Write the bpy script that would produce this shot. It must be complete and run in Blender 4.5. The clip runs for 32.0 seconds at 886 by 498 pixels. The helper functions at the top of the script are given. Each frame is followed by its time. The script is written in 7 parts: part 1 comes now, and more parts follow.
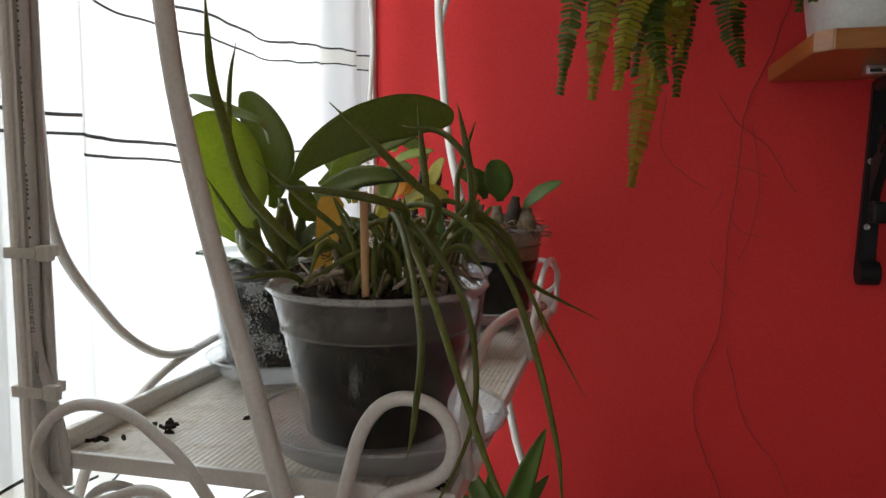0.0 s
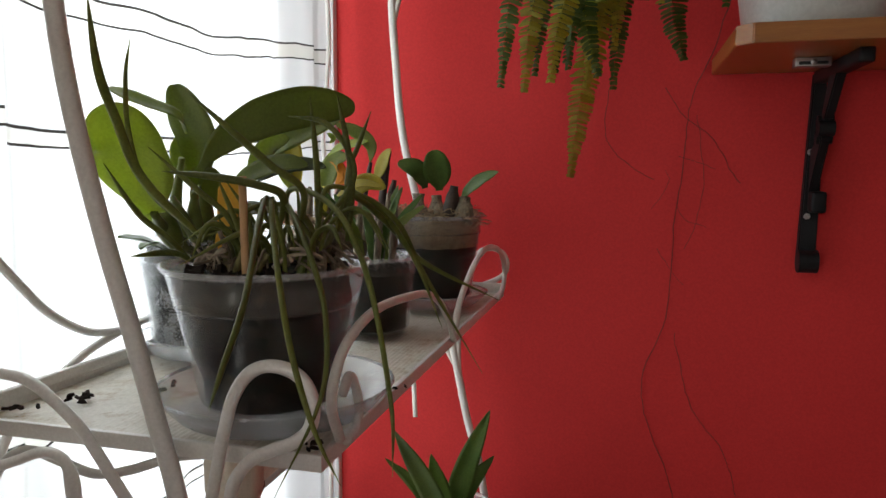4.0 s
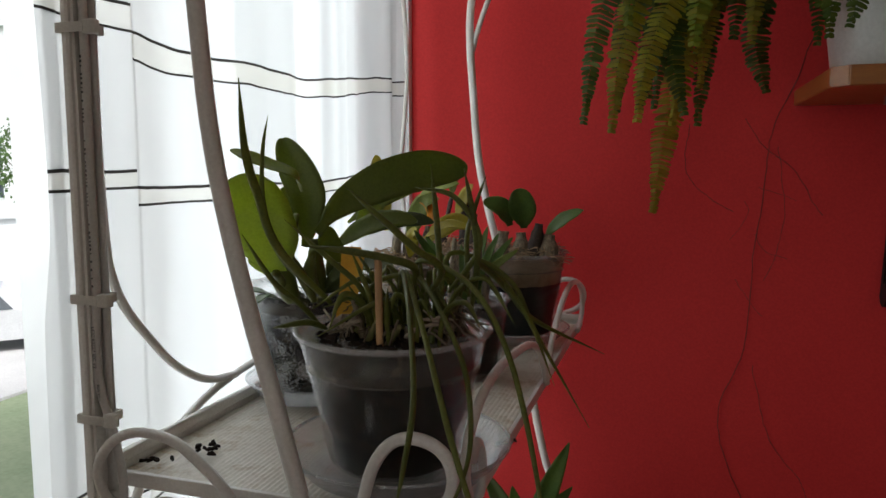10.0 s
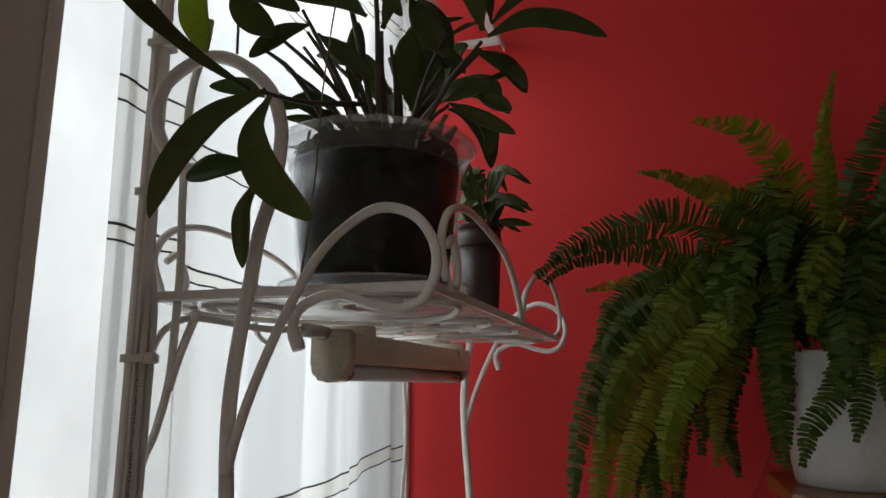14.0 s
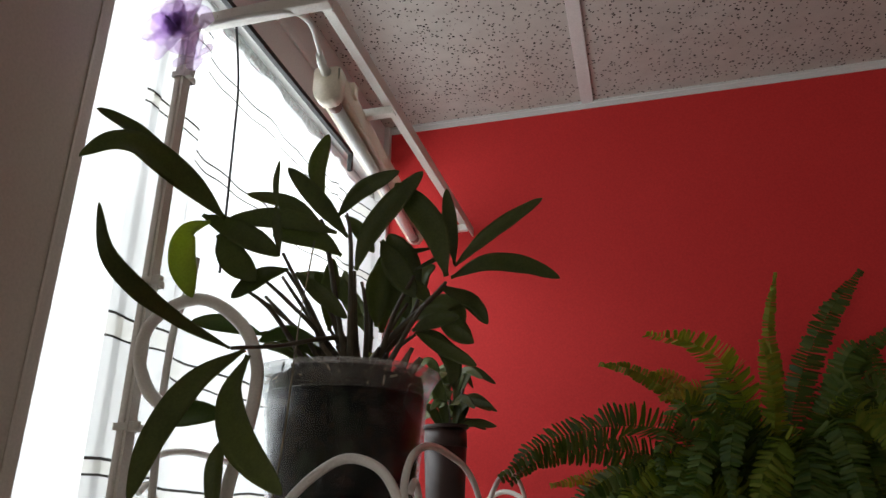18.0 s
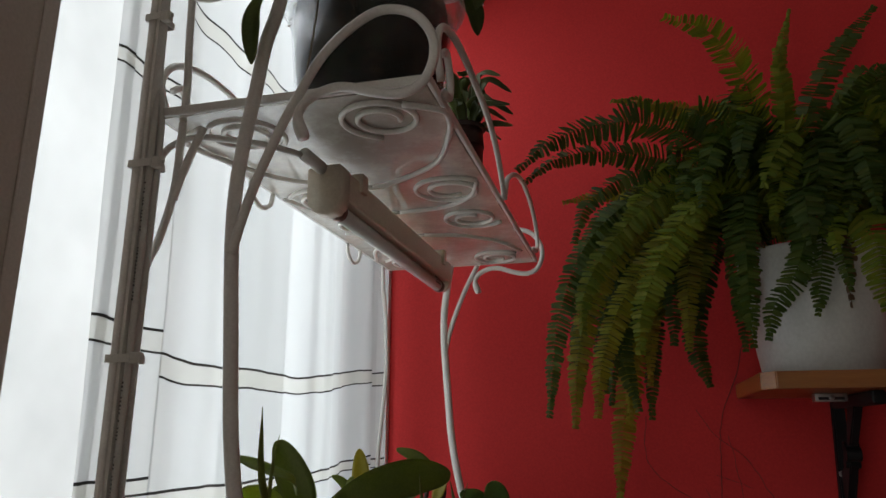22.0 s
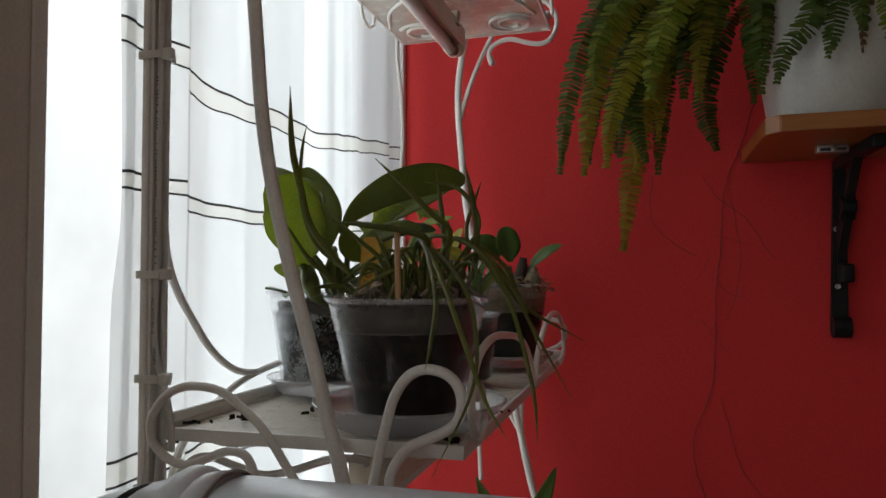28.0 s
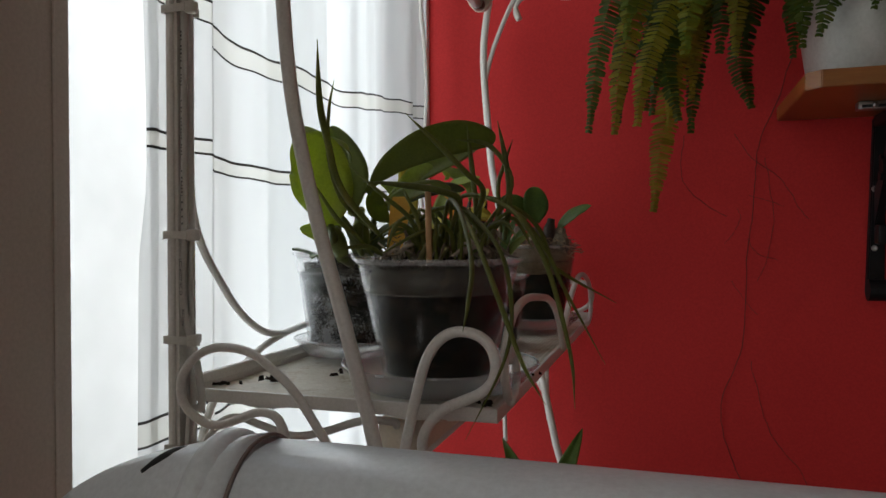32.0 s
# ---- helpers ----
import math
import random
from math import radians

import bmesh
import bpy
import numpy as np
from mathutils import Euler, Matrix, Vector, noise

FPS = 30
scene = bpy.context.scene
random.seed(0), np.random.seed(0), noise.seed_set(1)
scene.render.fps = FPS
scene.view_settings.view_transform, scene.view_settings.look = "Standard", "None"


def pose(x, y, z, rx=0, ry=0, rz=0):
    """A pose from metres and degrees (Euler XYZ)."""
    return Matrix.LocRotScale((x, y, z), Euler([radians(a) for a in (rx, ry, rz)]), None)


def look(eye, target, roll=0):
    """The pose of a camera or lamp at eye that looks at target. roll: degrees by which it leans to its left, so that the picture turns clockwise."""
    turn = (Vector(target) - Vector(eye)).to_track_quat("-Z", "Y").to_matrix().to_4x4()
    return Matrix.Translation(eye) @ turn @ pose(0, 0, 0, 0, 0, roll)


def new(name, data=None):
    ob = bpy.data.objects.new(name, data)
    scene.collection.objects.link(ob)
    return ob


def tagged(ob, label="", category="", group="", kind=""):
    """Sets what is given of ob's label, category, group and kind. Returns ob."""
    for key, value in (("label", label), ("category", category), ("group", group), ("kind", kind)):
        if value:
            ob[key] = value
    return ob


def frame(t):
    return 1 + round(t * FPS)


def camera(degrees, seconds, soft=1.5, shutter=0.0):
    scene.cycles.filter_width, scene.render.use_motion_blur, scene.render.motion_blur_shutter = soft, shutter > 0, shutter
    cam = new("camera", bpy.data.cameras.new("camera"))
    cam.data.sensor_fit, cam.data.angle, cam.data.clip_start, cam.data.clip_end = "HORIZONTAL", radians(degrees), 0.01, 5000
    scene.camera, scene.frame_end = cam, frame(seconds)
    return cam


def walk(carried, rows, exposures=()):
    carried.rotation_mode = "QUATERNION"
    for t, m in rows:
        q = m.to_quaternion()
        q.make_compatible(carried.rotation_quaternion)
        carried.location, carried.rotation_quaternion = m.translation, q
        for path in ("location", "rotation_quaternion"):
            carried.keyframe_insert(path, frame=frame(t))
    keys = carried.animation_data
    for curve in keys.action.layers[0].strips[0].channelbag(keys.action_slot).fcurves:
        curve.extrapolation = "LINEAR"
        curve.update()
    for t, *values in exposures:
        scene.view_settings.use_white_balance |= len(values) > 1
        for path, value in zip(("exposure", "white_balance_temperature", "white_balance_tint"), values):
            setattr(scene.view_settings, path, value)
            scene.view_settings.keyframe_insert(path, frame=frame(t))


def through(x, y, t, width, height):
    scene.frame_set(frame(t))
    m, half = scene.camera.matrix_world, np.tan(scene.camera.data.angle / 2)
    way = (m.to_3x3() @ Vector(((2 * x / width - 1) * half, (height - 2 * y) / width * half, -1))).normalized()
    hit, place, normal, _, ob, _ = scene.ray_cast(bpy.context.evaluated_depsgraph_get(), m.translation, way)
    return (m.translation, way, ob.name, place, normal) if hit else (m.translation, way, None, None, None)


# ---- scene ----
cam = camera(63.8, 32.0)
METRES, EYE, TILT, LEAN, TURN = 1.4, 1.45, -5.7, -0.2, 13.8
ROWS = [
    (0.0, 0.0, 0.0, 0.0, 0.0, 0.0, -0.0),
    (0.5, 0.0062, 0.005, -0.0019, 0.0, -0.14, -0.09),
    (1.0, 0.0054, 0.0014, -0.0021, -0.03, -0.17, -0.1),
    (1.5, 0.0038, -0.002, -0.0018, -0.06, -0.17, -0.1),
    (2.0, 0.0085, 0.0068, -0.0043, -0.04, -0.27, -0.1),
    (2.5, 0.0111, 0.007, -0.0037, -0.08, -0.24, -0.08),
    (3.0, 0.0305, -0.0116, -0.0058, 0.08, -0.36, -0.19),
    (3.5, 0.0624, -0.0232, -0.008, 0.34, -0.44, -0.14),
    (5.5, 0.0547, -0.014, 0.006, 2.98, -0.58, -0.3),
    (6.0, 0.0432, -0.0083, 0.0049, 3.37, -0.61, -0.38),
    (6.5, 0.0267, -0.0196, -0.0023, 3.62, -0.5, -0.34),
    (7.0, 0.0072, -0.0094, -0.0225, 3.85, -0.52, -0.32),
    (7.5, 0.0038, -0.0031, -0.0338, 3.93, -0.44, -0.37),
    (8.0, -0.0003, -0.0099, -0.0365, 3.96, -0.42, -0.34),
    (8.5, 0.0026, -0.0068, -0.035, 3.93, -0.48, -0.37),
    (9.0, 0.0046, -0.0143, -0.0245, 3.91, -0.45, -0.3),
    (9.5, 0.0119, -0.0183, -0.0052, 3.97, -0.54, -0.31),
    (10.0, 0.0204, -0.0348, 0.0288, 3.93, -0.61, -0.24),
    (10.5, 0.0072, -0.0498, 0.0602, 3.86, 0.54, -0.25),
    (11.0, 0.0148, -0.0628, 0.0972, 3.89, 2.84, -0.25),
    (11.5, 0.021, -0.0784, 0.1226, 3.88, 6.12, -0.41),
    (12.0, 0.0244, -0.089, 0.1398, 3.8, 9.16, -0.27),
    (12.5, 0.0231, -0.099, 0.1542, 3.63, 10.99, -0.37),
    (13.0, 0.0232, -0.1126, 0.1675, 3.6, 13.09, -0.3),
    (13.5, 0.0285, -0.1132, 0.1819, 3.76, 14.88, -0.35),
    (14.0, 0.0256, -0.1223, 0.1956, 3.61, 16.56, -0.34),
    (14.5, 0.0287, -0.1372, 0.2137, 3.51, 18.22, -0.43),
    (15.0, 0.0293, -0.1493, 0.2252, 3.23, 20.13, -0.43),
    (15.5, 0.0352, -0.1606, 0.2383, 3.03, 21.89, -0.45),
    (17.5, 0.033, -0.1841, 0.2521, 1.66, 26.2, -0.29),
    (18.0, 0.0346, -0.1814, 0.251, 1.47, 26.71, -0.26),
    (18.5, 0.0356, -0.1679, 0.2403, 1.41, 26.82, -0.25),
    (19.0, 0.0279, -0.1562, 0.2033, 1.18, 26.81, -0.17),
    (19.5, 0.0274, -0.1395, 0.1678, 1.24, 26.78, -0.14),
    (20.0, 0.0237, -0.1332, 0.1357, 1.29, 26.77, -0.13),
    (20.5, 0.0222, -0.1202, 0.1027, 1.43, 26.39, -0.07),
    (21.0, 0.0239, -0.1036, 0.0895, 1.27, 24.12, -0.0),
    (21.5, 0.0155, -0.102, 0.0722, 1.22, 21.71, 0.1),
    (22.0, 0.0105, -0.1048, 0.0489, 1.11, 20.28, 0.06),
    (22.5, 0.0233, -0.0957, 0.0487, 1.23, 18.21, 0.16),
    (23.0, 0.0245, -0.1016, 0.0445, 1.17, 16.76, 0.16),
    (23.5, 0.0225, -0.1031, 0.0396, 1.19, 15.72, 0.14),
    (24.0, 0.0215, -0.1132, 0.0316, 1.16, 15.19, 0.19),
    (24.5, 0.0242, -0.1087, 0.0128, 1.09, 14.2, 0.13),
    (25.0, 0.0097, -0.1024, -0.019, 0.99, 12.76, 0.17),
    (25.5, 0.0055, -0.1004, -0.041, 1.16, 11.25, 0.18),
    (26.0, 0.0158, -0.1084, -0.0475, 1.47, 10.01, 0.16),
    (26.5, 0.007, -0.1091, -0.049, 1.66, 9.44, 0.17),
    (28.5, 0.0125, -0.1068, -0.0455, 2.46, 7.73, 0.17),
    (29.0, 0.0181, -0.1002, -0.0414, 2.57, 7.51, 0.14),
    (29.5, 0.0221, -0.0947, -0.0428, 2.63, 7.38, 0.1),
    (30.0, 0.0196, -0.0946, -0.0443, 2.79, 7.08, 0.11),
    (30.5, 0.0178, -0.0886, -0.0435, 3.13, 6.2, 0.08),
    (31.0, 0.0221, -0.0951, -0.0423, 3.26, 5.78, 0.05),
    (31.5, 0.0208, -0.0881, -0.0436, 3.4, 5.47, 0.03),
    (32.0, 0.0013, -0.0978, -0.0475, 3.76, 5.05, 0.02),
]
EXPOSURES = [(0.0, 0.56), (3.5, 0.66), (6.0, 0.60), (7.0, 0.12), (9.0, -0.06), (10.0, -0.02), (11.0, -0.50), (12.0, -0.58), (13.0, -0.53), (15.0, -0.25), (17.5, 0.14), (19.0, 0.04), (20.5, -0.24), (23.0, -0.44), (26.0, -0.28), (29.0, -0.12), (32.0, -0.18)]
walk(cam, [(t, pose(0, 0, EYE, TILT, LEAN, TURN) @ pose(METRES * x, METRES * y, METRES * z, 90 + pitch, roll, yaw)) for t, x, y, z, yaw, pitch, roll in ROWS], EXPOSURES)

# ---- light ----
world = bpy.data.worlds.new("overcast sky")
scene.world = world
world.use_nodes = True
wt = world.node_tree
sky = wt.nodes.new("ShaderNodeTexSky")
sky.sky_type, sky.sun_disc = "NISHITA", False
sky.sun_elevation, sky.sun_rotation = radians(51), radians(113)
sky.air_density, sky.dust_density = 1.0, 5.0
haze = wt.nodes.new("ShaderNodeHueSaturation")
haze.inputs["Saturation"].default_value, haze.inputs["Value"].default_value = 0.3, 2.2
wt.links.new(sky.outputs[0], haze.inputs["Color"])
wt.links.new(haze.outputs[0], wt.nodes["Background"].inputs[0])
wt.nodes["Background"].inputs[1].default_value = 0.15

sun = new("sun", bpy.data.lights.new("sun", "SUN"))
sun.data.energy, sun.data.angle, sun.data.color = 3.0, radians(12), (0.97, 0.985, 1.0)
sun.matrix_world = look((7, -3, 9.5), (0, 0, 0))

sky_window = new("window_fill_light", bpy.data.lights.new("window_fill_light", "AREA"))
sky_window.data.shape, sky_window.data.size, sky_window.data.size_y = "RECTANGLE", 0.50, 1.62
sky_window.data.energy, sky_window.data.color = 5.8, (0.88, 0.95, 1.0)
sky_window.matrix_world = look((-0.52, 0.752, 1.64), (1.0, 0.752, 1.64), 0)

# Extra lamp inside the same window's top, added to brighten the upper wall.
upper_wall_fill = new("window_fill_light", bpy.data.lights.new("window_fill_light", "AREA"))
upper_wall_fill.data.shape, upper_wall_fill.data.size, upper_wall_fill.data.size_y = "RECTANGLE", 0.60, 0.30
upper_wall_fill.data.energy, upper_wall_fill.data.color = 2.4, (0.90, 0.96, 1.0)
upper_wall_fill.matrix_world = look((-0.53, 0.70, 2.33), (0.30, 0.80, 2.18), 0)

# Fill lamp in an added, unseen opening; it brightens the wall and pots.
room_fill = new("window_fill_light", bpy.data.lights.new("window_fill_light", "AREA"))
room_fill.data.shape, room_fill.data.size, room_fill.data.size_y = "RECTANGLE", 1.4, 1.6
room_fill.data.energy, room_fill.data.color = 10.0, (1.0, 0.972, 0.935)
room_fill.matrix_world = look((-0.50, -1.275, 1.65), (1.0, -1.275, 1.65), 0)


# ---- materials ----
def nodes_of(name):
    m = bpy.data.materials.new(name)
    m.use_nodes = True
    t = m.node_tree
    return m, t, t.nodes["Principled BSDF"]


def add(t, kind, **values):
    n = t.nodes.new(kind)
    for k, v in values.items():
        n.inputs[k].default_value = v
    return n


def coords(t, stretch=(1, 1, 1)):
    c = t.nodes.new("ShaderNodeTexCoord")
    m = add(t, "ShaderNodeMapping", Scale=stretch)
    t.links.new(c.outputs["Object"], m.inputs[0])
    return m.outputs[0]


def tint(t, fac, stops):
    r = t.nodes.new("ShaderNodeValToRGB")
    r.color_ramp.elements[0].position, r.color_ramp.elements[0].color = stops[0][0], (*stops[0][1], 1)
    r.color_ramp.elements[1].position, r.color_ramp.elements[1].color = stops[-1][0], (*stops[-1][1], 1)
    for p, c in stops[1:-1]:
        r.color_ramp.elements.new(p).color = (*c, 1)
    t.links.new(fac, r.inputs[0])
    return r.outputs[0]


def mixed(t, fac, a, b, mode="MIX"):
    m = t.nodes.new("ShaderNodeMix")
    m.data_type, m.blend_type = "RGBA", mode
    for socket, v in ((m.inputs[0], fac), (m.inputs[6], a), (m.inputs[7], b)):
        if isinstance(v, (int, float)):
            socket.default_value = v
        elif isinstance(v, tuple):
            socket.default_value = (*v, 1)
        else:
            t.links.new(v, socket)
    return m.outputs[2]


def noise_of(t, vec, scale, detail=4.0, rough=0.6):
    n = add(t, "ShaderNodeTexNoise", Scale=scale, Detail=detail, Roughness=rough)
    t.links.new(vec, n.inputs["Vector"])
    return n.outputs["Fac"]


def bumped(t, b, height, strength, distance):
    n = add(t, "ShaderNodeBump", Strength=strength, Distance=distance)
    t.links.new(height, n.inputs["Height"])
    t.links.new(n.outputs[0], b.inputs["Normal"])


def surface(name, low, high, rough=0.5, scale=20.0, fine=200.0, bump=0.2, depth=0.001, stretch=(1, 1, 1), metal=0.0, stain=None, stain_at=(0.62, 0.72), per_object=0.0, shine=0.5):
    """Two scales of colour change, a fine relief, and if asked stains of a colour of their own."""
    m, t, b = nodes_of(name)
    v = coords(t, stretch)
    big, small = noise_of(t, v, scale), noise_of(t, v, fine, 3.0)
    c = tint(t, big, [(0.3, low), (0.7, high)])
    c = mixed(t, 0.35, c, tint(t, small, [(0.3, tuple(x * 0.72 for x in low)), (0.7, high)]))
    if stain:
        s = noise_of(t, v, scale * 2.7, 6.0, 0.7)
        f = tint(t, s, [(stain_at[0], (0, 0, 0)), (stain_at[1], (1, 1, 1))])
        c = mixed(t, f, c, stain)
    if per_object:
        o = t.nodes.new("ShaderNodeObjectInfo")
        h = t.nodes.new("ShaderNodeHueSaturation")
        r = add(t, "ShaderNodeMapRange")
        r.inputs[3].default_value, r.inputs[4].default_value = 1 - per_object, 1 + per_object
        t.links.new(o.outputs["Random"], r.inputs[0])
        t.links.new(r.outputs[0], h.inputs["Value"])
        t.links.new(c, h.inputs["Color"])
        c = h.outputs[0]
    t.links.new(c, b.inputs["Base Color"])
    b.inputs["Roughness"].default_value, b.inputs["Metallic"].default_value = rough, metal
    b.inputs["Specular IOR Level"].default_value = shine
    if bump:
        bumped(t, b, small, bump, depth)
    return m


def leafy(name, low, high, rough=0.38, glow=0.25, edge=None, lit=(1.6, 1.7, 0.7), islands=None, shine=0.5):
    """A leaf's skin: gloss above, light coming through, and a change of tone from leaf to leaf."""
    m, t, b = nodes_of(name)
    v = coords(t)
    big, small = noise_of(t, v, 26.0), noise_of(t, v, 420.0, 3.0)
    c = tint(t, big, [(0.25, low), (0.75, high)])
    c = mixed(t, 0.25, c, tint(t, small, [(0.35, tuple(x * 0.6 for x in low)), (0.65, high)]))
    if edge:
        f = tint(t, noise_of(t, v, 11.0, 5.0), [(0.6, (0, 0, 0)), (0.72, (1, 1, 1))])
        c = mixed(t, f, c, edge)
    if islands:
        g = t.nodes.new("ShaderNodeNewGeometry")
        c = mixed(t, tint(t, g.outputs["Random Per Island"], [(0.35, (0, 0, 0)), (1.0, (0.8, 0.8, 0.8))]), c, islands)
    o = t.nodes.new("ShaderNodeObjectInfo")
    r = add(t, "ShaderNodeMapRange")
    r.inputs[3].default_value, r.inputs[4].default_value = 0.8, 1.2
    h = t.nodes.new("ShaderNodeHueSaturation")
    t.links.new(o.outputs["Random"], r.inputs[0])
    t.links.new(r.outputs[0], h.inputs["Value"])
    t.links.new(c, h.inputs["Color"])
    c = h.outputs[0]
    t.links.new(c, b.inputs["Base Color"])
    b.inputs["Roughness"].default_value = rough
    b.inputs["Specular IOR Level"].default_value = shine
    bumped(t, b, small, 0.15, 0.0006)
    tr = t.nodes.new("ShaderNodeBsdfTranslucent")
    t.links.new(mixed(t, 1.0, c, lit, "MULTIPLY"), tr.inputs[0])
    mx = add(t, "ShaderNodeMixShader", Fac=glow)
    t.links.new(b.outputs[0], mx.inputs[1])
    t.links.new(tr.outputs[0], mx.inputs[2])
    t.links.new(mx.outputs[0], t.nodes["Material Output"].inputs[0])
    return m


def chips(name):
    """Wet bark pieces of many dark tones with black gaps, and patches of grey-green algae."""
    m, t, b = nodes_of(name)
    v = coords(t)
    w = mixed(t, 0.012, v, add_noise_vec(t, v, 70.0))
    cell = add(t, "ShaderNodeTexVoronoi", Scale=170.0)
    edge = add(t, "ShaderNodeTexVoronoi", Scale=170.0)
    edge.feature = "DISTANCE_TO_EDGE"
    for n in (cell, edge):
        t.links.new(w, n.inputs["Vector"])
    tone = tint(t, cell.outputs["Color"], [(0.1, (0.003, 0.003, 0.003)), (0.5, (0.016, 0.010, 0.007)), (0.75, (0.046, 0.030, 0.020)), (1.0, (0.120, 0.086, 0.060))])
    gap = tint(t, edge.outputs["Distance"], [(0.0, (0.55, 0.55, 0.55)), (0.10, (1, 1, 1))])
    c = mixed(t, gap, (0.002, 0.002, 0.002), tone)
    c = mixed(t, tint(t, noise_of(t, v, 45.0), [(0.40, (0.85, 0.85, 0.85)), (0.66, (0, 0, 0))]), c, (0.004, 0.004, 0.004))
    green = tint(t, noise_of(t, v, 22.0, 6.0, 0.7), [(0.55, (0, 0, 0)), (0.68, (0.75, 0.75, 0.75))])
    c = mixed(t, green, c, mixed(t, noise_of(t, v, 160.0), (0.012, 0.022, 0.008), (0.075, 0.088, 0.060)))
    t.links.new(c, b.inputs["Base Color"])
    b.inputs["Roughness"].default_value, b.inputs["Specular IOR Level"].default_value = 0.6, 0.06
    bumped(t, b, gap, 0.2, 0.002)
    return m


def add_noise_vec(t, v, scale):
    n = add(t, "ShaderNodeTexNoise", Scale=scale)
    t.links.new(v, n.inputs["Vector"])
    return n.outputs["Color"]


def gloss_of(t):
    """Share of gloss: little straight on, much at a grazing angle, alike from both sides."""
    w = add(t, "ShaderNodeLayerWeight", Blend=0.5)
    p = t.nodes.new("ShaderNodeMath")
    p.operation = "POWER"
    t.links.new(w.outputs["Facing"], p.inputs[0])
    p.inputs[1].default_value = 3.0
    q = t.nodes.new("ShaderNodeMath")
    q.operation = "MULTIPLY_ADD"
    t.links.new(p.outputs[0], q.inputs[0])
    q.inputs[1].default_value, q.inputs[2].default_value = 0.50, 0.022
    return q.outputs[0]


def clear(name, colour, milk=0.08, rough=0.12, cloud=0.04, drops=False, through=(0.97, 0.975, 0.98)):
    """Thin plastic: seen through, a little milky, with a gloss that grows at grazing angles."""
    m, t, b = nodes_of(name)
    v = coords(t)
    b.inputs["Base Color"].default_value = (*colour, 1)
    b.inputs["Roughness"].default_value = 0.5
    see_through = t.nodes.new("ShaderNodeBsdfTransparent")
    see_through.inputs[0].default_value = (*through, 1)
    n = noise_of(t, v, 30.0, 8.0, 0.72)
    r = add(t, "ShaderNodeMapRange")
    r.inputs[1].default_value, r.inputs[2].default_value = 0.46, 0.70
    r.inputs[3].default_value, r.inputs[4].default_value = max(0.0, milk - cloud), milk + cloud
    t.links.new(n, r.inputs[0])
    fac = r.outputs[0]
    if drops:
        d = add(t, "ShaderNodeTexVoronoi", Scale=380.0)
        t.links.new(v, d.inputs["Vector"])
        spots = tint(t, d.outputs["Distance"], [(0.30, (1, 1, 1)), (0.44, (0, 0, 0))])
        patch = noise_of(t, v, 26.0, 5.0, 0.65)
        spots = mixed(t, tint(t, patch, [(0.53, (0, 0, 0)), (0.60, (0.9, 0.9, 0.9))]), spots, (1, 1, 1))
        where = tint(t, patch, [(0.44, (0, 0, 0)), (0.50, (1, 1, 1))])
        both = mixed(t, 1.0, spots, where, "MULTIPLY")
        a = t.nodes.new("ShaderNodeMath")
        a.operation, a.use_clamp = "MULTIPLY_ADD", True
        t.links.new(both, a.inputs[0])
        a.inputs[1].default_value = 0.34
        t.links.new(fac, a.inputs[2])
        fac = a.outputs[0]
    mx = t.nodes.new("ShaderNodeMixShader")
    t.links.new(fac, mx.inputs[0])
    t.links.new(see_through.outputs[0], mx.inputs[1])
    t.links.new(b.outputs[0], mx.inputs[2])
    shine = t.nodes.new("ShaderNodeBsdfGlossy")
    shine.inputs["Roughness"].default_value = rough
    fr = gloss_of(t)
    bumpy = add(t, "ShaderNodeBump", Strength=0.15, Distance=0.001)
    t.links.new(noise_of(t, v, 120.0, 2.0), bumpy.inputs["Height"])
    t.links.new(bumpy.outputs[0], shine.inputs["Normal"])
    last = t.nodes.new("ShaderNodeMixShader")
    t.links.new(fr, last.inputs[0])
    t.links.new(mx.outputs[0], last.inputs[1])
    t.links.new(shine.outputs[0], last.inputs[2])
    t.links.new(last.outputs[0], t.nodes["Material Output"].inputs[0])
    return m


RED = surface("red wall paint", (0.62, 0.034, 0.034), (0.68, 0.041, 0.041), 0.70, 3.0, 260.0, 0.25, 0.0006, shine=0.22)
PLASTER = surface("pale plaster", (0.72, 0.68, 0.63), (0.78, 0.74, 0.70), 0.8, 2.0, 160.0, 0.2)
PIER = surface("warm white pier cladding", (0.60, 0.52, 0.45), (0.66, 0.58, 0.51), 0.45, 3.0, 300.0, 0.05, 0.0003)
PVC = surface("white window plastic", (0.74, 0.73, 0.72), (0.80, 0.79, 0.78), 0.35, 5.0, 300.0, 0.05, 0.0003)
# White plastic again, with the window's cool light put into the colour.
RAIL = surface("white rail plastic tinted for window light", (0.74, 0.79, 0.82), (0.80, 0.85, 0.88), 0.30, 5.0, 300.0, 0.05, 0.0003)
ENAMEL = surface("white enamel on steel", (0.77, 0.735, 0.68), (0.86, 0.835, 0.79), 0.35, 30.0, 420.0, 0.3, 0.0004, stain=(0.30, 0.17, 0.08), stain_at=(0.69, 0.74))
SHELF = surface("grimy white shelf sheet", (0.66, 0.60, 0.50), (0.80, 0.76, 0.67), 0.5, 18.0, 260.0, 0.3, 0.0006, stain=(0.40, 0.28, 0.15), stain_at=(0.52, 0.74))
CABLE = surface("white cable sheath", (0.62, 0.60, 0.56), (0.70, 0.68, 0.64), 0.4, 40.0, 500.0, 0.05)
NYLON = surface("milky nylon", (0.70, 0.68, 0.62), (0.78, 0.76, 0.70), 0.4, 40.0, 500.0, 0.05)
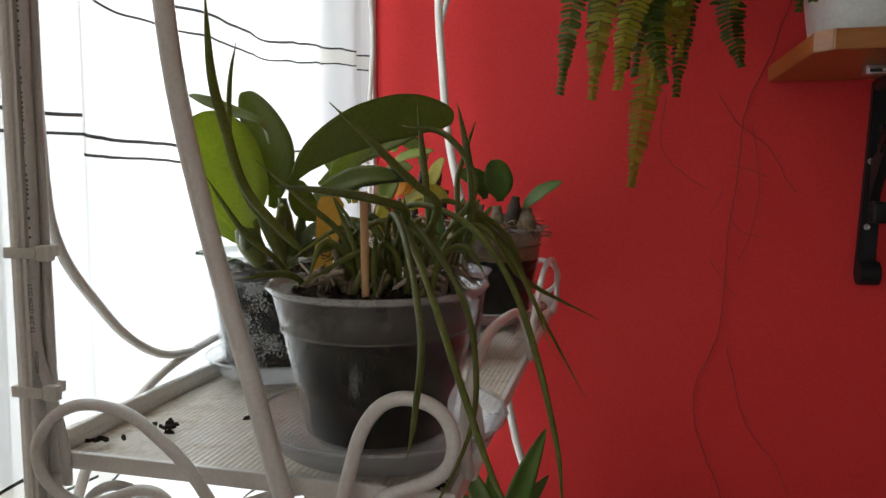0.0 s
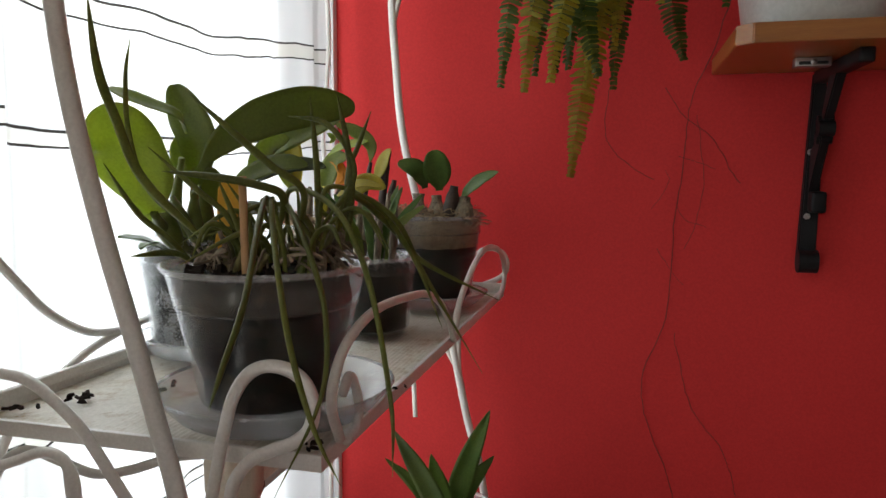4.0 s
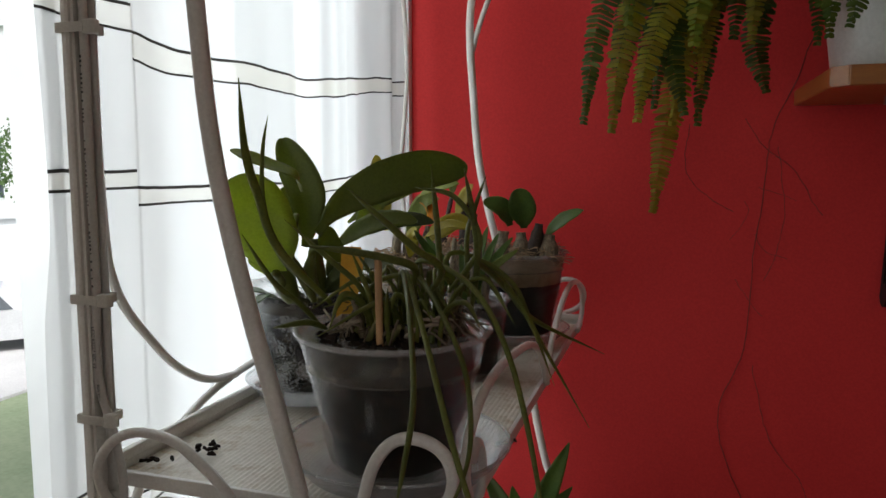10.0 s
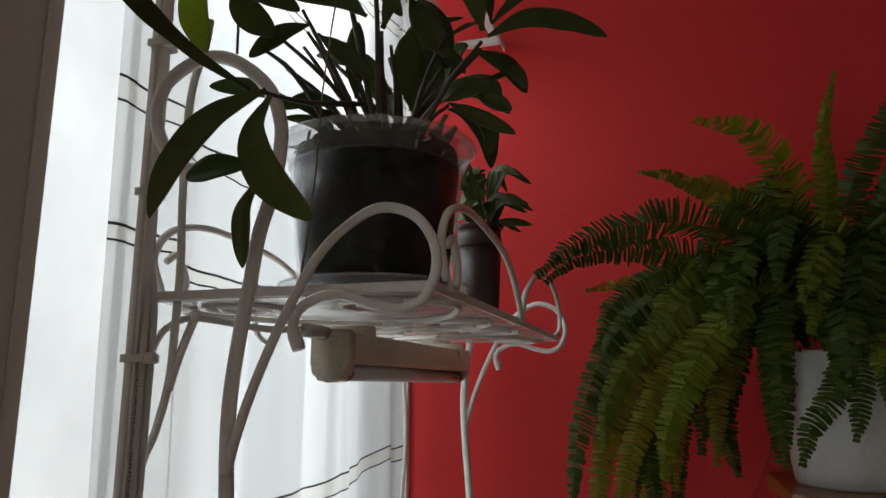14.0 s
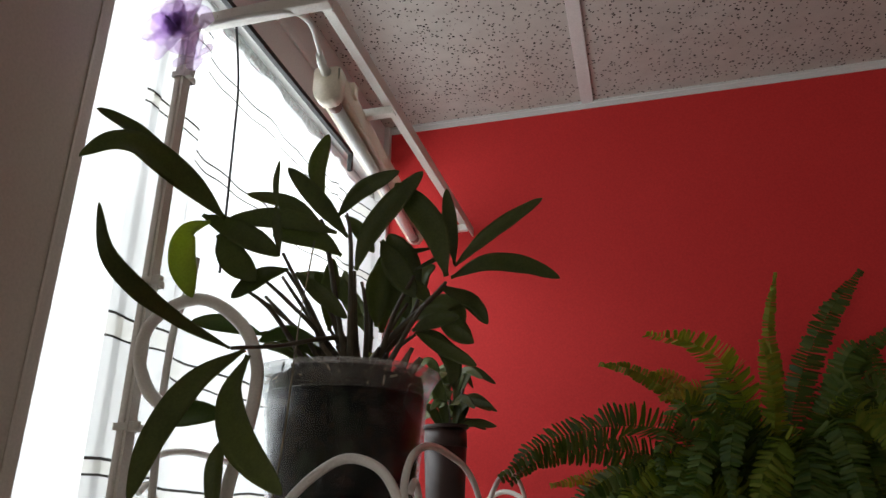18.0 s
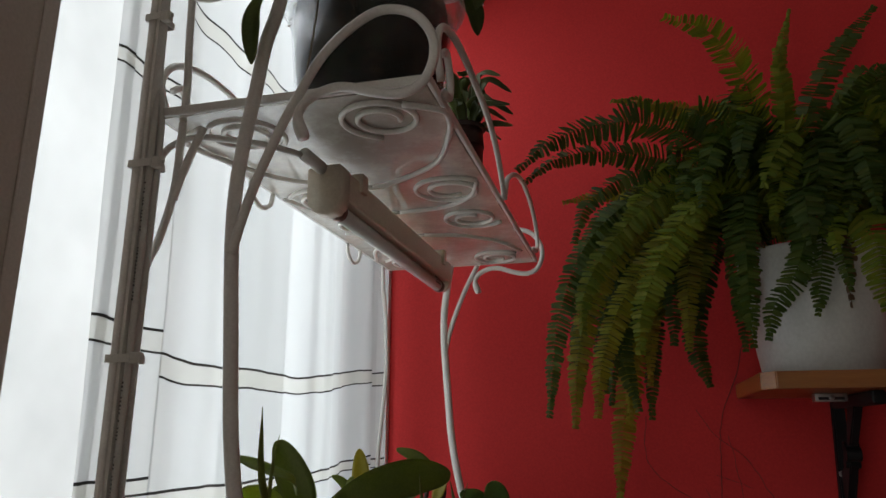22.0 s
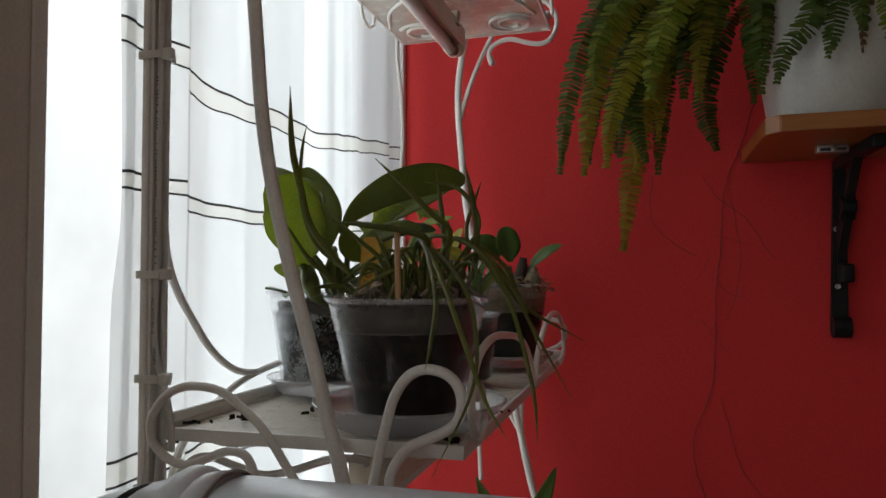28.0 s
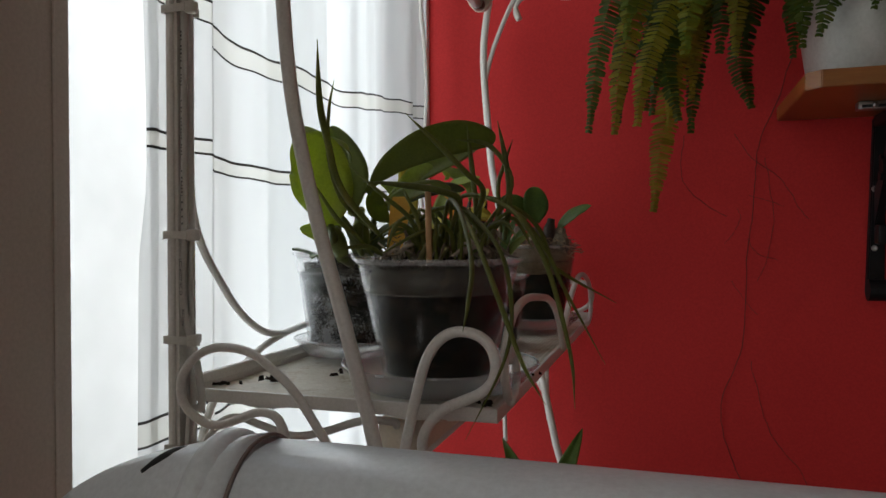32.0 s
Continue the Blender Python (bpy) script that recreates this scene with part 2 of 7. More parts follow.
PRINT = surface("dark print", (0.03, 0.03, 0.03), (0.05, 0.05, 0.05), 0.6, 40.0, 500.0, 0.0)
WOOD = surface("varnished pine", (0.26, 0.085, 0.018), (0.36, 0.138, 0.032), 0.32, 14.0, 90.0, 0.15, 0.0006, stretch=(1.0, 9.0, 14.0))
BLACK = surface("black powder-coated steel", (0.008, 0.008, 0.009), (0.016, 0.016, 0.017), 0.5, 30.0, 600.0, 0.3, 0.0003, shine=0.2)
STEEL = surface("zinc-plated steel", (0.42, 0.42, 0.42), (0.56, 0.56, 0.56), 0.35, 30.0, 500.0, 0.1, metal=0.9)
GLAZE = surface("white glazed pot", (0.60, 0.61, 0.59), (0.69, 0.70, 0.68), 0.28, 12.0, 200.0, 0.08, stain=(0.45, 0.42, 0.36), stain_at=(0.74, 0.82))
BARK = surface("dark bark chips", (0.008, 0.006, 0.005), (0.045, 0.031, 0.022), 0.85, 70.0, 300.0, 0.8, 0.004, shine=0.1)
BARK_WET = chips("dark bark behind plastic")
MOSS = surface("dry pale moss", (0.24, 0.150, 0.070), (0.56, 0.410, 0.250), 0.9, 110.0, 420.0, 1.0, 0.004, stain=(0.09, 0.055, 0.03), stain_at=(0.56, 0.66))
ROOT = surface("grey-brown orchid root", (0.085, 0.060, 0.038), (0.24, 0.19, 0.12), 0.8, 60.0, 380.0, 0.5, 0.001)
HUSK = surface("papery bulb husk", (0.06, 0.045, 0.025), (0.40, 0.33, 0.22), 0.75, 55.0, 300.0, 0.5, 0.001, stretch=(5, 5, 0.6), stain=(0.04, 0.028, 0.02), stain_at=(0.55, 0.62))
PALE_ROOT = surface("pale dry root", (0.26, 0.20, 0.14), (0.50, 0.42, 0.31), 0.85, 60.0, 380.0, 0.5, 0.001)
SHEATH = surface("olive leaf sheath", (0.10, 0.10, 0.028), (0.22, 0.20, 0.075), 0.6, 50.0, 300.0, 0.2)
STEM = surface("green-brown stem", (0.045, 0.035, 0.020), (0.10, 0.08, 0.04), 0.55, 50.0, 300.0, 0.2)
LEAF_BROAD = leafy("broad orchid leaf", (0.130, 0.160, 0.032), (0.195, 0.225, 0.050), 0.40, 0.42, lit=(1.75, 1.85, 0.7), shine=0.3)
# Lighter copy of the broad leaf, with the curtain's backlight put into its colour.
LEAF_LIT = leafy("backlit orchid leaf", (0.24, 0.29, 0.085), (0.34, 0.39, 0.115), 0.40, 0.60, lit=(1.7, 1.72, 0.85))
BULB = leafy("green bulb skin", (0.09, 0.12, 0.018), (0.16, 0.19, 0.03), 0.42, 0.08)
LEAF_RUSH = leafy("rush-like orchid leaf", (0.080, 0.100, 0.018), (0.230, 0.245, 0.060), 0.46, 0.28, shine=0.3)
LEAF_DARK = leafy("dark leathery leaf", (0.068, 0.090, 0.024), (0.125, 0.148, 0.042), 0.40, 0.34, lit=(1.6, 1.65, 0.9), shine=0.42)
LEAF_SMALL = leafy("small orchid leaf", (0.048, 0.098, 0.014), (0.092, 0.150, 0.024), 0.36, 0.2, shine=0.35)
LEAF_YELLOW = leafy("yellowing leaf", (0.30, 0.26, 0.02), (0.42, 0.34, 0.03), 0.42, 0.35)
LEAF_ORANGE = leafy("orange withered leaf", (0.62, 0.25, 0.015), (0.78, 0.40, 0.03), 0.5, 0.4, lit=(1.3, 1.2, 0.6))
LEAF_YELLOW_GREEN = leafy("fresh yellow-green leaf", (0.20, 0.27, 0.022), (0.30, 0.36, 0.035), 0.42, 0.45)
LEAF_FERN = leafy("fern leaflet", (0.022, 0.052, 0.005), (0.056, 0.096, 0.009), 0.55, 0.28, islands=(0.075, 0.098, 0.010), shine=0.28)
LEAF_FERN_PALE = leafy("light green fern leaflet", (0.080, 0.130, 0.010), (0.165, 0.212, 0.016), 0.6, 0.38, islands=(0.18, 0.19, 0.018), shine=0.2)
LEAF_FERN_OLD = leafy("yellow-green fern leaflet", (0.165, 0.185, 0.016), (0.290, 0.285, 0.034), 0.6, 0.55, islands=(0.20, 0.17, 0.03), shine=0.2)
LEAF_DRY = leafy("dry brown leaflet", (0.10, 0.055, 0.022), (0.18, 0.10, 0.045), 0.8, 0.1)
POT_CLEAR = clear("clear pot plastic", (0.54, 0.50, 0.42), 0.016, 0.16, 0.030)
POT_MISTED = clear("misted pot plastic", (0.74, 0.76, 0.78), 0.02, 0.22, 0.02, True)
POT_RIM = clear("thick milky rim plastic", (0.80, 0.80, 0.80), 0.30, 0.16, 0.06)
POT_BAND = clear("hazy collar plastic", (0.72, 0.67, 0.58), 0.08, 0.14, 0.03)
SAUCER = clear("milky saucer plastic", (0.78, 0.80, 0.84), 0.17, 0.2, 0.05)
POT_BROWN = surface("brown pot plastic", (0.030, 0.015, 0.012), (0.050, 0.022, 0.018), 0.4, 20.0, 200.0, 0.1)
SEAM = surface("grey-brown seam", (0.20, 0.15, 0.14), (0.28, 0.22, 0.20), 0.6, 30.0, 300.0, 0.05)
CANE_DARK = surface("black-brown dead cane", (0.018, 0.011, 0.008), (0.075, 0.045, 0.028), 0.7, 60.0, 300.0, 0.6, 0.001, stretch=(3, 3, 1), stain=(0.22, 0.17, 0.11), stain_at=(0.64, 0.70))
TAG = surface("orange plastic tag", (0.70, 0.36, 0.02), (0.78, 0.44, 0.03), 0.4, 20.0, 300.0, 0.05)
STICK = surface("bamboo stick", (0.52, 0.30, 0.13), (0.64, 0.40, 0.20), 0.6, 30.0, 300.0, 0.2, stretch=(6, 6, 1))
LAMP_BODY = surface("aged cream lamp plastic", (0.74, 0.65, 0.51), (0.82, 0.74, 0.61), 0.4, 14.0, 300.0, 0.05)
LAMP_TUBE = surface("unlit phosphor tube", (0.76, 0.75, 0.71), (0.80, 0.79, 0.76), 0.15, 20.0, 300.0, 0.0)
COLLAR = surface("dull brown collar", (0.16, 0.08, 0.06), (0.24, 0.13, 0.10), 0.5, 30.0, 300.0, 0.1)
RUBBER = surface("black rubber gasket", (0.012, 0.012, 0.012), (0.025, 0.025, 0.025), 0.7, 30.0, 300.0, 0.1)


def film(name, colour, fac):
    """Tinted film petals: mostly seen through, the rest glowing with the light from behind."""
    m, t, b = nodes_of(name)
    a = t.nodes.new("ShaderNodeBsdfTransparent")
    a.inputs[0].default_value = (*(0.6 + 0.4 * c for c in colour), 1)
    tr = t.nodes.new("ShaderNodeBsdfTranslucent")
    v = coords(t)
    t.links.new(tint(t, noise_of(t, v, 60.0), [(0.3, tuple(0.8 * c for c in colour)), (0.7, colour)]), tr.inputs[0])
    mx = add(t, "ShaderNodeMixShader", Fac=fac)
    t.links.new(a.outputs[0], mx.inputs[1])
    t.links.new(tr.outputs[0], mx.inputs[2])
    sh = t.nodes.new("ShaderNodeBsdfGlossy")
    sh.inputs["Roughness"].default_value = 0.2
    fr = gloss_of(t)
    last = t.nodes.new("ShaderNodeMixShader")
    for k, s in enumerate((fr, mx.outputs[0], sh.outputs[0])):
        t.links.new(s, last.inputs[k])
    t.links.new(last.outputs[0], t.nodes["Material Output"].inputs[0])
    return m


PETAL = film("lilac film petal", (0.90, 0.76, 0.985), 0.18)
PETAL_DEEP = film("deep lilac film petal", (0.80, 0.62, 0.95), 0.22)
MISTED_FILM = clear("weathered window film", (0.56, 0.62, 0.60), 0.50, 0.4, 0.30)
ROOTLET = surface("dry brown runner", (0.075, 0.022, 0.016), (0.13, 0.045, 0.03), 0.8, 60.0, 400.0, 0.0)
FACADE = surface("white outside render", (0.46, 0.49, 0.51), (0.54, 0.57, 0.59), 0.9, 0.5, 2.0, 0.0, stain=(0.50, 0.51, 0.52), stain_at=(0.75, 0.85))
GREY_FACADE = surface("panel building render", (0.42, 0.44, 0.46), (0.52, 0.54, 0.55), 0.9, 0.6, 20.0, 0.2)
# Yard and grass colours are raised to stand in for glaring daylight outside.
ASPHALT = surface("yard paving lightened for outdoor glare", (0.34, 0.34, 0.34), (0.44, 0.44, 0.43), 0.9, 0.5, 30.0, 0.4)
GRASS = surface("grass lightened for outdoor glare", (0.15, 0.20, 0.11), (0.23, 0.27, 0.17), 0.9, 0.8, 12.0, 0.6)
TREE_LEAF = leafy("tree leaf", (0.030, 0.070, 0.015), (0.06, 0.11, 0.025), 0.6, 0.2)
TREE_BARK = surface("tree bark", (0.07, 0.05, 0.035), (0.13, 0.10, 0.07), 0.9, 6.0, 40.0, 0.6)
PANE = surface("dark window pane", (0.03, 0.04, 0.05), (0.06, 0.07, 0.08), 0.08, 1.0, 10.0, 0.0)
# Car colour is raised too, to carry the bright daylight.
CARPAINT = surface("car paint lightened for outdoor glare", (0.38, 0.39, 0.40), (0.46, 0.47, 0.48), 0.2, 3.0, 40.0, 0.0)


def curtain_cloth():
    m, t, b = nodes_of("white striped voile")
    c = t.nodes.new("ShaderNodeTexCoord")
    s = t.nodes.new("ShaderNodeSeparateXYZ")
    t.links.new(c.outputs["Object"], s.inputs[0])

    def calc(op, a, b2=None, c2=None):
        n = t.nodes.new("ShaderNodeMath")
        n.operation = op
        for k, v in enumerate((a, b2, c2)):
            if v is None:
                continue
            if isinstance(v, (int, float)):
                n.inputs[k].default_value = v
            else:
                t.links.new(v, n.inputs[k])
        return n.outputs[0]

    y, z = s.outputs[1], s.outputs[2]
    wave = noise_of(t, c.outputs["Object"], 9.0, 2.0)
    z = calc("MULTIPLY_ADD", calc("SUBTRACT", wave, 0.5), 0.011, z)
    high = calc("GREATER_THAN", z, 1.55)
    z = calc("ADD", z, calc("MULTIPLY", calc("GREATER_THAN", y, 0.448), calc("MULTIPLY_ADD", high, 0.008, 0.014)))
    z = calc("SUBTRACT", z, calc("MULTIPLY", calc("MAXIMUM", calc("SUBTRACT", y, 0.77), 0.0), calc("MULTIPLY_ADD", high, 0.06, 0.07)))
    z = calc("ADD", z, calc("MULTIPLY", calc("GREATER_THAN", y, 1.036), 0.006))
    zz = calc("FRACT", calc("DIVIDE", calc("SUBTRACT", z, 1.019), 0.385))

    def line(at, half):
        return calc("LESS_THAN", calc("ABSOLUTE", calc("SUBTRACT", zz, at / 0.385)), half / 0.385)

    lines = calc("MAXIMUM", calc("MAXIMUM", line(0.089, 0.0014), line(0.224, 0.0014)), calc("MAXIMUM", line(0.075, 0.0011), line(0.202, 0.0011)))
    bands = calc("MAXIMUM", line(0.082, 0.007), line(0.213, 0.011))
    weave = noise_of(t, c.outputs["Object"], 700.0, 2.0)
    col = mixed(t, bands, (0.71, 0.72, 0.725), (0.68, 0.665, 0.615))
    col = mixed(t, calc("MULTIPLY", lines, 0.97), col, (0.012, 0.009, 0.008))
    t.links.new(col, b.inputs["Base Color"])
    b.inputs["Roughness"].default_value = 0.9
    bumped(t, b, weave, 0.2, 0.0005)
    tr = t.nodes.new("ShaderNodeBsdfTranslucent")
    t.links.new(col, tr.inputs[0])
    mx = add(t, "ShaderNodeMixShader", Fac=0.62)
    t.links.new(b.outputs[0], mx.inputs[1])
    t.links.new(tr.outputs[0], mx.inputs[2])
    sheer = t.nodes.new("ShaderNodeBsdfTransparent")
    thin = calc("MULTIPLY", calc("SUBTRACT", 1.0, lines), 0.34)
    mx2 = t.nodes.new("ShaderNodeMixShader")
    t.links.new(thin, mx2.inputs[0])
    t.links.new(mx.outputs[0], mx2.inputs[1])
    t.links.new(sheer.outputs[0], mx2.inputs[2])
    t.links.new(mx2.outputs[0], t.nodes["Material Output"].inputs[0])
    return m


def ceiling_board():
    m, t, b = nodes_of("pitted mineral board")
    v = coords(t)
    d = noise_of(t, v, 20.0, 3.0)
    warp = mixed(t, 0.012, v, add_noise_vec(t, v, 60.0))
    holes = add(t, "ShaderNodeTexVoronoi", Scale=135.0, Randomness=1.0)
    t.links.new(warp, holes.inputs["Vector"])
    pick = tint(t, holes.outputs["Color"], [(0.36, (0, 0, 0)), (0.40, (1, 1, 1))])
    hole = tint(t, holes.outputs["Distance"], [(0.25, (1, 1, 1)), (0.30, (0, 0, 0))])
    tiny = add(t, "ShaderNodeTexVoronoi", Scale=230.0, Randomness=1.0)
    t.links.new(v, tiny.inputs["Vector"])
    speck = tint(t, tiny.outputs["Distance"], [(0.1, (1, 1, 1)), (0.18, (0, 0, 0))])
    pits = mixed(t, 1.0, hole, pick, "MULTIPLY")
    base = tint(t, d, [(0.3, (0.50, 0.465, 0.43)), (0.7, (0.58, 0.545, 0.505))])
    col = mixed(t, pits, base, (0.05, 0.04, 0.035))
    col = mixed(t, mixed(t, 1.0, speck, (0.35, 0.35, 0.35), "MULTIPLY"), col, (0.2, 0.17, 0.14))
    t.links.new(col, b.inputs["Base Color"])
    b.inputs["Roughness"].default_value = 0.95
    inv = t.nodes.new("ShaderNodeInvert")
    t.links.new(pits, inv.inputs["Color"])
    bumped(t, b, inv.outputs[0], 0.7, 0.003)
    return m


CLOTH = curtain_cloth()
CEILING_BOARD = ceiling_board()


# ---- building blocks ----
def holder(name, at, label, category, group="", kind=""):
    ob = new(name)
    ob.location = at
    ob.empty_display_size = 0.02
    return tagged(ob, label, category, group, kind)


def finish(bm, name, material, smooth=True):
    bmesh.ops.recalc_face_normals(bm, faces=bm.faces)
    me = bpy.data.meshes.new(name)
    bm.to_mesh(me)
    bm.free()
    me.materials.append(material)
    if smooth:
        me.polygons.foreach_set("use_smooth", [True] * len(me.polygons))
    return me


def part(name, bm, material, parent, label="", smooth=True):
    """One mesh under a thing or a part. Its points are given in the world."""
    me = finish(bm, name, material, smooth)
    ob = new(name, me)
    if parent is not None:
        ob.parent = parent
        base = Vector(parent.location)
        if parent.parent is not None:
            base += Vector(parent.parent.location)
        ob.location = -base
    return tagged(ob, label)


def thing(name, bm, material, label, category, group="", kind="", smooth=True):
    ob = new(name, finish(bm, name, material, smooth))
    return tagged(ob, label, category, group, kind)


def box(lo, hi, bevel=0.0, bm=None, segments=2):
    own = bmesh.new()
    bmesh.ops.create_cube(own, size=1)
    for v in own.verts:
        v.co = Vector([lo[k] + (v.co[k] + 0.5) * (hi[k] - lo[k]) for k in range(3)])
    if bevel:
        bmesh.ops.bevel(own, geom=own.edges[:], offset=bevel, segments=segments, affect="EDGES", profile=0.6)
    if bm is None:
        return own
    join(bm, own)
    return bm


def join(bm, other):
    """Adds the other bmesh's faces to bm."""
    made = [bm.verts.new(v.co) for v in other.verts]
    other.verts.index_update()
    for f in other.faces:
        bm.faces.new([made[v.index] for v in f.verts])
    other.free()
    return bm


def smooth_line(pts, steps=6):
    """A Catmull-Rom line through pts."""
    p = [Vector(q) for q in pts]
    p = [2 * p[0] - p[1], *p, 2 * p[-1] - p[-2]]
    out = []
    for a, b, c, d in zip(p, p[1:], p[2:], p[3:]):
        for k in range(steps):
            t = k / steps
            out.append(0.5 * (2 * b + (c - a) * t + (2 * a - 5 * b + 4 * c - d) * t * t + (3 * b - a - 3 * c + d) * t ** 3))
    out.append(p[-2])
    return out


def tube(pts, r, bm=None, sides=10, steps=6, taper=None, wobble=0.0):
    """A rod along a smooth line; taper(u) scales the radius."""
    bm = bm or bmesh.new()
    line = smooth_line(pts, steps) if steps > 1 else [Vector(q) for q in pts]
    n = len(line)
    side = None
    rings = []
    for i, p in enumerate(line):
        tan = (line[min(i + 1, n - 1)] - line[max(i - 1, 0)]).normalized()
        if side is None:
            side = tan.orthogonal().normalized()
        side = (side - tan * side.dot(tan)).normalized()
        up = tan.cross(side)
        k = r * (taper(i / (n - 1)) if taper else 1.0)
        if wobble:
            k *= 1 + wobble * noise.noise(p * 90)
        rings.append([bm.verts.new(p + (side * math.cos(a) + up * math.sin(a)) * k) for a in (2 * math.pi * j / sides for j in range(sides))])
    for a, b in zip(rings, rings[1:]):
        for j in range(sides):
            bm.faces.new((a[j], a[(j + 1) % sides], b[(j + 1) % sides], b[j]))
    bm.faces.new(rings[0][::-1])
    bm.faces.new(rings[-1])
    return bm


def lathe(at, profile, bm=None, sides=40, sway=0.0):
    """A turned form from (radius, height) pairs."""
    bm = bm or bmesh.new()
    rings = []
    for r, h in profile:
        rings.append([bm.verts.new((at[0] + r * math.cos(a), at[1] + r * math.sin(a), at[2] + h)) for a in (2 * math.pi * j / sides for j in range(sides))])
    for a, b in zip(rings, rings[1:]):
        for j in range(sides):
            bm.faces.new((a[j], a[(j + 1) % sides], b[(j + 1) % sides], b[j]))
    if profile[0][0] > 0:
        bm.faces.new(rings[0][::-1])
    if profile[-1] != profile[0]:
        bm.faces.new(rings[-1])
    return bm


def blade(pts, width, face=(0, -1, 0.3), bm=None, steps=9, fold=0.25, thick=0.0012, blunt=0.5, wide_at=0.5, base=0.12, across=7, curl=0.0):
    """A leaf along a smooth line, folded along its midrib, with a thin body. face: where its upper side looks."""
    bm = bm or bmesh.new()
    line = smooth_line(pts, steps)
    a, b = line[-2], line[-1]
    line[-1:] = [a.lerp(b, k) for k in (0.35, 0.6, 0.78, 0.9, 0.97, 1.0)]
    n = len(line)
    way = [0.0]
    for p, q in zip(line, line[1:]):
        way.append(way[-1] + (q - p).length)
    face = Vector(face)
    top, low = [], []
    for i, p in enumerate(line):
        u = way[i] / way[-1]
        tan = (line[min(i + 1, n - 1)] - line[max(i - 1, 0)]).normalized()
        side = tan.cross(face)
        side = side.normalized() if side.length > 1e-4 else tan.orthogonal().normalized()
        nor = side.cross(tan).normalized()
        x = u / wide_at if u < wide_at else (1 - u) / (1 - wide_at)
        w = 0.5 * width * max(0.02, (math.sin(x * math.pi / 2) ** (0.8 if u < wide_at else blunt)))
        if u < wide_at:
            w = max(w, 0.5 * width * base)
        row_t, row_l = [], []
        for j in range(across):
            s = 2 * j / (across - 1) - 1
            wav = 0.02 * width * math.sin(u * 17 + s * 2 + p.x * 60)
            q = p + side * (s * w) + nor * (abs(s) ** 1.15 * w * fold - curl * w * s * s * u + wav * abs(s))
            row_t.append(bm.verts.new(q + nor * (thick * 0.5 * (1 - 0.7 * abs(s)))))
            row_l.append(bm.verts.new(q - nor * (thick * 0.5 * (1 - 0.7 * abs(s)) + (0.0006 if j == across // 2 else 0))))
        top.append(row_t)
        low.append(row_l)
    for i in range(n - 1):
        for j in range(across - 1):
            bm.faces.new((top[i][j], top[i][j + 1], top[i + 1][j + 1], top[i + 1][j]))
            bm.faces.new((low[i][j], low[i + 1][j], low[i + 1][j + 1], low[i][j + 1]))
        bm.faces.new((top[i][0], top[i + 1][0], low[i + 1][0], low[i][0]))
        bm.faces.new((top[i][-1], low[i][-1], low[i + 1][-1], top[i + 1][-1]))
    for rt, rl in ((top[0], low[0]), (top[-1], low[-1])):
        for j in range(across - 1):
            bm.faces.new((rt[j], rl[j], rl[j + 1], rt[j + 1]))
    return bm


def prism(points, lo, hi, axis):
    """A flat outline in two axes, drawn out along the third from lo to hi."""
    bm = bmesh.new()
    place = {"x": lambda a, b, c: (c, a, b), "y": lambda a, b, c: (a, c, b), "z": lambda a, b, c: (a, b, c)}[axis]
    low = [bm.verts.new(place(a, b, lo)) for a, b in points]
    top = [bm.verts.new(place(a, b, hi)) for a, b in points]
    bm.faces.new(low[::-1])
    bm.faces.new(top)
    for i in range(len(points)):
        k = (i + 1) % len(points)
        bm.faces.new((low[i], low[k], top[k], top[i]))
    return bm


# ---- the room ----
WALL_Y, WIN_X, CEIL = 1.122, -0.42, 2.652
EAST, SOUTH = 3.0, -2.4
thing("floor", box((WIN_X - 0.3, SOUTH - 0.2, -0.12), (EAST + 0.2, WALL_Y + 0.2, 0.0)), surface("brown floor", (0.16, 0.10, 0.06), (0.22, 0.14, 0.09), 0.5), "brown laminate floor of the room", "floor", kind="structure", smooth=False)
thing("wall_north", box((-0.388, WALL_Y, 0.0), (EAST + 0.2, WALL_Y + 0.2, CEIL + 0.1)), RED, "smooth painted wall in deep red", "wall", kind="structure", smooth=False)
thing("wall_east", box((EAST, SOUTH, 0.0), (EAST + 0.2, WALL_Y, CEIL + 0.1)), PLASTER, "plain pale plastered wall", "wall", kind="structure", smooth=False)
thing("wall_south", box((WIN_X, SOUTH - 0.2, 0.0), (EAST + 0.2, SOUTH, CEIL + 0.1)), PLASTER, "plain pale plastered wall", "wall", kind="structure", smooth=False)

# The window wall: a broad plastic-clad pier, a parapet, a head and the far jamb round the opening.
# The first three blocks leave an unseen opening, added for the fill lamp.
thing("wall_west_far", box((WIN_X - 0.30, SOUTH, 0.0), (WIN_X, -2.0, CEIL + 0.1)), PLASTER, "plain pale wall beyond an unseen opening added for fill light", "wall", kind="structure", smooth=False)
thing("wall_west_sill", box((WIN_X - 0.30, -2.0, 0.0), (WIN_X, -0.55, 0.80)), PLASTER, "plain pale wall below an unseen opening added for fill light", "wall", kind="structure", smooth=False)
thing("wall_west_head", box((WIN_X - 0.30, -2.0, 2.50), (WIN_X, -0.55, CEIL + 0.1)), PLASTER, "plain pale wall above an unseen opening added for fill light", "wall", kind="structure", smooth=False)
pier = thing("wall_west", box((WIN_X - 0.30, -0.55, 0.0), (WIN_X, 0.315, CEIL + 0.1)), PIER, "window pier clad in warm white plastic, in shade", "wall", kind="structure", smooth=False)
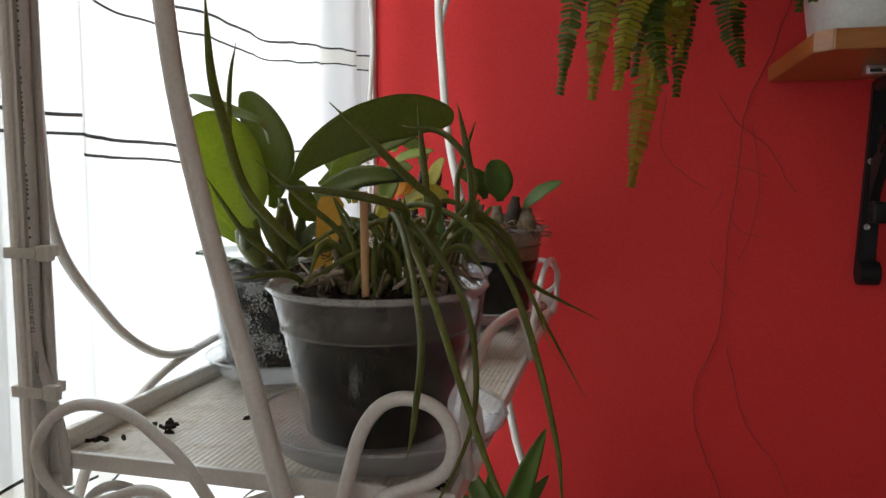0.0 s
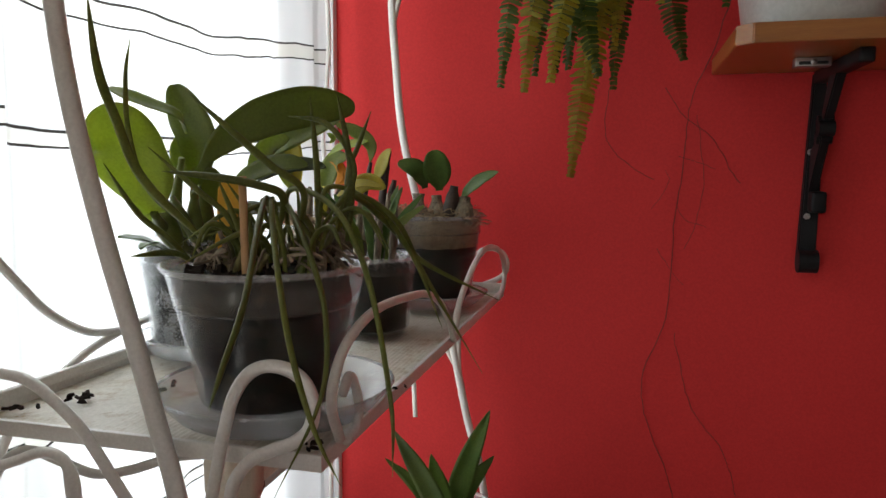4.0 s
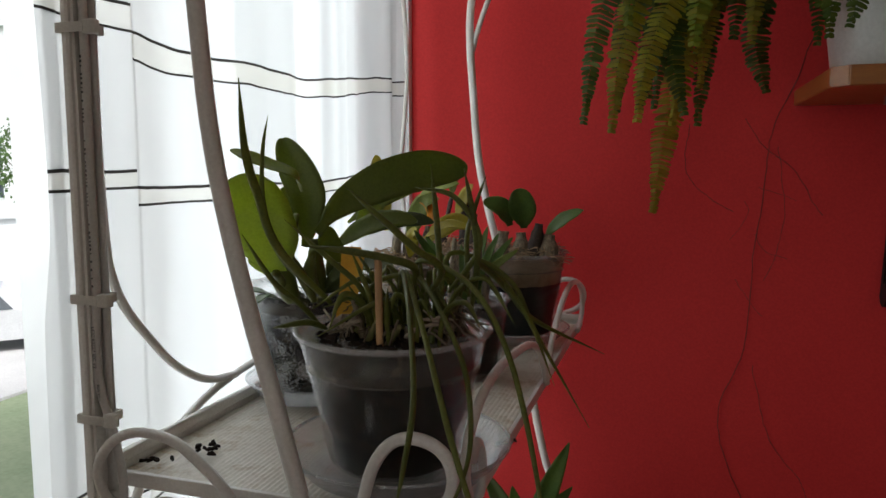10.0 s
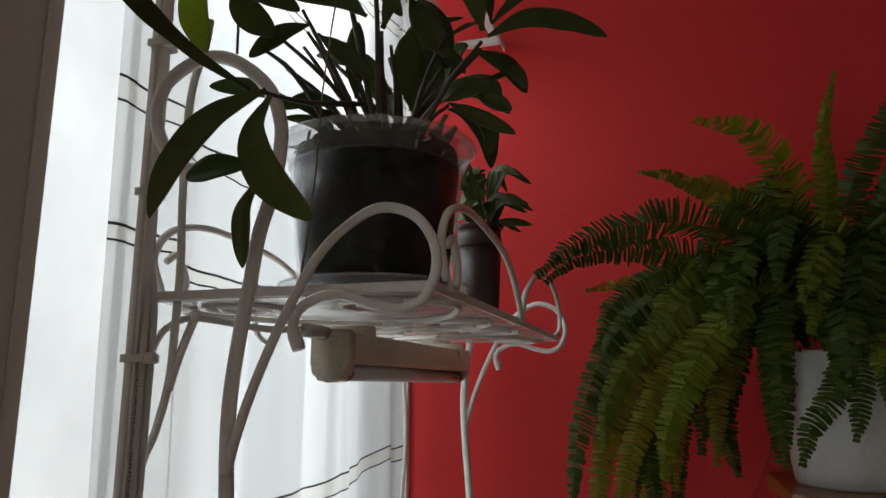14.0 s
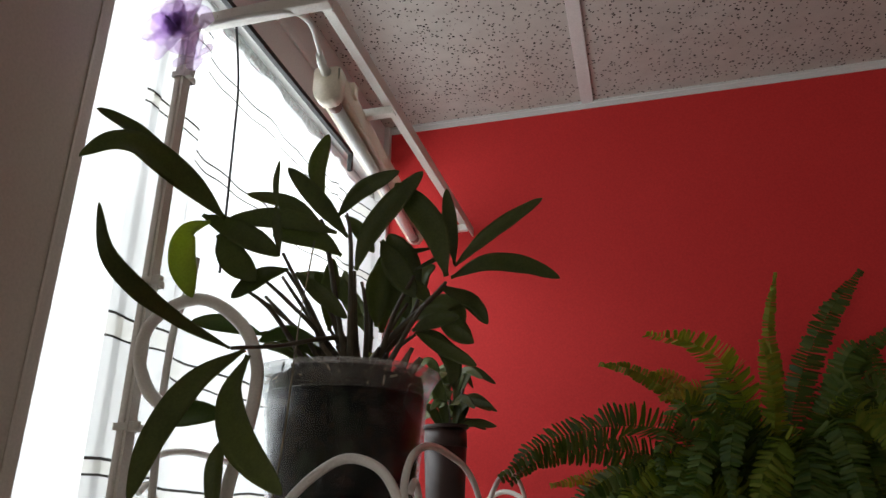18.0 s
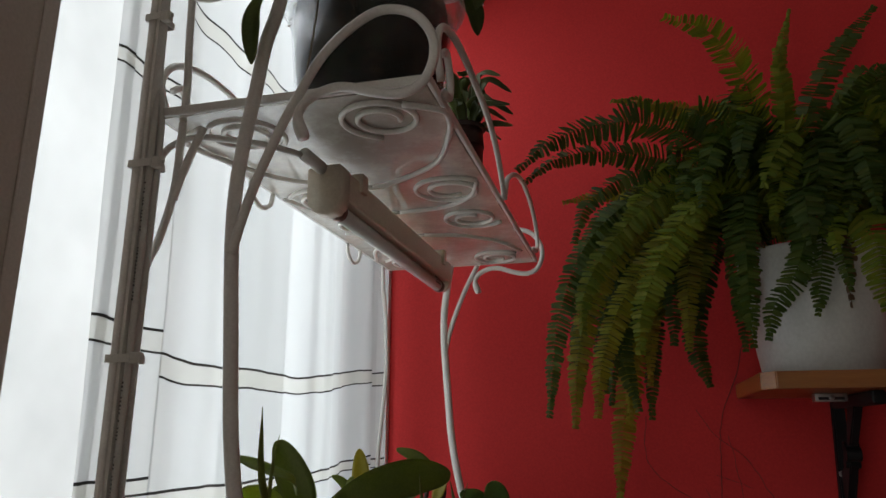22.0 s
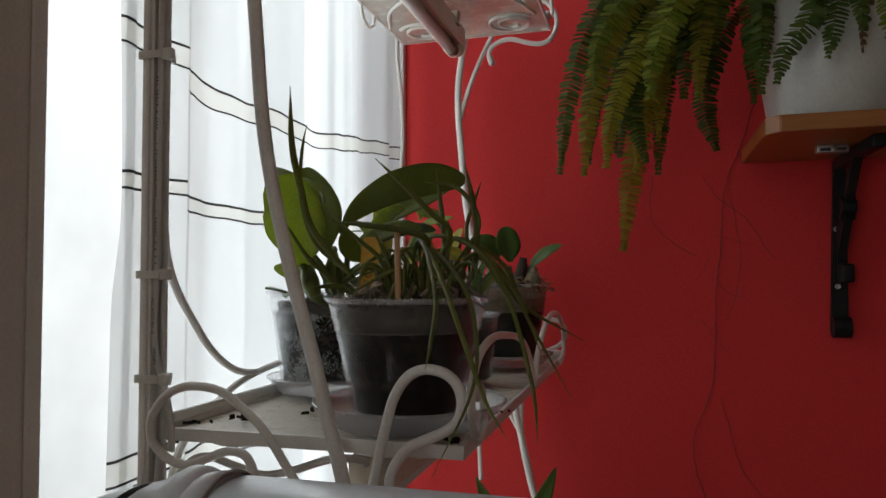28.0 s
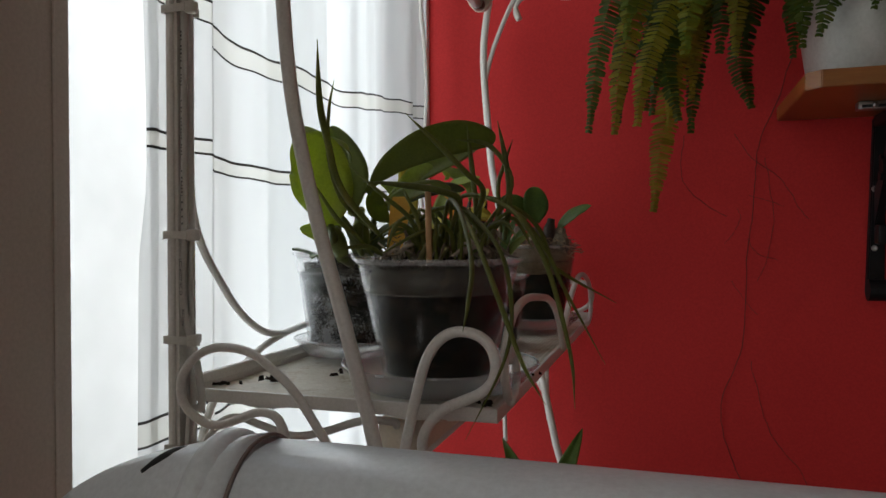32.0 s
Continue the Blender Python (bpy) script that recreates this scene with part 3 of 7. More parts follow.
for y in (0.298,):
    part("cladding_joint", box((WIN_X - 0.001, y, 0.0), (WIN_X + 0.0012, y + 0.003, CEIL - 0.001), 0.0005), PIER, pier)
thing("wall_parapet", box((WIN_X - 0.30, 0.315, 0.0), (WIN_X, WALL_Y + 0.2, 0.80)), PVC, "white parapet below the window", "wall", kind="structure", smooth=False)
head = thing("wall_lintel", box((WIN_X - 0.05, 0.315, 2.50), (WIN_X + 0.02, WALL_Y + 0.2, CEIL + 0.1)), PVC, "white plastic panel above the window", "wall", kind="structure", smooth=False)
part("panel_bead", box((WIN_X + 0.02, 0.315, 2.56), (WIN_X + 0.026, WALL_Y, 2.575), 0.002), PVC, head)
thing("corner_trim", box((WIN_X, WALL_Y - 0.014, 0.0), (-0.388, WALL_Y + 0.05, 2.652), 0.003), PVC, "white plastic corner trim beside the window", "trim", kind="structure", smooth=False)
thing("jamb", box((WIN_X - 0.30, WALL_Y - 0.02, 0.80), (WIN_X, WALL_Y + 0.2, 2.50)), PVC, "white window jamb", "jamb", kind="structure", smooth=False)

window = holder("window_1", (-0.53, 0.72, 0.80), "white plastic window with a clear pane behind a curtain", "window", kind="structure")
part("window_frame", box((-0.468, 0.32, 2.480), (-0.425, 1.10, 2.4995), 0.004), PVC, window)
part("window_frame", box((-0.50, 1.045, 0.87), (-0.455, 1.10, 2.43), 0.004), PVC, window)
part("window_frame", box((-0.50, 0.925, 0.87), (-0.455, 0.950, 2.43), 0.004), PVC, window)
part("window_frame", box((-0.56, 0.32, 0.80), (-0.50, 1.05, 0.87), 0.004), PVC, window)
part("window_sill", box((-0.50, 0.32, 0.80), (-0.40, 1.10, 0.825), 0.004), PVC, window)
gasket = bmesh.new()
box((-0.405, 0.32, 2.488), (-0.397, 0.935, 2.497), 0, gasket)
box((-0.405, 0.927, 2.455), (-0.397, 0.935, 2.488), 0, gasket)
part("cord", tube([(-0.372, 0.470, 2.44), (-0.371, 0.49, 2.36), (-0.372, 0.497, 2.28), (-0.370, 0.50, 2.10)], 0.0016, sides=6), RUBBER, window, "thin dark blind cord")
part("gasket", gasket, RUBBER, window, "black rubber gasket", smooth=False)
part("film_strip", box((-0.4085, 0.32, 2.440), (-0.4075, 0.82, 2.474)), MISTED_FILM, window, "mottled grey-green weathered film", smooth=False)

# The ceiling: mineral boards lying in a grid of tees.
ceiling = bmesh.new()
box((WIN_X, SOUTH, CEIL + 0.006), (EAST, WALL_Y, CEIL + 0.1), 0, ceiling)
for i in range(-1, 6):
    for j in range(-1, 3):
        x0, y0 = 0.047 + 0.6 * i, WALL_Y - 1.2 * (j + 1)
        lo, hi = (max(x0 + 0.004, WIN_X + 0.001), max(y0 + 0.004, SOUTH), CEIL + 0.001), (min(x0 + 0.596, EAST), min(y0 + 1.196, WALL_Y), CEIL + 0.0055)
        if hi[0] > lo[0] and hi[1] > lo[1]:
            box(lo, hi, 0, ceiling)
thing("ceiling", ceiling, CEILING_BOARD, "suspended ceiling of pitted mineral boards", "ceiling", kind="structure", smooth=False)
grid = holder("ceiling_grid", (0.047, 0.5, CEIL), "white metal tee grid carrying the ceiling boards", "ceiling grid", kind="structure")
for i in range(0, 5):
    x = 0.047 + 0.6 * i
    part("main_tee", box((x - 0.0125, SOUTH, CEIL - 0.004), (x + 0.0125, WALL_Y - 0.006, CEIL + 0.001), 0.001), PVC, grid, smooth=False)
for j in range(1, 3):
    y = WALL_Y - 1.2 * j
    part("cross_tee", box((WIN_X, y - 0.0125, CEIL - 0.003), (EAST, y + 0.0125, CEIL + 0.0012), 0.001), PVC, grid, smooth=False)
trim = bmesh.new()
box((-0.388, WALL_Y - 0.006, CEIL - 0.004), (EAST, WALL_Y, CEIL + 0.0013), 0, trim)
box((-0.388, WALL_Y - 0.0025, CEIL - 0.015), (EAST, WALL_Y + 0.001, CEIL - 0.004), 0, trim)
part("wall_angle", trim, PVC, grid, smooth=False)

# ---- outside ----
thing("storey_below", box((WIN_X - 0.30, SOUTH - 0.2, -2.6), (EAST + 0.2, WALL_Y + 0.2, -0.121)), FACADE, "white rendered storey below the room", "building", kind="structure", smooth=False)
outside_wall = holder("neighbouring_wing", (-2.3, 4.0, -2.6), "white rendered wing of the building across the window", "building")
part("wall", prism([(-2.1, 1.84), (-2.1, 9.0), (-3.6, 9.0), (-3.6, 3.4)], -2.6, 7.0, "z"), FACADE, outside_wall, smooth=False)
part("parapet_cap", prism([(-2.05, 1.84), (-2.05, 9.0), (-3.65, 9.0), (-3.65, 3.4)], 7.0, 7.06, "z"), FACADE, outside_wall, smooth=False)
thing("ground", box((-400, -400, -3.0), (400, 400, -2.6)), GRASS, "grass ground outside, far below the window", "ground", kind="structure", smooth=False)
thing("road", box((-27.0, -60, -2.6), (-11.2, 80, -2.54), 0.01), ASPHALT, "yard road with parked cars, its colour lightened for outdoor glare", "road", kind="structure", smooth=False)

# Far things stand on one line of sight, given by how far out they are and how far to the side.
OUT = Vector((-0.752, 0.659, 0.0))
SIDE = Vector((0.659, 0.752, 0.0))


def out(d, s, z):
    return OUT * d + SIDE * s + Vector((0, 0, z))


def slab(d0, d1, s0, s1, z0, z1):
    """A block that faces back along the line of sight."""
    bm = bmesh.new()
    v = [bm.verts.new(out(d, s, z)) for z in (z0, z1) for d, s in ((d0, s0), (d0, s1), (d1, s1), (d1, s0))]
    for f in ((0, 1, 2, 3), (4, 5, 6, 7), (0, 1, 5, 4), (1, 2, 6, 5), (2, 3, 7, 6), (3, 0, 4, 7)):
        bm.faces.new([v[k] for k in f])
    return bm


flats = holder("apartment_building", out(74, 0, -2.6), "pale five-storey apartment building behind the trees", "building")
part("wall", slab(70, 82, -16, 10, -2.6, 13.2), GREY_FACADE, flats, smooth=False)
part("roof", slab(69.6, 82.4, -16.4, 10.4, 13.2, 13.7), FACADE, flats, smooth=False)
for floor in range(5):
    for k in range(8):
        w = part("window", slab(69.95, 70.05, -14.6 + 3.1 * k, -13.0 + 3.1 * k, -0.9 + 2.9 * floor, 0.7 + 2.9 * floor), FACADE, flats, smooth=False)
        part("pane", slab(69.90, 69.96, -14.5 + 3.1 * k, -13.85 + 3.1 * k, -0.8 + 2.9 * floor, 0.6 + 2.9 * floor), PANE, w, smooth=False)
        part("pane", slab(69.90, 69.96, -13.75 + 3.1 * k, -13.1 + 3.1 * k, -0.8 + 2.9 * floor, 0.6 + 2.9 * floor), PANE, w, smooth=False)
garage = holder("garage", out(33, 0, -2.6), "low white garage across the yard road", "garage")
part("wall", slab(32, 37, -6, 4, -2.6, -0.35), FACADE, garage, smooth=False)
part("roof", slab(31.8, 37.2, -6.2, 4.2, -0.35, -0.15), GREY_FACADE, garage, smooth=False)


def tree(d, s, h, r, seed):
    rng = random.Random(seed)
    at = out(d, s, -2.6)
    t = holder("tree", at, "leafy green tree across the yard road", "tree", "trees across the road")
    part("trunk", tube([at, at + Vector((0.1, 0, h * 0.3)), at + Vector((-0.1, 0.1, h * 0.7))], 0.16, sides=9, steps=4, taper=lambda u: 1 - 0.6 * u), TREE_BARK, t)
    for k in range(6):
        a = k * 1.05 + rng.random()
        b = at + Vector((0, 0, h * rng.uniform(0.3, 0.55)))
        part("limb", tube([b, b + Vector((math.cos(a) * r * 0.4, math.sin(a) * r * 0.4, h * 0.15)), b + Vector((math.cos(a) * r * 0.75, math.sin(a) * r * 0.75, h * 0.3))], 0.06, sides=6, steps=3, taper=lambda u: 1 - 0.7 * u), TREE_BARK, t)
    bm = bmesh.new()
    clumps = [(rng.uniform(-1, 1), rng.uniform(-1, 1), rng.uniform(-1, 1)) for _ in range(40)]
    for cx, cy, cz in clumps:
        n = math.sqrt(cx * cx + cy * cy + cz * cz) or 1
        q = min(1.0, n) / n
        c = at + Vector((cx * q * r, cy * q * r, h * 0.64 + cz * q * h * 0.34))
        for _ in range(60):
            p = c + Vector((rng.gauss(0, 0.33), rng.gauss(0, 0.33), rng.gauss(0, 0.28)))
            e = Euler([rng.uniform(0, 6.28) for _ in range(3)]).to_matrix()
            m = rng.uniform(0.10, 0.22)
            bm.faces.new([bm.verts.new(p + e @ Vector(o) * m) for o in ((-0.6, 0, 0), (0, -0.4, 0.1), (0.7, 0, 0), (0, 0.4, 0.1))])
    tagged(part("crown", bm, TREE_LEAF, t), kind="stuff")


for d, s_, h, r, seed in ((42, -2.6, 6.4, 2.4, 1), (45, 1.6, 7.0, 2.6, 2), (48, -6.2, 6.8, 2.5, 3), (40, 5.2, 5.8, 2.2, 4)):
    tree(d, s_, h, r, seed)


def car(d, s0):
    c = holder("car", out(d, s0, -2.54), "parked car at the edge of the yard road, paint lightened for glare", "car")
    base = out(d, s0, -2.54)
    side = [(-2.1, 0.28), (2.1, 0.28), (2.15, 0.72), (1.15, 0.92), (0.55, 1.42), (-1.05, 1.42), (-1.75, 0.95), (-2.15, 0.85)]
    bm = bmesh.new()
    for w in (-0.82, 0.82):
        bm.faces.new([bm.verts.new(base + SIDE * x + OUT * w * (0.86 if z > 1.2 else 1.0) + Vector((0, 0, z))) for x, z in side])
    bm.verts.ensure_lookup_table()
    n = len(side)
    for k in range(n):
        bm.faces.new((bm.verts[k], bm.verts[(k + 1) % n], bm.verts[n + (k + 1) % n], bm.verts[n + k]))
    part("body", bm, CARPAINT, c, smooth=False)
    for x0, x1, y0 in ((-1.45, -0.35, 0.97), (-0.25, 0.75, 0.97)):
        g = bmesh.new()
        g.faces.new([g.verts.new(base + SIDE * x - OUT * (0.84 if z < 1.2 else 0.74) + Vector((0, 0, z))) for x, z in ((x0, y0), (x1, y0), (x1 - 0.3, 1.34), (x0 + 0.25, 1.34))])
        part("window", g, PANE, c, smooth=False)
    for x in (-1.35, 1.35):
        w = part("wheel", tube([base + SIDE * x - OUT * 0.84 + Vector((0, 0, 0.31)), base + SIDE * x - OUT * 0.62 + Vector((0, 0, 0.31))], 0.31, sides=20, steps=1), RUBBER, c)
        part("rim", tube([base + SIDE * x - OUT * 0.855 + Vector((0, 0, 0.31)), base + SIDE * x - OUT * 0.80 + Vector((0, 0, 0.31))], 0.19, sides=16, steps=1), STEEL, w)


car(19.0, -0.9)


# ---- the curtain ----
def curtain():
    bm = bmesh.new()
    rows = []
    ny, nz = 180, 90
    for k in range(nz + 1):
        z = 0.86 + (2.437 - 0.86) * k / nz
        row = []
        for j in range(ny + 1):
            u = j / ny
            y = 0.366 + 0.722 * u
            loose = 1.0 - 0.45 * k / nz
            x = -0.392 + loose * (0.005 * math.sin(u * 22 + 0.6 * math.sin(z * 3)) + 0.0035 * math.sin(u * 51 + z * 1.3) + 0.003 * noise.noise(Vector((u * 5, z * 2, 0))))
            x += 0.0028 * noise.noise(Vector((u * 9 + z * 1.7, z * 4.5, 7))) + 0.0012 * noise.noise(Vector((u * 24 - z * 3, z * 11, 2)))
            if y < 0.448:
                x += 0.004
            if 0.835 < y < 0.865:
                x += 0.006 * math.sin((y - 0.835) / 0.03 * math.pi)
            if y > 1.036:
                x += 0.004
            y += 0.004 * math.sin(z * 5 + u * 3) * (1 - u)
            row.append(bm.verts.new((x, y, z)))
        rows.append(row)
    for a, b in zip(rows, rows[1:]):
        for j in range(ny):
            bm.faces.new((a[j], a[j + 1], b[j + 1], b[j]))
    return bm


drape = thing("curtain", curtain(), CLOTH, "white voile curtain with bands of thin dark stripes", "curtain")
hem = bmesh.new()
last = None
for k in range(61):
    z = 0.862 + 1.572 * k / 60
    w = 0.012 if z < 1.38 else max(0.0025, 0.012 - 0.14 * (z - 1.38)) if z < 1.5 else 0.0025 + 0.008 * min(1.0, (z - 1.5) / 0.25)
    y = 0.366 + 0.004 * math.sin(z * 5)
    cur = [hem.verts.new((-0.3895, y - w, z)), hem.verts.new((-0.3855 + 0.001 * math.sin(z * 30), y - w * 0.4, z)), hem.verts.new((-0.3868, y + 0.010, z))]
    if last:
        hem.faces.new((last[0], last[1], cur[1], cur[0]))
        hem.faces.new((last[1], last[2], cur[2], cur[1]))
    last = cur
part("hem", hem, CLOTH, drape, "turned-back edge of the cloth")
part("curtain_wire", tube([(-0.396, 0.30, 2.439), (-0.396, 0.7, 2.434), (-0.396, 1.107, 2.439)], 0.0015, sides=6), STEEL, drape, "thin wire the curtain hangs from")

# ---- the plant stand ----
stand = holder("plant_stand", (-0.22, 0.70, 0.0), "white enamelled wrought-iron plant stand with scrolled rods", "plant stand")
ROD, LEG = 0.0037, 0.0060


def at_y(pairs, y):
    return [(x, y, z) for x, z in pairs]


def end_frame(y, s, back):
    """The legs and scrolls at one end of the stand; s: the side on which the scrolls lie on the legs."""
    front = [(-0.02, 0.004), (-0.06, 0.50), (-0.112, 0.94), (-0.140, 1.06), (-0.163, 1.17), (-0.178, 1.245), (-0.190, 1.289), (-0.205, 1.344), (-0.222, 1.402), (-0.239, 1.471), (-0.249, 1.53), (-0.255, 1.60), (-0.261, 1.68), (-0.261, 1.732), (-0.255, 1.782), (-0.249, 1.818), (-0.243, 1.859), (-0.233, 1.893), (-0.227, 1.932), (-0.229, 1.957), (-0.242, 1.986), (-0.270, 2.011), (-0.297, 2.021), (-0.324, 2.016), (-0.347, 1.999), (-0.353, 1.972), (-0.346, 1.950), (-0.332, 1.931), (-0.310, 1.919), (-0.288, 1.923)]
    part("front_leg", tube(at_y(front, y), LEG, steps=4, taper=lambda u: 1.0 if u < 0.965 else 1.0 + 0.45 * math.sin((u - 0.965) / 0.035 * 2.2)), ENAMEL, stand)
    part("back_leg", tube(back, ROD * 0.98, steps=4), ENAMEL, stand)
    low_left = [(-0.163, 1.15), (-0.199, 1.214), (-0.225, 1.252), (-0.245, 1.279), (-0.265, 1.296), (-0.282, 1.307), (-0.300, 1.311), (-0.320, 1.310), (-0.339, 1.300), (-0.351, 1.281), (-0.348, 1.263), (-0.334, 1.251), (-0.316, 1.247), (-0.297, 1.253), (-0.279, 1.260), (-0.264, 1.259), (-0.256, 1.250), (-0.253, 1.228)]
    part("scroll", tube(at_y(low_left, y - 0.002 * s), ROD, steps=5, taper=lambda u: 1.0 if u < 0.93 else 1.0 + 0.35 * math.sin((u - 0.93) / 0.07 * 2.4)), ENAMEL, stand)
    low_right = [(-0.152, 1.10), (-0.156, 1.16), (-0.155, 1.221), (-0.147, 1.264), (-0.140, 1.293), (-0.134, 1.311), (-0.124, 1.325), (-0.111, 1.331), (-0.096, 1.329), (-0.086, 1.321), (-0.082, 1.308), (-0.085, 1.295), (-0.095, 1.286), (-0.108, 1.280), (-0.122, 1.273), (-0.133, 1.261), (-0.138, 1.248), (-0.136, 1.236), (-0.131, 1.228)]
    part("scroll", tube(at_y(low_right, y - 0.002 * s), ROD * 1.1, steps=5, taper=lambda u: 1.0 if u < 0.94 else 1.0 + 0.4 * math.sin((u - 0.94) / 0.06 * 2.4)), ENAMEL, stand)
    up_right = [(-0.259, 1.672), (-0.252, 1.70), (-0.241, 1.733), (-0.224, 1.773), (-0.206, 1.808), (-0.187, 1.839), (-0.163, 1.861), (-0.137, 1.873), (-0.110, 1.866), (-0.094, 1.846), (-0.091, 1.824), (-0.100, 1.803), (-0.118, 1.795), (-0.141, 1.799), (-0.166, 1.807), (-0.185, 1.806), (-0.202, 1.797), (-0.207, 1.784), (-0.201, 1.766)]
    part("scroll", tube(at_y(up_right, y - 0.003 * s), ROD * 1.1, steps=5, taper=lambda u: 1.0 if u < 0.94 else 1.0 + 0.4 * math.sin((u - 0.94) / 0.06 * 2.4)), ENAMEL, stand)
    part("scroll", tube(at_y([(-0.225, 1.06), (-0.232, 1.15), (-0.262, 1.206), (-0.292, 1.222), (-0.318, 1.205), (-0.322, 1.17)], y), ROD, steps=5), ENAMEL, stand)


NEAR_BACK = [(-0.359, 0.545, 1.298), (-0.359, 0.509, 1.303), (-0.359, 0.482, 1.314), (-0.359, 0.453, 1.334), (-0.359, 0.428, 1.360), (-0.359, 0.405, 1.387), (-0.360, 0.393, 1.412), (-0.362, 0.389, 1.445), (-0.366, 0.390, 1.54), (-0.366, 0.390, 1.656), (-0.351, 0.390, 1.701), (-0.341, 0.390, 1.744), (-0.339, 0.390, 1.795), (-0.338, 0.390, 1.844), (-0.341, 0.390, 1.90), (-0.342, 0.390, 1.96), (-0.339, 0.390, 2.01), (-0.328, 0.390, 2.05), (-0.325, 0.390, 2.075)]
FAR_BACK = at_y([(-0.372, 0.004), (-0.370, 0.8), (-0.364, 1.20), (-0.366, 1.40), (-0.374, 1.486), (-0.368, 1.561), (-0.362, 1.648), (-0.366, 1.737), (-0.372, 1.80), (-0.372, 1.95), (-0.368, 2.02)], 1.03)
end_frame(0.362, 1.0, NEAR_BACK)
end_frame(1.035, -1.0, FAR_BACK)

FRONT, BACK, NEAR, FAR = -0.084, -0.358, 0.374, 1.022


def shelf(z, front, ribbed, label):
    s = holder("shelf", (-0.22, 0.70, z), label, "")
    s.parent = stand
    s.location = (0.0, 0.0, z)
    frame_bm = bmesh.new()
    d = 0.008 if ribbed else 0.005
    for lo, hi in (((BACK, NEAR, z - d), (front, NEAR + 0.004, z + 0.003)), ((BACK, FAR - 0.004, z - d), (front, FAR, z + 0.003)), ((BACK, NEAR + 0.004, z - d), (BACK + 0.004, FAR - 0.004, z + 0.003)), ((front - 0.004, NEAR + 0.004, z - d), (front, FAR - 0.004, z + 0.003)), ((BACK + 0.004, 0.69, z - d), (front - 0.004, 0.70, z - d + 0.002))):
        box(lo, hi, 0.0008, frame_bm)
    if ribbed:
        box((BACK, NEAR + 0.004, z + 0.003), (BACK + 0.006, FAR - 0.004, z + 0.012), 0.0015, frame_bm)
        box((BACK, FAR - 0.006, z + 0.003), (front, FAR, z + 0.012), 0.0015, frame_bm)
    part("shelf_frame", frame_bm, ENAMEL, s)
    n = 120 if ribbed else 90
    bm = bmesh.new()
    prev = None
    for k in range(n + 1):
        x = BACK + 0.005 + (front - BACK - 0.010) * k / n
        h = 0.00022 * math.cos(k * math.pi) if ribbed else 0.0010 * math.sin(k * 2.1)
        cur = [bm.verts.new((x, y, z - 0.003 + h + d)) for y, d in ((NEAR + 0.0045, 0), (FAR - 0.0045, 0), (FAR - 0.0045, -0.003 - h), (NEAR + 0.0045, -0.003 - h))]
        if prev:
            for i in range(4):
                j = (i + 1) % 4
                bm.faces.new((prev[i], prev[j], cur[j], cur[i]))
        prev = cur
    part("sheet", bm, SHELF if ribbed else SHEET_CLEAR, s, "ribbed grimy white sheet" if ribbed else "rippled translucent plastic sheet", smooth=False)
    return s


SHEET_CLEAR = clear("rippled translucent sheet", (0.72, 0.65, 0.55), 0.58, 0.24, 0.14)
lower = shelf(1.270, FRONT, True, "")
upper = shelf(1.815, -0.098, False, "")


def spiral(cx, cy, z, r, turns, a0, away=1):
    pts = []
    for k in range(26):
        u = k / 25
        a = a0 + away * u * turns * 2 * math.pi
        q = r * (1 - 0.62 * u)
        pts.append((cx + q * math.cos(a), cy + q * math.sin(a), z))
    return pts


for z, s in ((1.8065, upper), (1.2585, lower)):
    for cx, cy, r, a0, away in ((-0.157, 0.425, 0.041, 1.9, 1), (-0.297, 0.425, 0.041, 1.2, -1), (-0.147, 0.627, 0.045, -0.6, -1), (-0.300, 0.627, 0.045, 3.7, 1), (-0.146, 0.741, 0.041, 0.6, 1), (-0.300, 0.741, 0.041, 2.5, -1), (-0.153, 0.960, 0.040, -0.6, -1), (-0.300, 0.960, 0.040, 3.7, 1)):
        part("ornament", tube(spiral(cx, cy, z, r, 1.75, a0, away), 0.0027, steps=2, sides=8), ENAMEL, s)
    for m in (1, -1):
        mid = -0.228
        part("ornament", tube([(mid + m * x, y, z - 0.001) for x, y in ((0.098, 0.398), (0.124, 0.415), (0.130, 0.430), (0.121, 0.470), (0.088, 0.538), (0.023, 0.584), (0.0, 0.592))], 0.0029, sides=8), ENAMEL, s)
        part("ornament", tube([(mid + m * x, y, z - 0.001) for x, y in ((0.118, 0.605), (0.100, 0.650), (0.060, 0.682), (0.0, 0.690))], 0.0027, sides=8), ENAMEL, s)
        part("ornament", tube([(mid + m * x, y, z - 0.001) for x, y in ((0.118, 0.925), (0.095, 0.860), (0.050, 0.815), (0.0, 0.800))], 0.0027, sides=8), ENAMEL, s)
for y in (0.855, 0.570):
    part("hook", tube([(-0.357, y - 0.026, 1.810), (-0.357, y - 0.021, 1.795), (-0.357, y, 1.786), (-0.357, y + 0.021, 1.795), (-0.357, y + 0.026, 1.810)], 0.0030, sides=8), ENAMEL, stand)


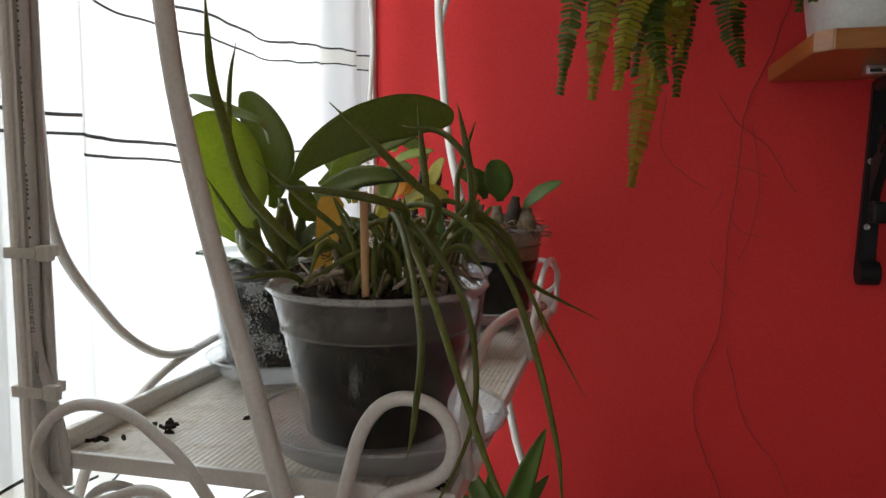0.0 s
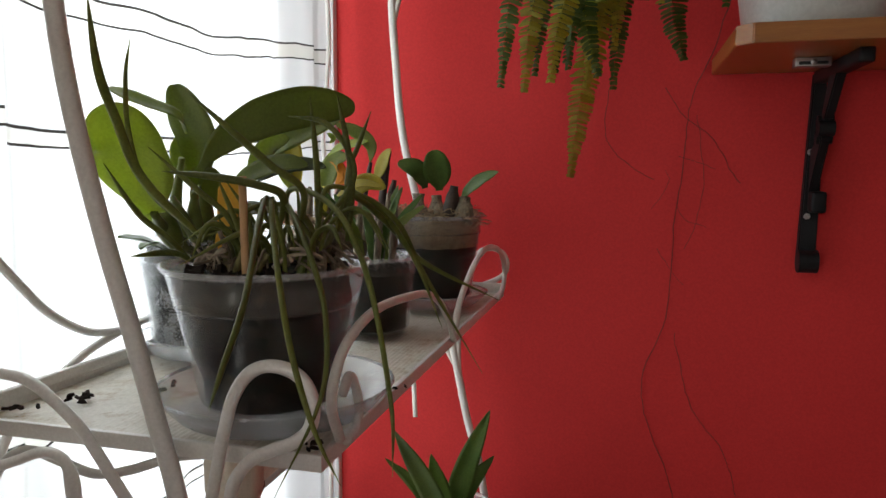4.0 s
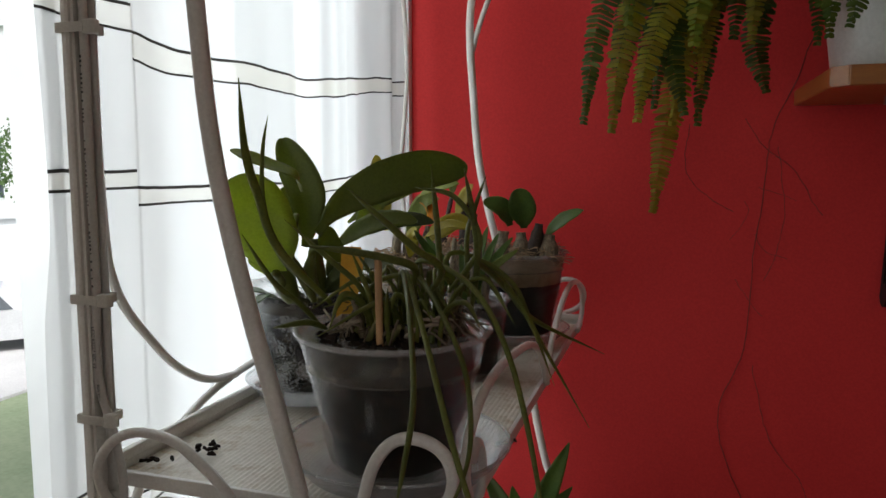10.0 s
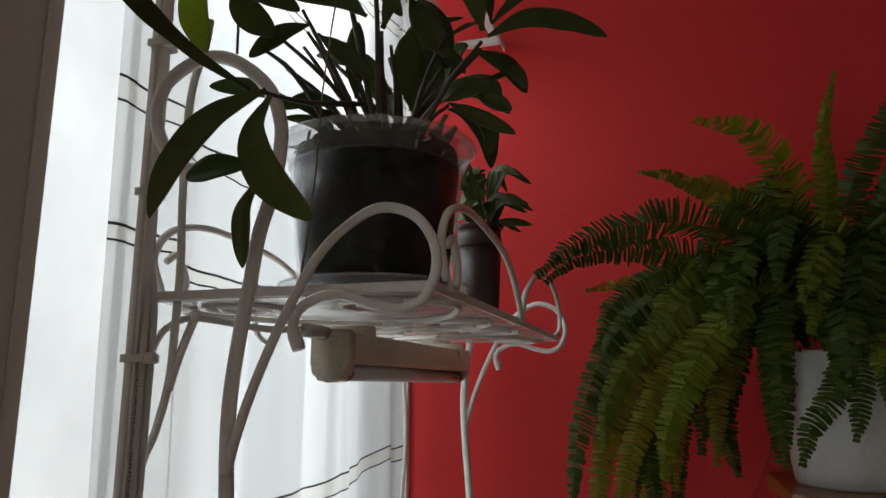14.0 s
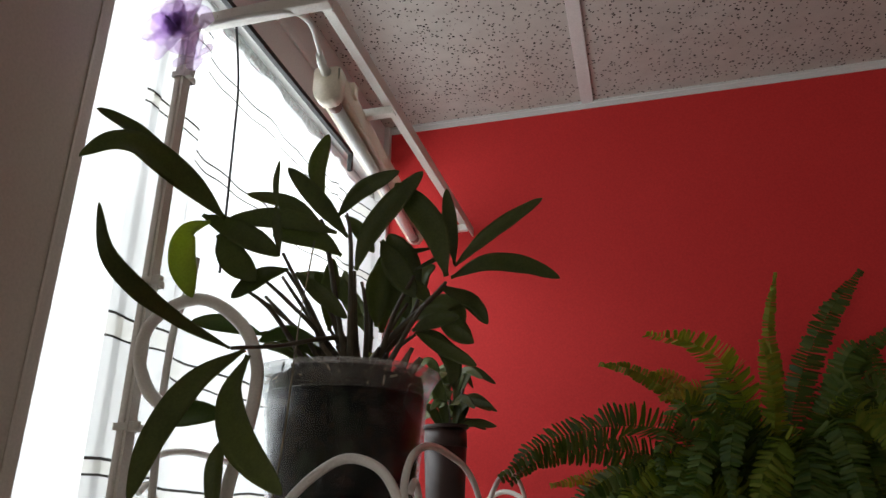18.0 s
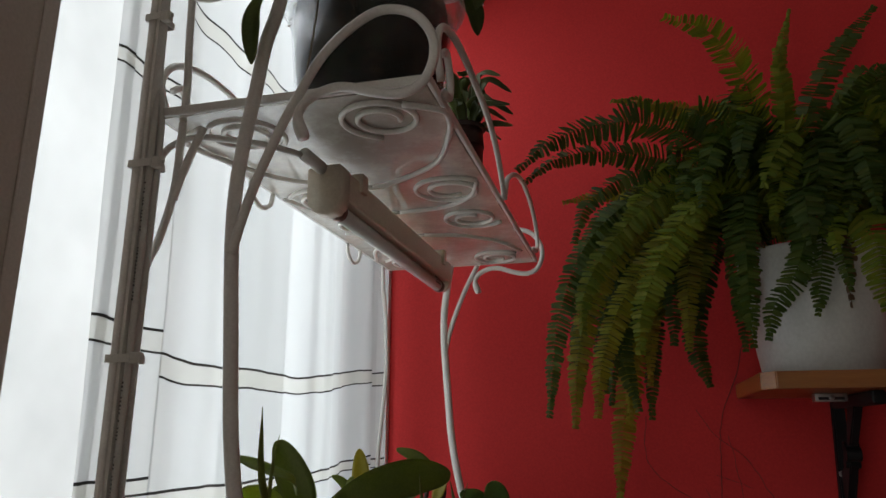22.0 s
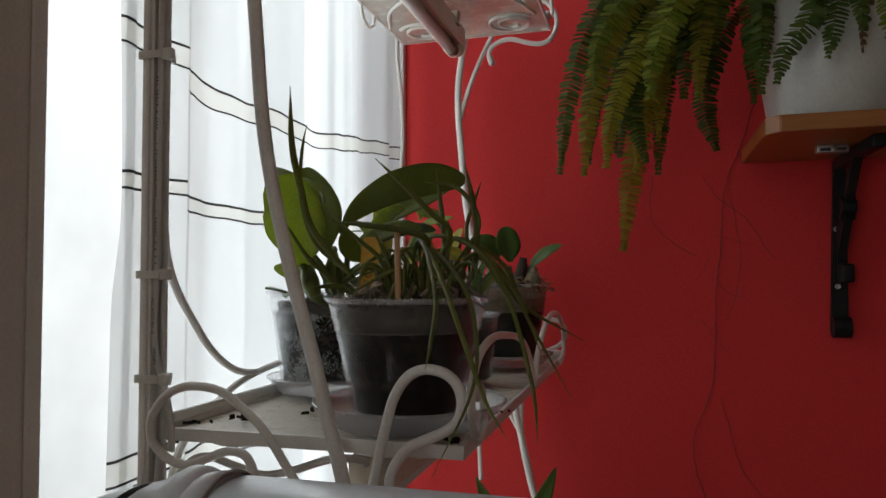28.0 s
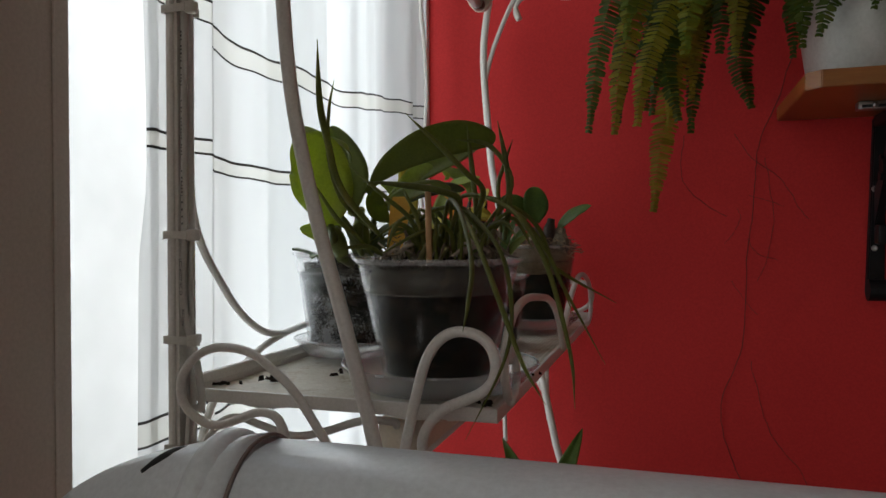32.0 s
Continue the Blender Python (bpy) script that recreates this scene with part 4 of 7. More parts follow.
def edge_arches(x, z):
    """The looped guard rods along one long edge of a shelf."""
    big = [(0.396, 0.006), (0.383, 0.033), (0.396, 0.057), (0.426, 0.071), (0.470, 0.077), (0.530, 0.074), (0.597, 0.066), (0.647, 0.048), (0.685, 0.018), (0.70, 0.0)]
    part("guard_rod", tube([(x, y, z + h) for y, h in big], ROD * 0.95, steps=5), ENAMEL, stand)
    curl = [(0.400, 0.034), (0.414, 0.042), (0.428, 0.022), (0.424, 0.004), (0.406, 0.001)]
    part("guard_rod", tube([(x, y, z + h) for y, h in curl], ROD * 0.9, steps=5), ENAMEL, stand)
    far = [(0.70, 0.004), (0.725, 0.036), (0.80, 0.068), (0.87, 0.079), (0.942, 0.072), (0.995, 0.052), (1.010, 0.025), (0.99, 0.006), (0.955, 0.001)]
    part("guard_rod", tube([(x, y, z + h) for y, h in far], ROD * 0.95, steps=5), ENAMEL, stand)


edge_arches(-0.081, 1.270)
edge_arches(-0.095, 1.815)
edge_arches(-0.361, 1.815)
part("brace", tube([(-0.372, 0.384, 0.004), (-0.368, 0.384, 0.9), (-0.361, 0.384, 1.17), (-0.359, 0.396, 1.215), (-0.361, 0.420, 1.252), (-0.362, 0.472, 1.277), (-0.361, 0.505, 1.290), (-0.360, 0.545, 1.298), (-0.360, 0.60, 1.303), (-0.360, 0.70, 1.305), (-0.360, 0.86, 1.298), (-0.361, 0.99, 1.25), (-0.36, 1.012, 1.17)], ROD, steps=5), ENAMEL, stand)
part("brace", tube([(-0.341, 0.390, 1.735), (-0.337, 0.390, 1.75), (-0.329, 0.391, 1.775), (-0.318, 0.392, 1.803)], ROD, steps=5), ENAMEL, stand)

# The lamp's mast: a channel post tied with cables, a cross bar and a long rail near the ceiling.
mast = holder("lamp_mast", (-0.365, 0.372, 0.0), "white channel post and rail carrying cables and a lamp", "lamp mast")
post_bm = prism([(-0.3665, 0.3640), (-0.3625, 0.3634), (-0.3600, 0.3637), (-0.3594, 0.3655), (-0.3582, 0.3655), (-0.3575, 0.3640), (-0.3555, 0.3640), (-0.3550, 0.3745), (-0.3665, 0.3745)], 0.0, 2.372, "z")
part("post", post_bm, ENAMEL, mast, smooth=False)
part("cross_bar", box((-0.366, 0.388, 2.372), (-0.200, 0.404, 2.388), 0.002), ENAMEL, mast)
rail_bm = bmesh.new()
box((-0.222, 0.404, 2.386), (-0.200, 1.115, 2.389), 0.0008, rail_bm)
box((-0.203, 0.404, 2.370), (-0.200, 1.115, 2.386), 0.0008, rail_bm)
part("rail", rail_bm, ENAMEL, mast, smooth=False)
for y in (0.63, 1.08):
    part("rail_hook", box((-0.285, y, 2.372), (-0.206, y + 0.012, 2.385), 0.001), ENAMEL, mast)
CAB = 0.0031
for k, (dx, dy) in enumerate(((-0.3518, 0.3675), (-0.3555, 0.3765), (-0.3502, 0.3745))):
    pts = [(dx + 0.0012 * math.sin(z * 9 + k * 2), dy + 0.001 * math.cos(z * 7 + k), z) for z in [0.6 + 0.1 * i for i in range(13)]]
    if k == 0:
        pts = [(dx, dy, 0.6), (dx, dy, 1.20), (-0.336, dy, 1.255), (-0.3415, dy, 1.30), (-0.3520, dy, 1.335), (-0.3545, dy, 1.365), (-0.3518, dy, 1.41), *[q for q in pts if q[2] > 1.45]]
    pts.append((-0.3600, 0.3780, 1.85))
    if k == 1:
        pts += [(-0.3605, 0.3780, 2.0), (-0.3605, 0.3780, 2.2), (-0.358, 0.3785, 2.355), (-0.345, 0.386, 2.366)]
    part("cable", tube(pts, CAB, sides=8, steps=3), CABLE, mast)


def writing(words, at, size, material, owner, turn, depth=0.00005):
    """Printed words with the built-in font, as flat raised ink."""
    cu = bpy.data.curves.new("print", "FONT")
    cu.body, cu.size, cu.extrude, cu.align_x, cu.align_y = words, size, depth, "CENTER", "CENTER"
    cu.materials.append(material)
    ob = new("print", cu)
    ob.parent = owner
    ob.matrix_basis = Matrix.Translation(Vector(at) - Vector(owner.location)) @ turn
    return ob


UPRIGHT = pose(0, 0, 0, 90, 0, 0) @ pose(0, 0, 0, 0, 0, -90)
writing("LCC 60227 IEC 53", (-0.3538, 0.3643, 1.368), 0.0040, PRINT, mast, UPRIGHT)
writing("300/500V", (-0.3518, 0.3643, 1.334), 0.0038, PRINT, mast, UPRIGHT)
rng = random.Random(5)
for z0 in (1.412, 1.470, 1.528, 1.64, 1.70):
    z = z0
    while z < z0 + 0.045:
        w = rng.uniform(0.0008, 0.0018)
        part("print_mark", box((-0.3524, 0.36410, z), (-0.3511, 0.36440, z + w)), PRINT, mast, smooth=False)
        z += w + rng.choice((0.0014, 0.0018, 0.0045))


def cable_tie(z, tail):
    t = holder("cable_tie", (-0.358, 0.372, z), "milky nylon cable tie round the mast's cables", "cable tie", "cable ties on the mast")
    ring = bmesh.new()
    e, f = (-0.3450, 0.3790) if z < 1.8 else (-0.3520, 0.3805)
    for lo, hi in (((-0.3672, 0.3602, z - 0.0034), (e, 0.3614, z + 0.0034)), ((-0.3672, f, z - 0.0034), (e, f + 0.0012, z + 0.0034)), ((-0.3684, 0.3602, z - 0.0034), (-0.3672, f + 0.0012, z + 0.0034)), ((e - 0.0012, 0.3614, z - 0.0034), (e, f, z + 0.0034))):
        box(lo, hi, 0.0004, ring)
    part("band", ring, NYLON, t)
    part("head", box((e - 0.0010, 0.3608, z - 0.0048), (e + 0.0085, 0.3675, z + 0.0048), 0.0014), NYLON, t)
    if tail:
        part("tail", box((e + 0.0085, 0.3628, z - 0.0016), (e + 0.0115, 0.3643, z + 0.0016), 0.0004), NYLON, t)


for z, tail in ((1.223, 1), (1.315, 0), (1.403, 0), (1.592, 0), (1.761, 1), (1.905, 1), (2.045, 1), (2.285, 1)):
    cable_tie(z, tail)


# ---- lamps ----
def tube_lamp(dz, dx=0.0, dy=0.0, long=0.44, label="cream plastic strip lamp with an unlit tube under a shelf"):
    x, y0, z = -0.238 + dx, 0.478 + dy, 1.79 + dz
    lamp = holder("strip_lamp", (x, y0, z), label, "lamp", "strip lamps")
    y1 = y0 + long
    part("housing", box((x - 0.017, y0 + 0.022, z - 0.030), (x + 0.019, y1 - 0.004, z), 0.003), LAMP_BODY, lamp)
    cap = prism([(x - 0.0175, z + 0.002), (x + 0.0195, z + 0.002), (x + 0.0195, z - 0.034), (x + 0.015, z - 0.044), (x + 0.006, z - 0.048), (x - 0.004, z - 0.048), (x - 0.013, z - 0.044), (x - 0.0175, z - 0.034)], y0, y0 + 0.026, "y")
    bmesh.ops.bevel(cap, geom=cap.edges[:], offset=0.003, segments=2, affect="EDGES")
    part("end_cap", cap, LAMP_BODY, lamp)
    cap = prism([(x - 0.016, z + 0.002), (x + 0.018, z + 0.002), (x + 0.018, z - 0.032), (x + 0.010, z - 0.043), (x - 0.006, z - 0.043), (x - 0.016, z - 0.032)], y1 - 0.012, y1 + 0.006, "y")
    bmesh.ops.bevel(cap, geom=cap.edges[:], offset=0.002, segments=2, affect="EDGES")
    part("end_cap", cap, LAMP_BODY, lamp)
    glass = part("tube", tube([(x + 0.003, y0 + 0.030, z - 0.038), (x + 0.003, y1 - 0.012, z - 0.038)], 0.0085, sides=16, steps=1), LAMP_TUBE, lamp, "unlit white glass tube")
    for y in (y0 + 0.026, y1 - 0.026):
        part("tube_collar", tube([(x + 0.003, y, z - 0.038), (x + 0.003, y + 0.012, z - 0.038)], 0.0092, sides=16, steps=1), COLLAR, lamp, "dull brown tube collar")
    for k in range(3):
        part("print_mark", box((x + 0.0112 - 0.0008 * k, y1 - 0.060, z - 0.040 + 0.004 * k), (x + 0.0118 - 0.0008 * k, y1 - 0.036, z - 0.0385 + 0.004 * k)), PRINT, lamp, smooth=False)
    for y in (y0 + 0.05, y1 - 0.06):
        part("clip", box((x - 0.021, y, z - 0.012), (x + 0.023, y + 0.016, z + 0.0085), 0.0015), LAMP_BODY, lamp)
    return lamp


tube_lamp(0.0)
tube_lamp(-0.545, dx=0.055, dy=-0.055)
plug = holder("lamp_lead", (-0.25, 0.43, 1.79), "white cable running from the mast to the lamp plug", "cable", "lamp leads")
part("cable", tube([(-0.356, 0.374, 1.74), (-0.353, 0.385, 1.777), (-0.343, 0.393, 1.792), (-0.325, 0.398, 1.7965), (-0.292, 0.402, 1.792), (-0.263, 0.410, 1.787), (-0.245, 0.440, 1.788), (-0.240, 0.462, 1.788)], CAB, steps=5), CABLE, plug)
part("plug", tube([(-0.240, 0.440, 1.788), (-0.240, 0.462, 1.788), (-0.240, 0.480, 1.788)], 0.0065, steps=1, sides=12), CABLE, plug)
lead = holder("lamp_lead", (-0.30, 0.40, 1.25), "grey-white cable running under the shelf to a lamp", "cable", "lamp leads")
part("cable", tube([(-0.350, 0.378, 1.20), (-0.337, 0.384, 1.235), (-0.318, 0.388, 1.247), (-0.290, 0.389, 1.241), (-0.262, 0.389, 1.235), (-0.235, 0.391, 1.240), (-0.205, 0.400, 1.249), (-0.185, 0.420, 1.245), (-0.183, 0.424, 1.24)], CAB * 1.1, steps=5), CABLE, lead)

top_lamp = tube_lamp(0.588, dx=-0.020, dy=0.034, long=0.53, label="cream plastic strip lamp hanging below the ceiling rail")
top_lamp.rotation_euler.z = radians(4.8)
lead = holder("lamp_lead", (-0.25, 0.45, 2.39), "white cable running along the cross bar to the top lamp", "cable", "lamp leads")
part("cable", tube([(-0.345, 0.384, 2.366), (-0.31, 0.386, 2.369), (-0.275, 0.388, 2.369), (-0.250, 0.398, 2.374), (-0.243, 0.430, 2.382), (-0.249, 0.47, 2.375), (-0.256, 0.495, 2.371)], CAB, steps=5), CABLE, lead)
part("plug", tube([(-0.252, 0.478, 2.373), (-0.256, 0.497, 2.371), (-0.2575, 0.513, 2.370)], 0.0072, steps=1, sides=12, taper=lambda u: 0.7 + 0.3 * u), CABLE, lead)

flower = holder("artificial_flower", (-0.362, 0.366, 2.345), "lilac translucent film flower clipped to the mast", "flower")
c = Vector((-0.354, 0.352, 2.330))
for ring, count, r, w, mat in ((0, 6, 0.046, 0.040, PETAL), (1, 5, 0.034, 0.030, PETAL), (2, 5, 0.020, 0.018, PETAL_DEEP)):
    for k in range(count):
        a = 2 * math.pi * k / count + 0.5 * ring
        d = Vector((math.cos(a), -0.25 - 0.25 * ring, math.sin(a))).normalized()
        q = c - Vector((0, 0.003 * ring, 0))
        line = [q, q + d * r * 0.5 + Vector((0, -0.004, 0)), q + d * r]
        p = part("petal", blade(line, w, face=(0, -1, 0.1), fold=0.4, thick=0.0004, blunt=0.42, wide_at=0.6), mat, flower)
c = Vector((-0.338, 0.360, 2.300))
for k in range(5):
    a = k * 1.257
    d = Vector((math.cos(a), -0.4, math.sin(a)))
    part("petal", blade([c, c + d * 0.012, c + d * 0.026], 0.020, fold=0.4, thick=0.0004, wide_at=0.6, blunt=0.42), PETAL, flower)
part("stamen", tube([(-0.356, 0.345, 2.332), (-0.366, 0.333, 2.342)], 0.0012, steps=2, sides=6), PRINT, flower)

# ---- the wall shelf ----
board = holder("wall_shelf", (0.5, 1.0, 1.59), "varnished orange pine board on black folding brackets", "shelf")
plank = prism([(0.203, 0.870), (0.219, 0.853), (1.10, 0.853), (1.10, 1.117), (0.203, 1.117)], 1.588, 1.610, "z")
bmesh.ops.bevel(plank, geom=plank.edges[:], offset=0.0012, segments=2, affect="EDGES")
part("board", plank, WOOD, board, smooth=False)


def bracket(x):
    upright = prism([(x, 1.312), (x + 0.0245, 1.312), (x + 0.0265, 1.586), (x + 0.0095, 1.586)], 1.106, 1.1215, "y")
    bmesh.ops.bevel(upright, geom=upright.edges[:], offset=0.002, segments=2, affect="EDGES")
    b = part("bracket", upright, BLACK, board, "black folding steel bracket", smooth=False)
    part("bracket_arm", box((x + 0.008, 0.900, 1.570), (x + 0.026, 1.106, 1.5875), 0.003), BLACK, b)
    for outline in ([(1.106, 1.408), (1.082, 1.452), (1.050, 1.489), (1.060, 1.500), (1.106, 1.478)], [(1.060, 1.513), (1.040, 1.516), (0.990, 1.571), (1.000, 1.586), (1.030, 1.568)]):
        flat = prism(outline, x + 0.009, x + 0.021, "x")
        bmesh.ops.bevel(flat, geom=flat.edges[:], offset=0.0018, segments=2, affect="EDGES")
        part("strut", flat, BLACK, b, smooth=False)
    for y, z, r in ((1.052, 1.505, 0.0105), (1.062, 1.492, 0.0075), (1.058, 1.516, 0.0070)):
        part("hinge", tube([(x + 0.005, y, z), (x + 0.025, y, z)], r, steps=1, sides=20), BLACK, b, smooth=False)
    part("catch", box((x + 0.009, 1.080, 1.390), (x + 0.029, 1.107, 1.420), 0.004), BLACK, b)
    part("foot", tube([(x - 0.001, 1.098, 1.320), (x + 0.0245, 1.098, 1.320)], 0.0165, steps=1, sides=24), BLACK, b, "rolled steel foot", smooth=False)
    for z in (1.475, 1.384):
        s = part("screw", lathe((0, 0, 0), [(0.0016, 0.0012), (0.0022, 0.0022), (0.0042, 0.0022), (0.0046, 0.0)], sides=14), STEEL, b, "zinc screw head")
        s.matrix_basis = Matrix.Translation(Vector((x + 0.010, 1.106, z)) - Vector(b.location) - Vector(board.location) + Vector(b.location) * 0) @ pose(0, 0, 0, 90, 0, 0)
    return b


bracket(0.329)
bracket(0.93)
plate = part("hanger_plate", box((0.286, 0.970, 1.5765), (0.327, 0.990, 1.5875), 0.0012), STEEL, board, "zinc hanging plate")
part("plate_slot", box((0.290, 0.9690, 1.5785), (0.323, 0.9710, 1.5825), 0.0005), RUBBER, plate, "dark slot")
part("plate_screw", tube([(0.3065, 0.9700, 1.5815), (0.3065, 0.9672, 1.5815)], 0.0036, steps=1, sides=14), STEEL, plate)

# ---- the white rail in front ----
rail = holder("safety_rail", (0.30, 0.15, 0.0), "white plastic padded rail with a rounded end cap", "rail")


def rail_body():
    """The long rounded body, drawn along x."""
    bm = bmesh.new()
    out = []
    n = 28
    xs = [-0.150, -0.1495, -0.06, 0.1, 0.4, 0.9]
    for x in xs:
        k = 0.97 if x == xs[0] else 1.0
        out.append([bm.verts.new((x, 0.165 + 0.038 * k * math.cos(a) * (abs(math.cos(a)) ** -0.25 if abs(math.cos(a)) > 0.01 else 1), 1.2535 + 0.046 * k * math.sin(a) * (abs(math.sin(a)) ** -0.25 if abs(math.sin(a)) > 0.01 else 1))) for a in (2 * math.pi * j / n for j in range(n))])
    for a, b in zip(out, out[1:]):
        for j in range(n):
            bm.faces.new((a[j], a[(j + 1) % n], b[(j + 1) % n], b[j]))
    bm.faces.new(out[0][::-1])
    bm.faces.new(out[-1])
    return bm


part("rail_body", rail_body(), RAIL, rail)
cap_bm = bmesh.new()
rings = []
for k in range(17):
    u = k / 16
    x = -0.153 - 0.135 * math.sin(u * math.pi / 2)
    s = math.cos(u * math.pi / 2) ** 0.6 if k < 16 else 0.08
    rings.append([cap_bm.verts.new((x, 0.165 + 0.041 * s * math.cos(a), 1.2535 - 0.035 * u + 0.050 * s * math.sin(a))) for a in (2 * math.pi * j / 28 for j in range(28))])
for a, b in zip(rings, rings[1:]):
    for j in range(28):
        cap_bm.faces.new((a[j], a[(j + 1) % 28], b[(j + 1) % 28], b[j]))
cap_bm.faces.new(rings[0])
cap_bm.faces.new(rings[-1][::-1])
part("end_cap", cap_bm, RAIL, rail)
oval = [(math.cos(a), math.sin(a)) for a in (0.2618 * j for j in range(25))]
part("seam", tube([(-0.1515, 0.165 + 0.0405 * a, 1.2535 + 0.0490 * b) for a, b in oval], 0.0011, steps=2, sides=6), SEAM, rail, "grey-brown seam")
part("collar", tube([(-0.1720, 0.165 + 0.0335 * a, 1.2510 + 0.0440 * b) for a, b in oval], 0.0095, steps=2, sides=12), RAIL, rail, "raised white plastic collar")
part("slot", tube([(-0.208, 0.146, 1.2858), (-0.202, 0.154, 1.2892), (-0.196, 0.163, 1.2914), (-0.188, 0.172, 1.2922)], 0.0040, steps=4, sides=8, taper=lambda u: 0.25 + 0.75 * math.sin(u * math.pi)), RUBBER, rail, "dark finger slot")
for x in (0.25, 0.80):
    part("rail_leg", box((x, 0.15, 0.0), (x + 0.03, 0.18, 1.235), 0.004), PVC, rail)


# ---- pots ----
def potted(name, at, r_top, r_low, height, label, category="orchid", group="potted orchids on the stand", fill=0.80, misted=False, top=None, rim=0.22, wall=None, bed=None, neck=0.0):
    """A clear pot with its chips; the plant's parts are added under it."""
    x, y, z = at
    p = holder(name, at, label, category, group)
    t = 0.0011
    step = height * (1 - rim)
    r_step = neck or r_low + (r_top - r_low) * (1 - rim) * 0.9
    profile = [(r_low * 0.2, 0.0), (r_low - 0.004, 0.0), (r_low, 0.004), (r_step, step)]
    inner = [(r - t, h) for r, h in profile[::-1]]
    inner[-1] = (r_low * 0.2, 0.0012)
    inner[-2] = (r_low - 0.005, 0.0012)
    body = part("pot", lathe(at, profile + inner, sides=48), wall or (POT_MISTED if misted else POT_CLEAR), p, "clear plastic pot")
    part("collar", lathe(at, [(r_step - t, step), (r_step, step), (r_step + 0.0010, step + 0.0008), (r_top - 0.002, height - 0.005), (r_top - 0.002 - t, height - 0.005), (r_step + 0.0010 - t, step + 0.0010), (r_step - t, step)], sides=48), wall or POT_BAND, body)
    part("rim", lathe(at, [(r_top - 0.0032, height - 0.005), (r_top - 0.001, height - 0.005), (r_top + 0.0022, height - 0.0015), (r_top + 0.0018, height), (r_top - 0.0020, height - 0.0008), (r_top - 0.0032, height - 0.005)], sides=48), wall or POT_RIM, body)
    part("ring", lathe(at, [(r_step - 0.0002, step - 0.0006), (r_step + 0.0014, step), (r_step + 0.0014, step + 0.0006), (r_step - 0.0002, step + 0.0010), (r_step - 0.0002, step - 0.0006)], sides=48), wall or POT_BAND, body)
    bm = bmesh.new()
    rings = []
    h_top = height * fill
    for k, (r, h) in enumerate([(r_low - 0.003, 0.003), (r_low - 0.0022, 0.02), (r_low + (r_step - r_low) * 0.5 - 0.0030, step * 0.5), (r_step - 0.0035, min(step, h_top - 0.006)), (r_step - 0.006, h_top), (r_step * 0.6, h_top + 0.006), (r_step * 0.25, h_top + 0.008), (0.001, h_top + 0.009)]):
        ring = []
        for j in range(48):
            a = 2 * math.pi * j / 48
            lump = 0.0012 * noise.noise(Vector((a * 6 + x * 50, h * 160, k))) if k < 4 else 0.0
            up = 0.005 * noise.noise(Vector((r * 80 * math.cos(a) + x * 30, r * 80 * math.sin(a), 3))) if k >= 4 else 0
            ring.append(bm.verts.new((x + (r - abs(lump)) * math.cos(a), y + (r - abs(lump)) * math.sin(a), z + h + up)))
        rings.append(ring)
    for a, b in zip(rings, rings[1:]):
        for j in range(48):
            bm.faces.new((a[j], a[(j + 1) % 48], b[(j + 1) % 48], b[j]))
    bm.faces.new(rings[0][::-1])
    bm.faces.new(rings[-1])
    part("substrate", bm, BARK_WET, p)
    if bed is not None:
        m = bmesh.new()
        rows = []
        for k, (r, h) in enumerate([(r_step - 0.004, h_top - 0.004), (r_step - 0.0022, h_top + 0.004), (r_step - 0.0018, step), (r_step - 0.0006, height * 0.90), (r_step * 0.75, height * 0.97), (r_step * 0.4, height * 1.0), (0.004, height * 0.99)]):
            rows.append([m.verts.new((x + (r - 0.0012 * abs(noise.noise(Vector((a * 9, h * 300, x * 40))))) * math.cos(a), y + (r - 0.0012 * abs(noise.noise(Vector((a * 9, h * 300, x * 40))))) * math.sin(a), z + h + (0.006 * noise.noise(Vector((r * 120 * math.cos(a), r * 120 * math.sin(a), x * 30))) if k > 2 else 0.003 * noise.noise(Vector((a * 5, k, 2)))))) for a in (2 * math.pi * j / 48 for j in range(48))])
        for a, b in zip(rows, rows[1:]):
            for j in range(48):
                m.faces.new((a[j], a[(j + 1) % 48], b[(j + 1) % 48], b[j]))
        m.faces.new(rows[0][::-1])
        m.faces.new(rows[-1])
        part("moss_bed", m, bed, p, "packed pale moss")
    rng = random.Random(int(abs(x) * 1e4 + y * 1e3))
    if top is not None:
        bm = bmesh.new()
        for _ in range(150):
            a, q = rng.uniform(0, 6.283), (r_step - 0.008) * math.sqrt(rng.random())
            s = rng.uniform(0.003, 0.008)
            c = Vector((x + q * math.cos(a), y + q * math.sin(a), z + h_top + rng.uniform(0.0, 0.007)))
            m = Matrix.Translation(c) @ Euler([rng.uniform(0, 6.28) for _ in range(3)]).to_matrix().to_4x4()
            own = bmesh.new()
            bmesh.ops.create_cube(own, size=1)
            for v in own.verts:
                v.co = m @ Vector((v.co.x * s * rng.uniform(0.8, 1.8), v.co.y * s, v.co.z * s * 0.4))
            join(bm, own)
        tagged(part("bark_mulch", bm, top, p, smooth=False), kind="stuff")
    return p


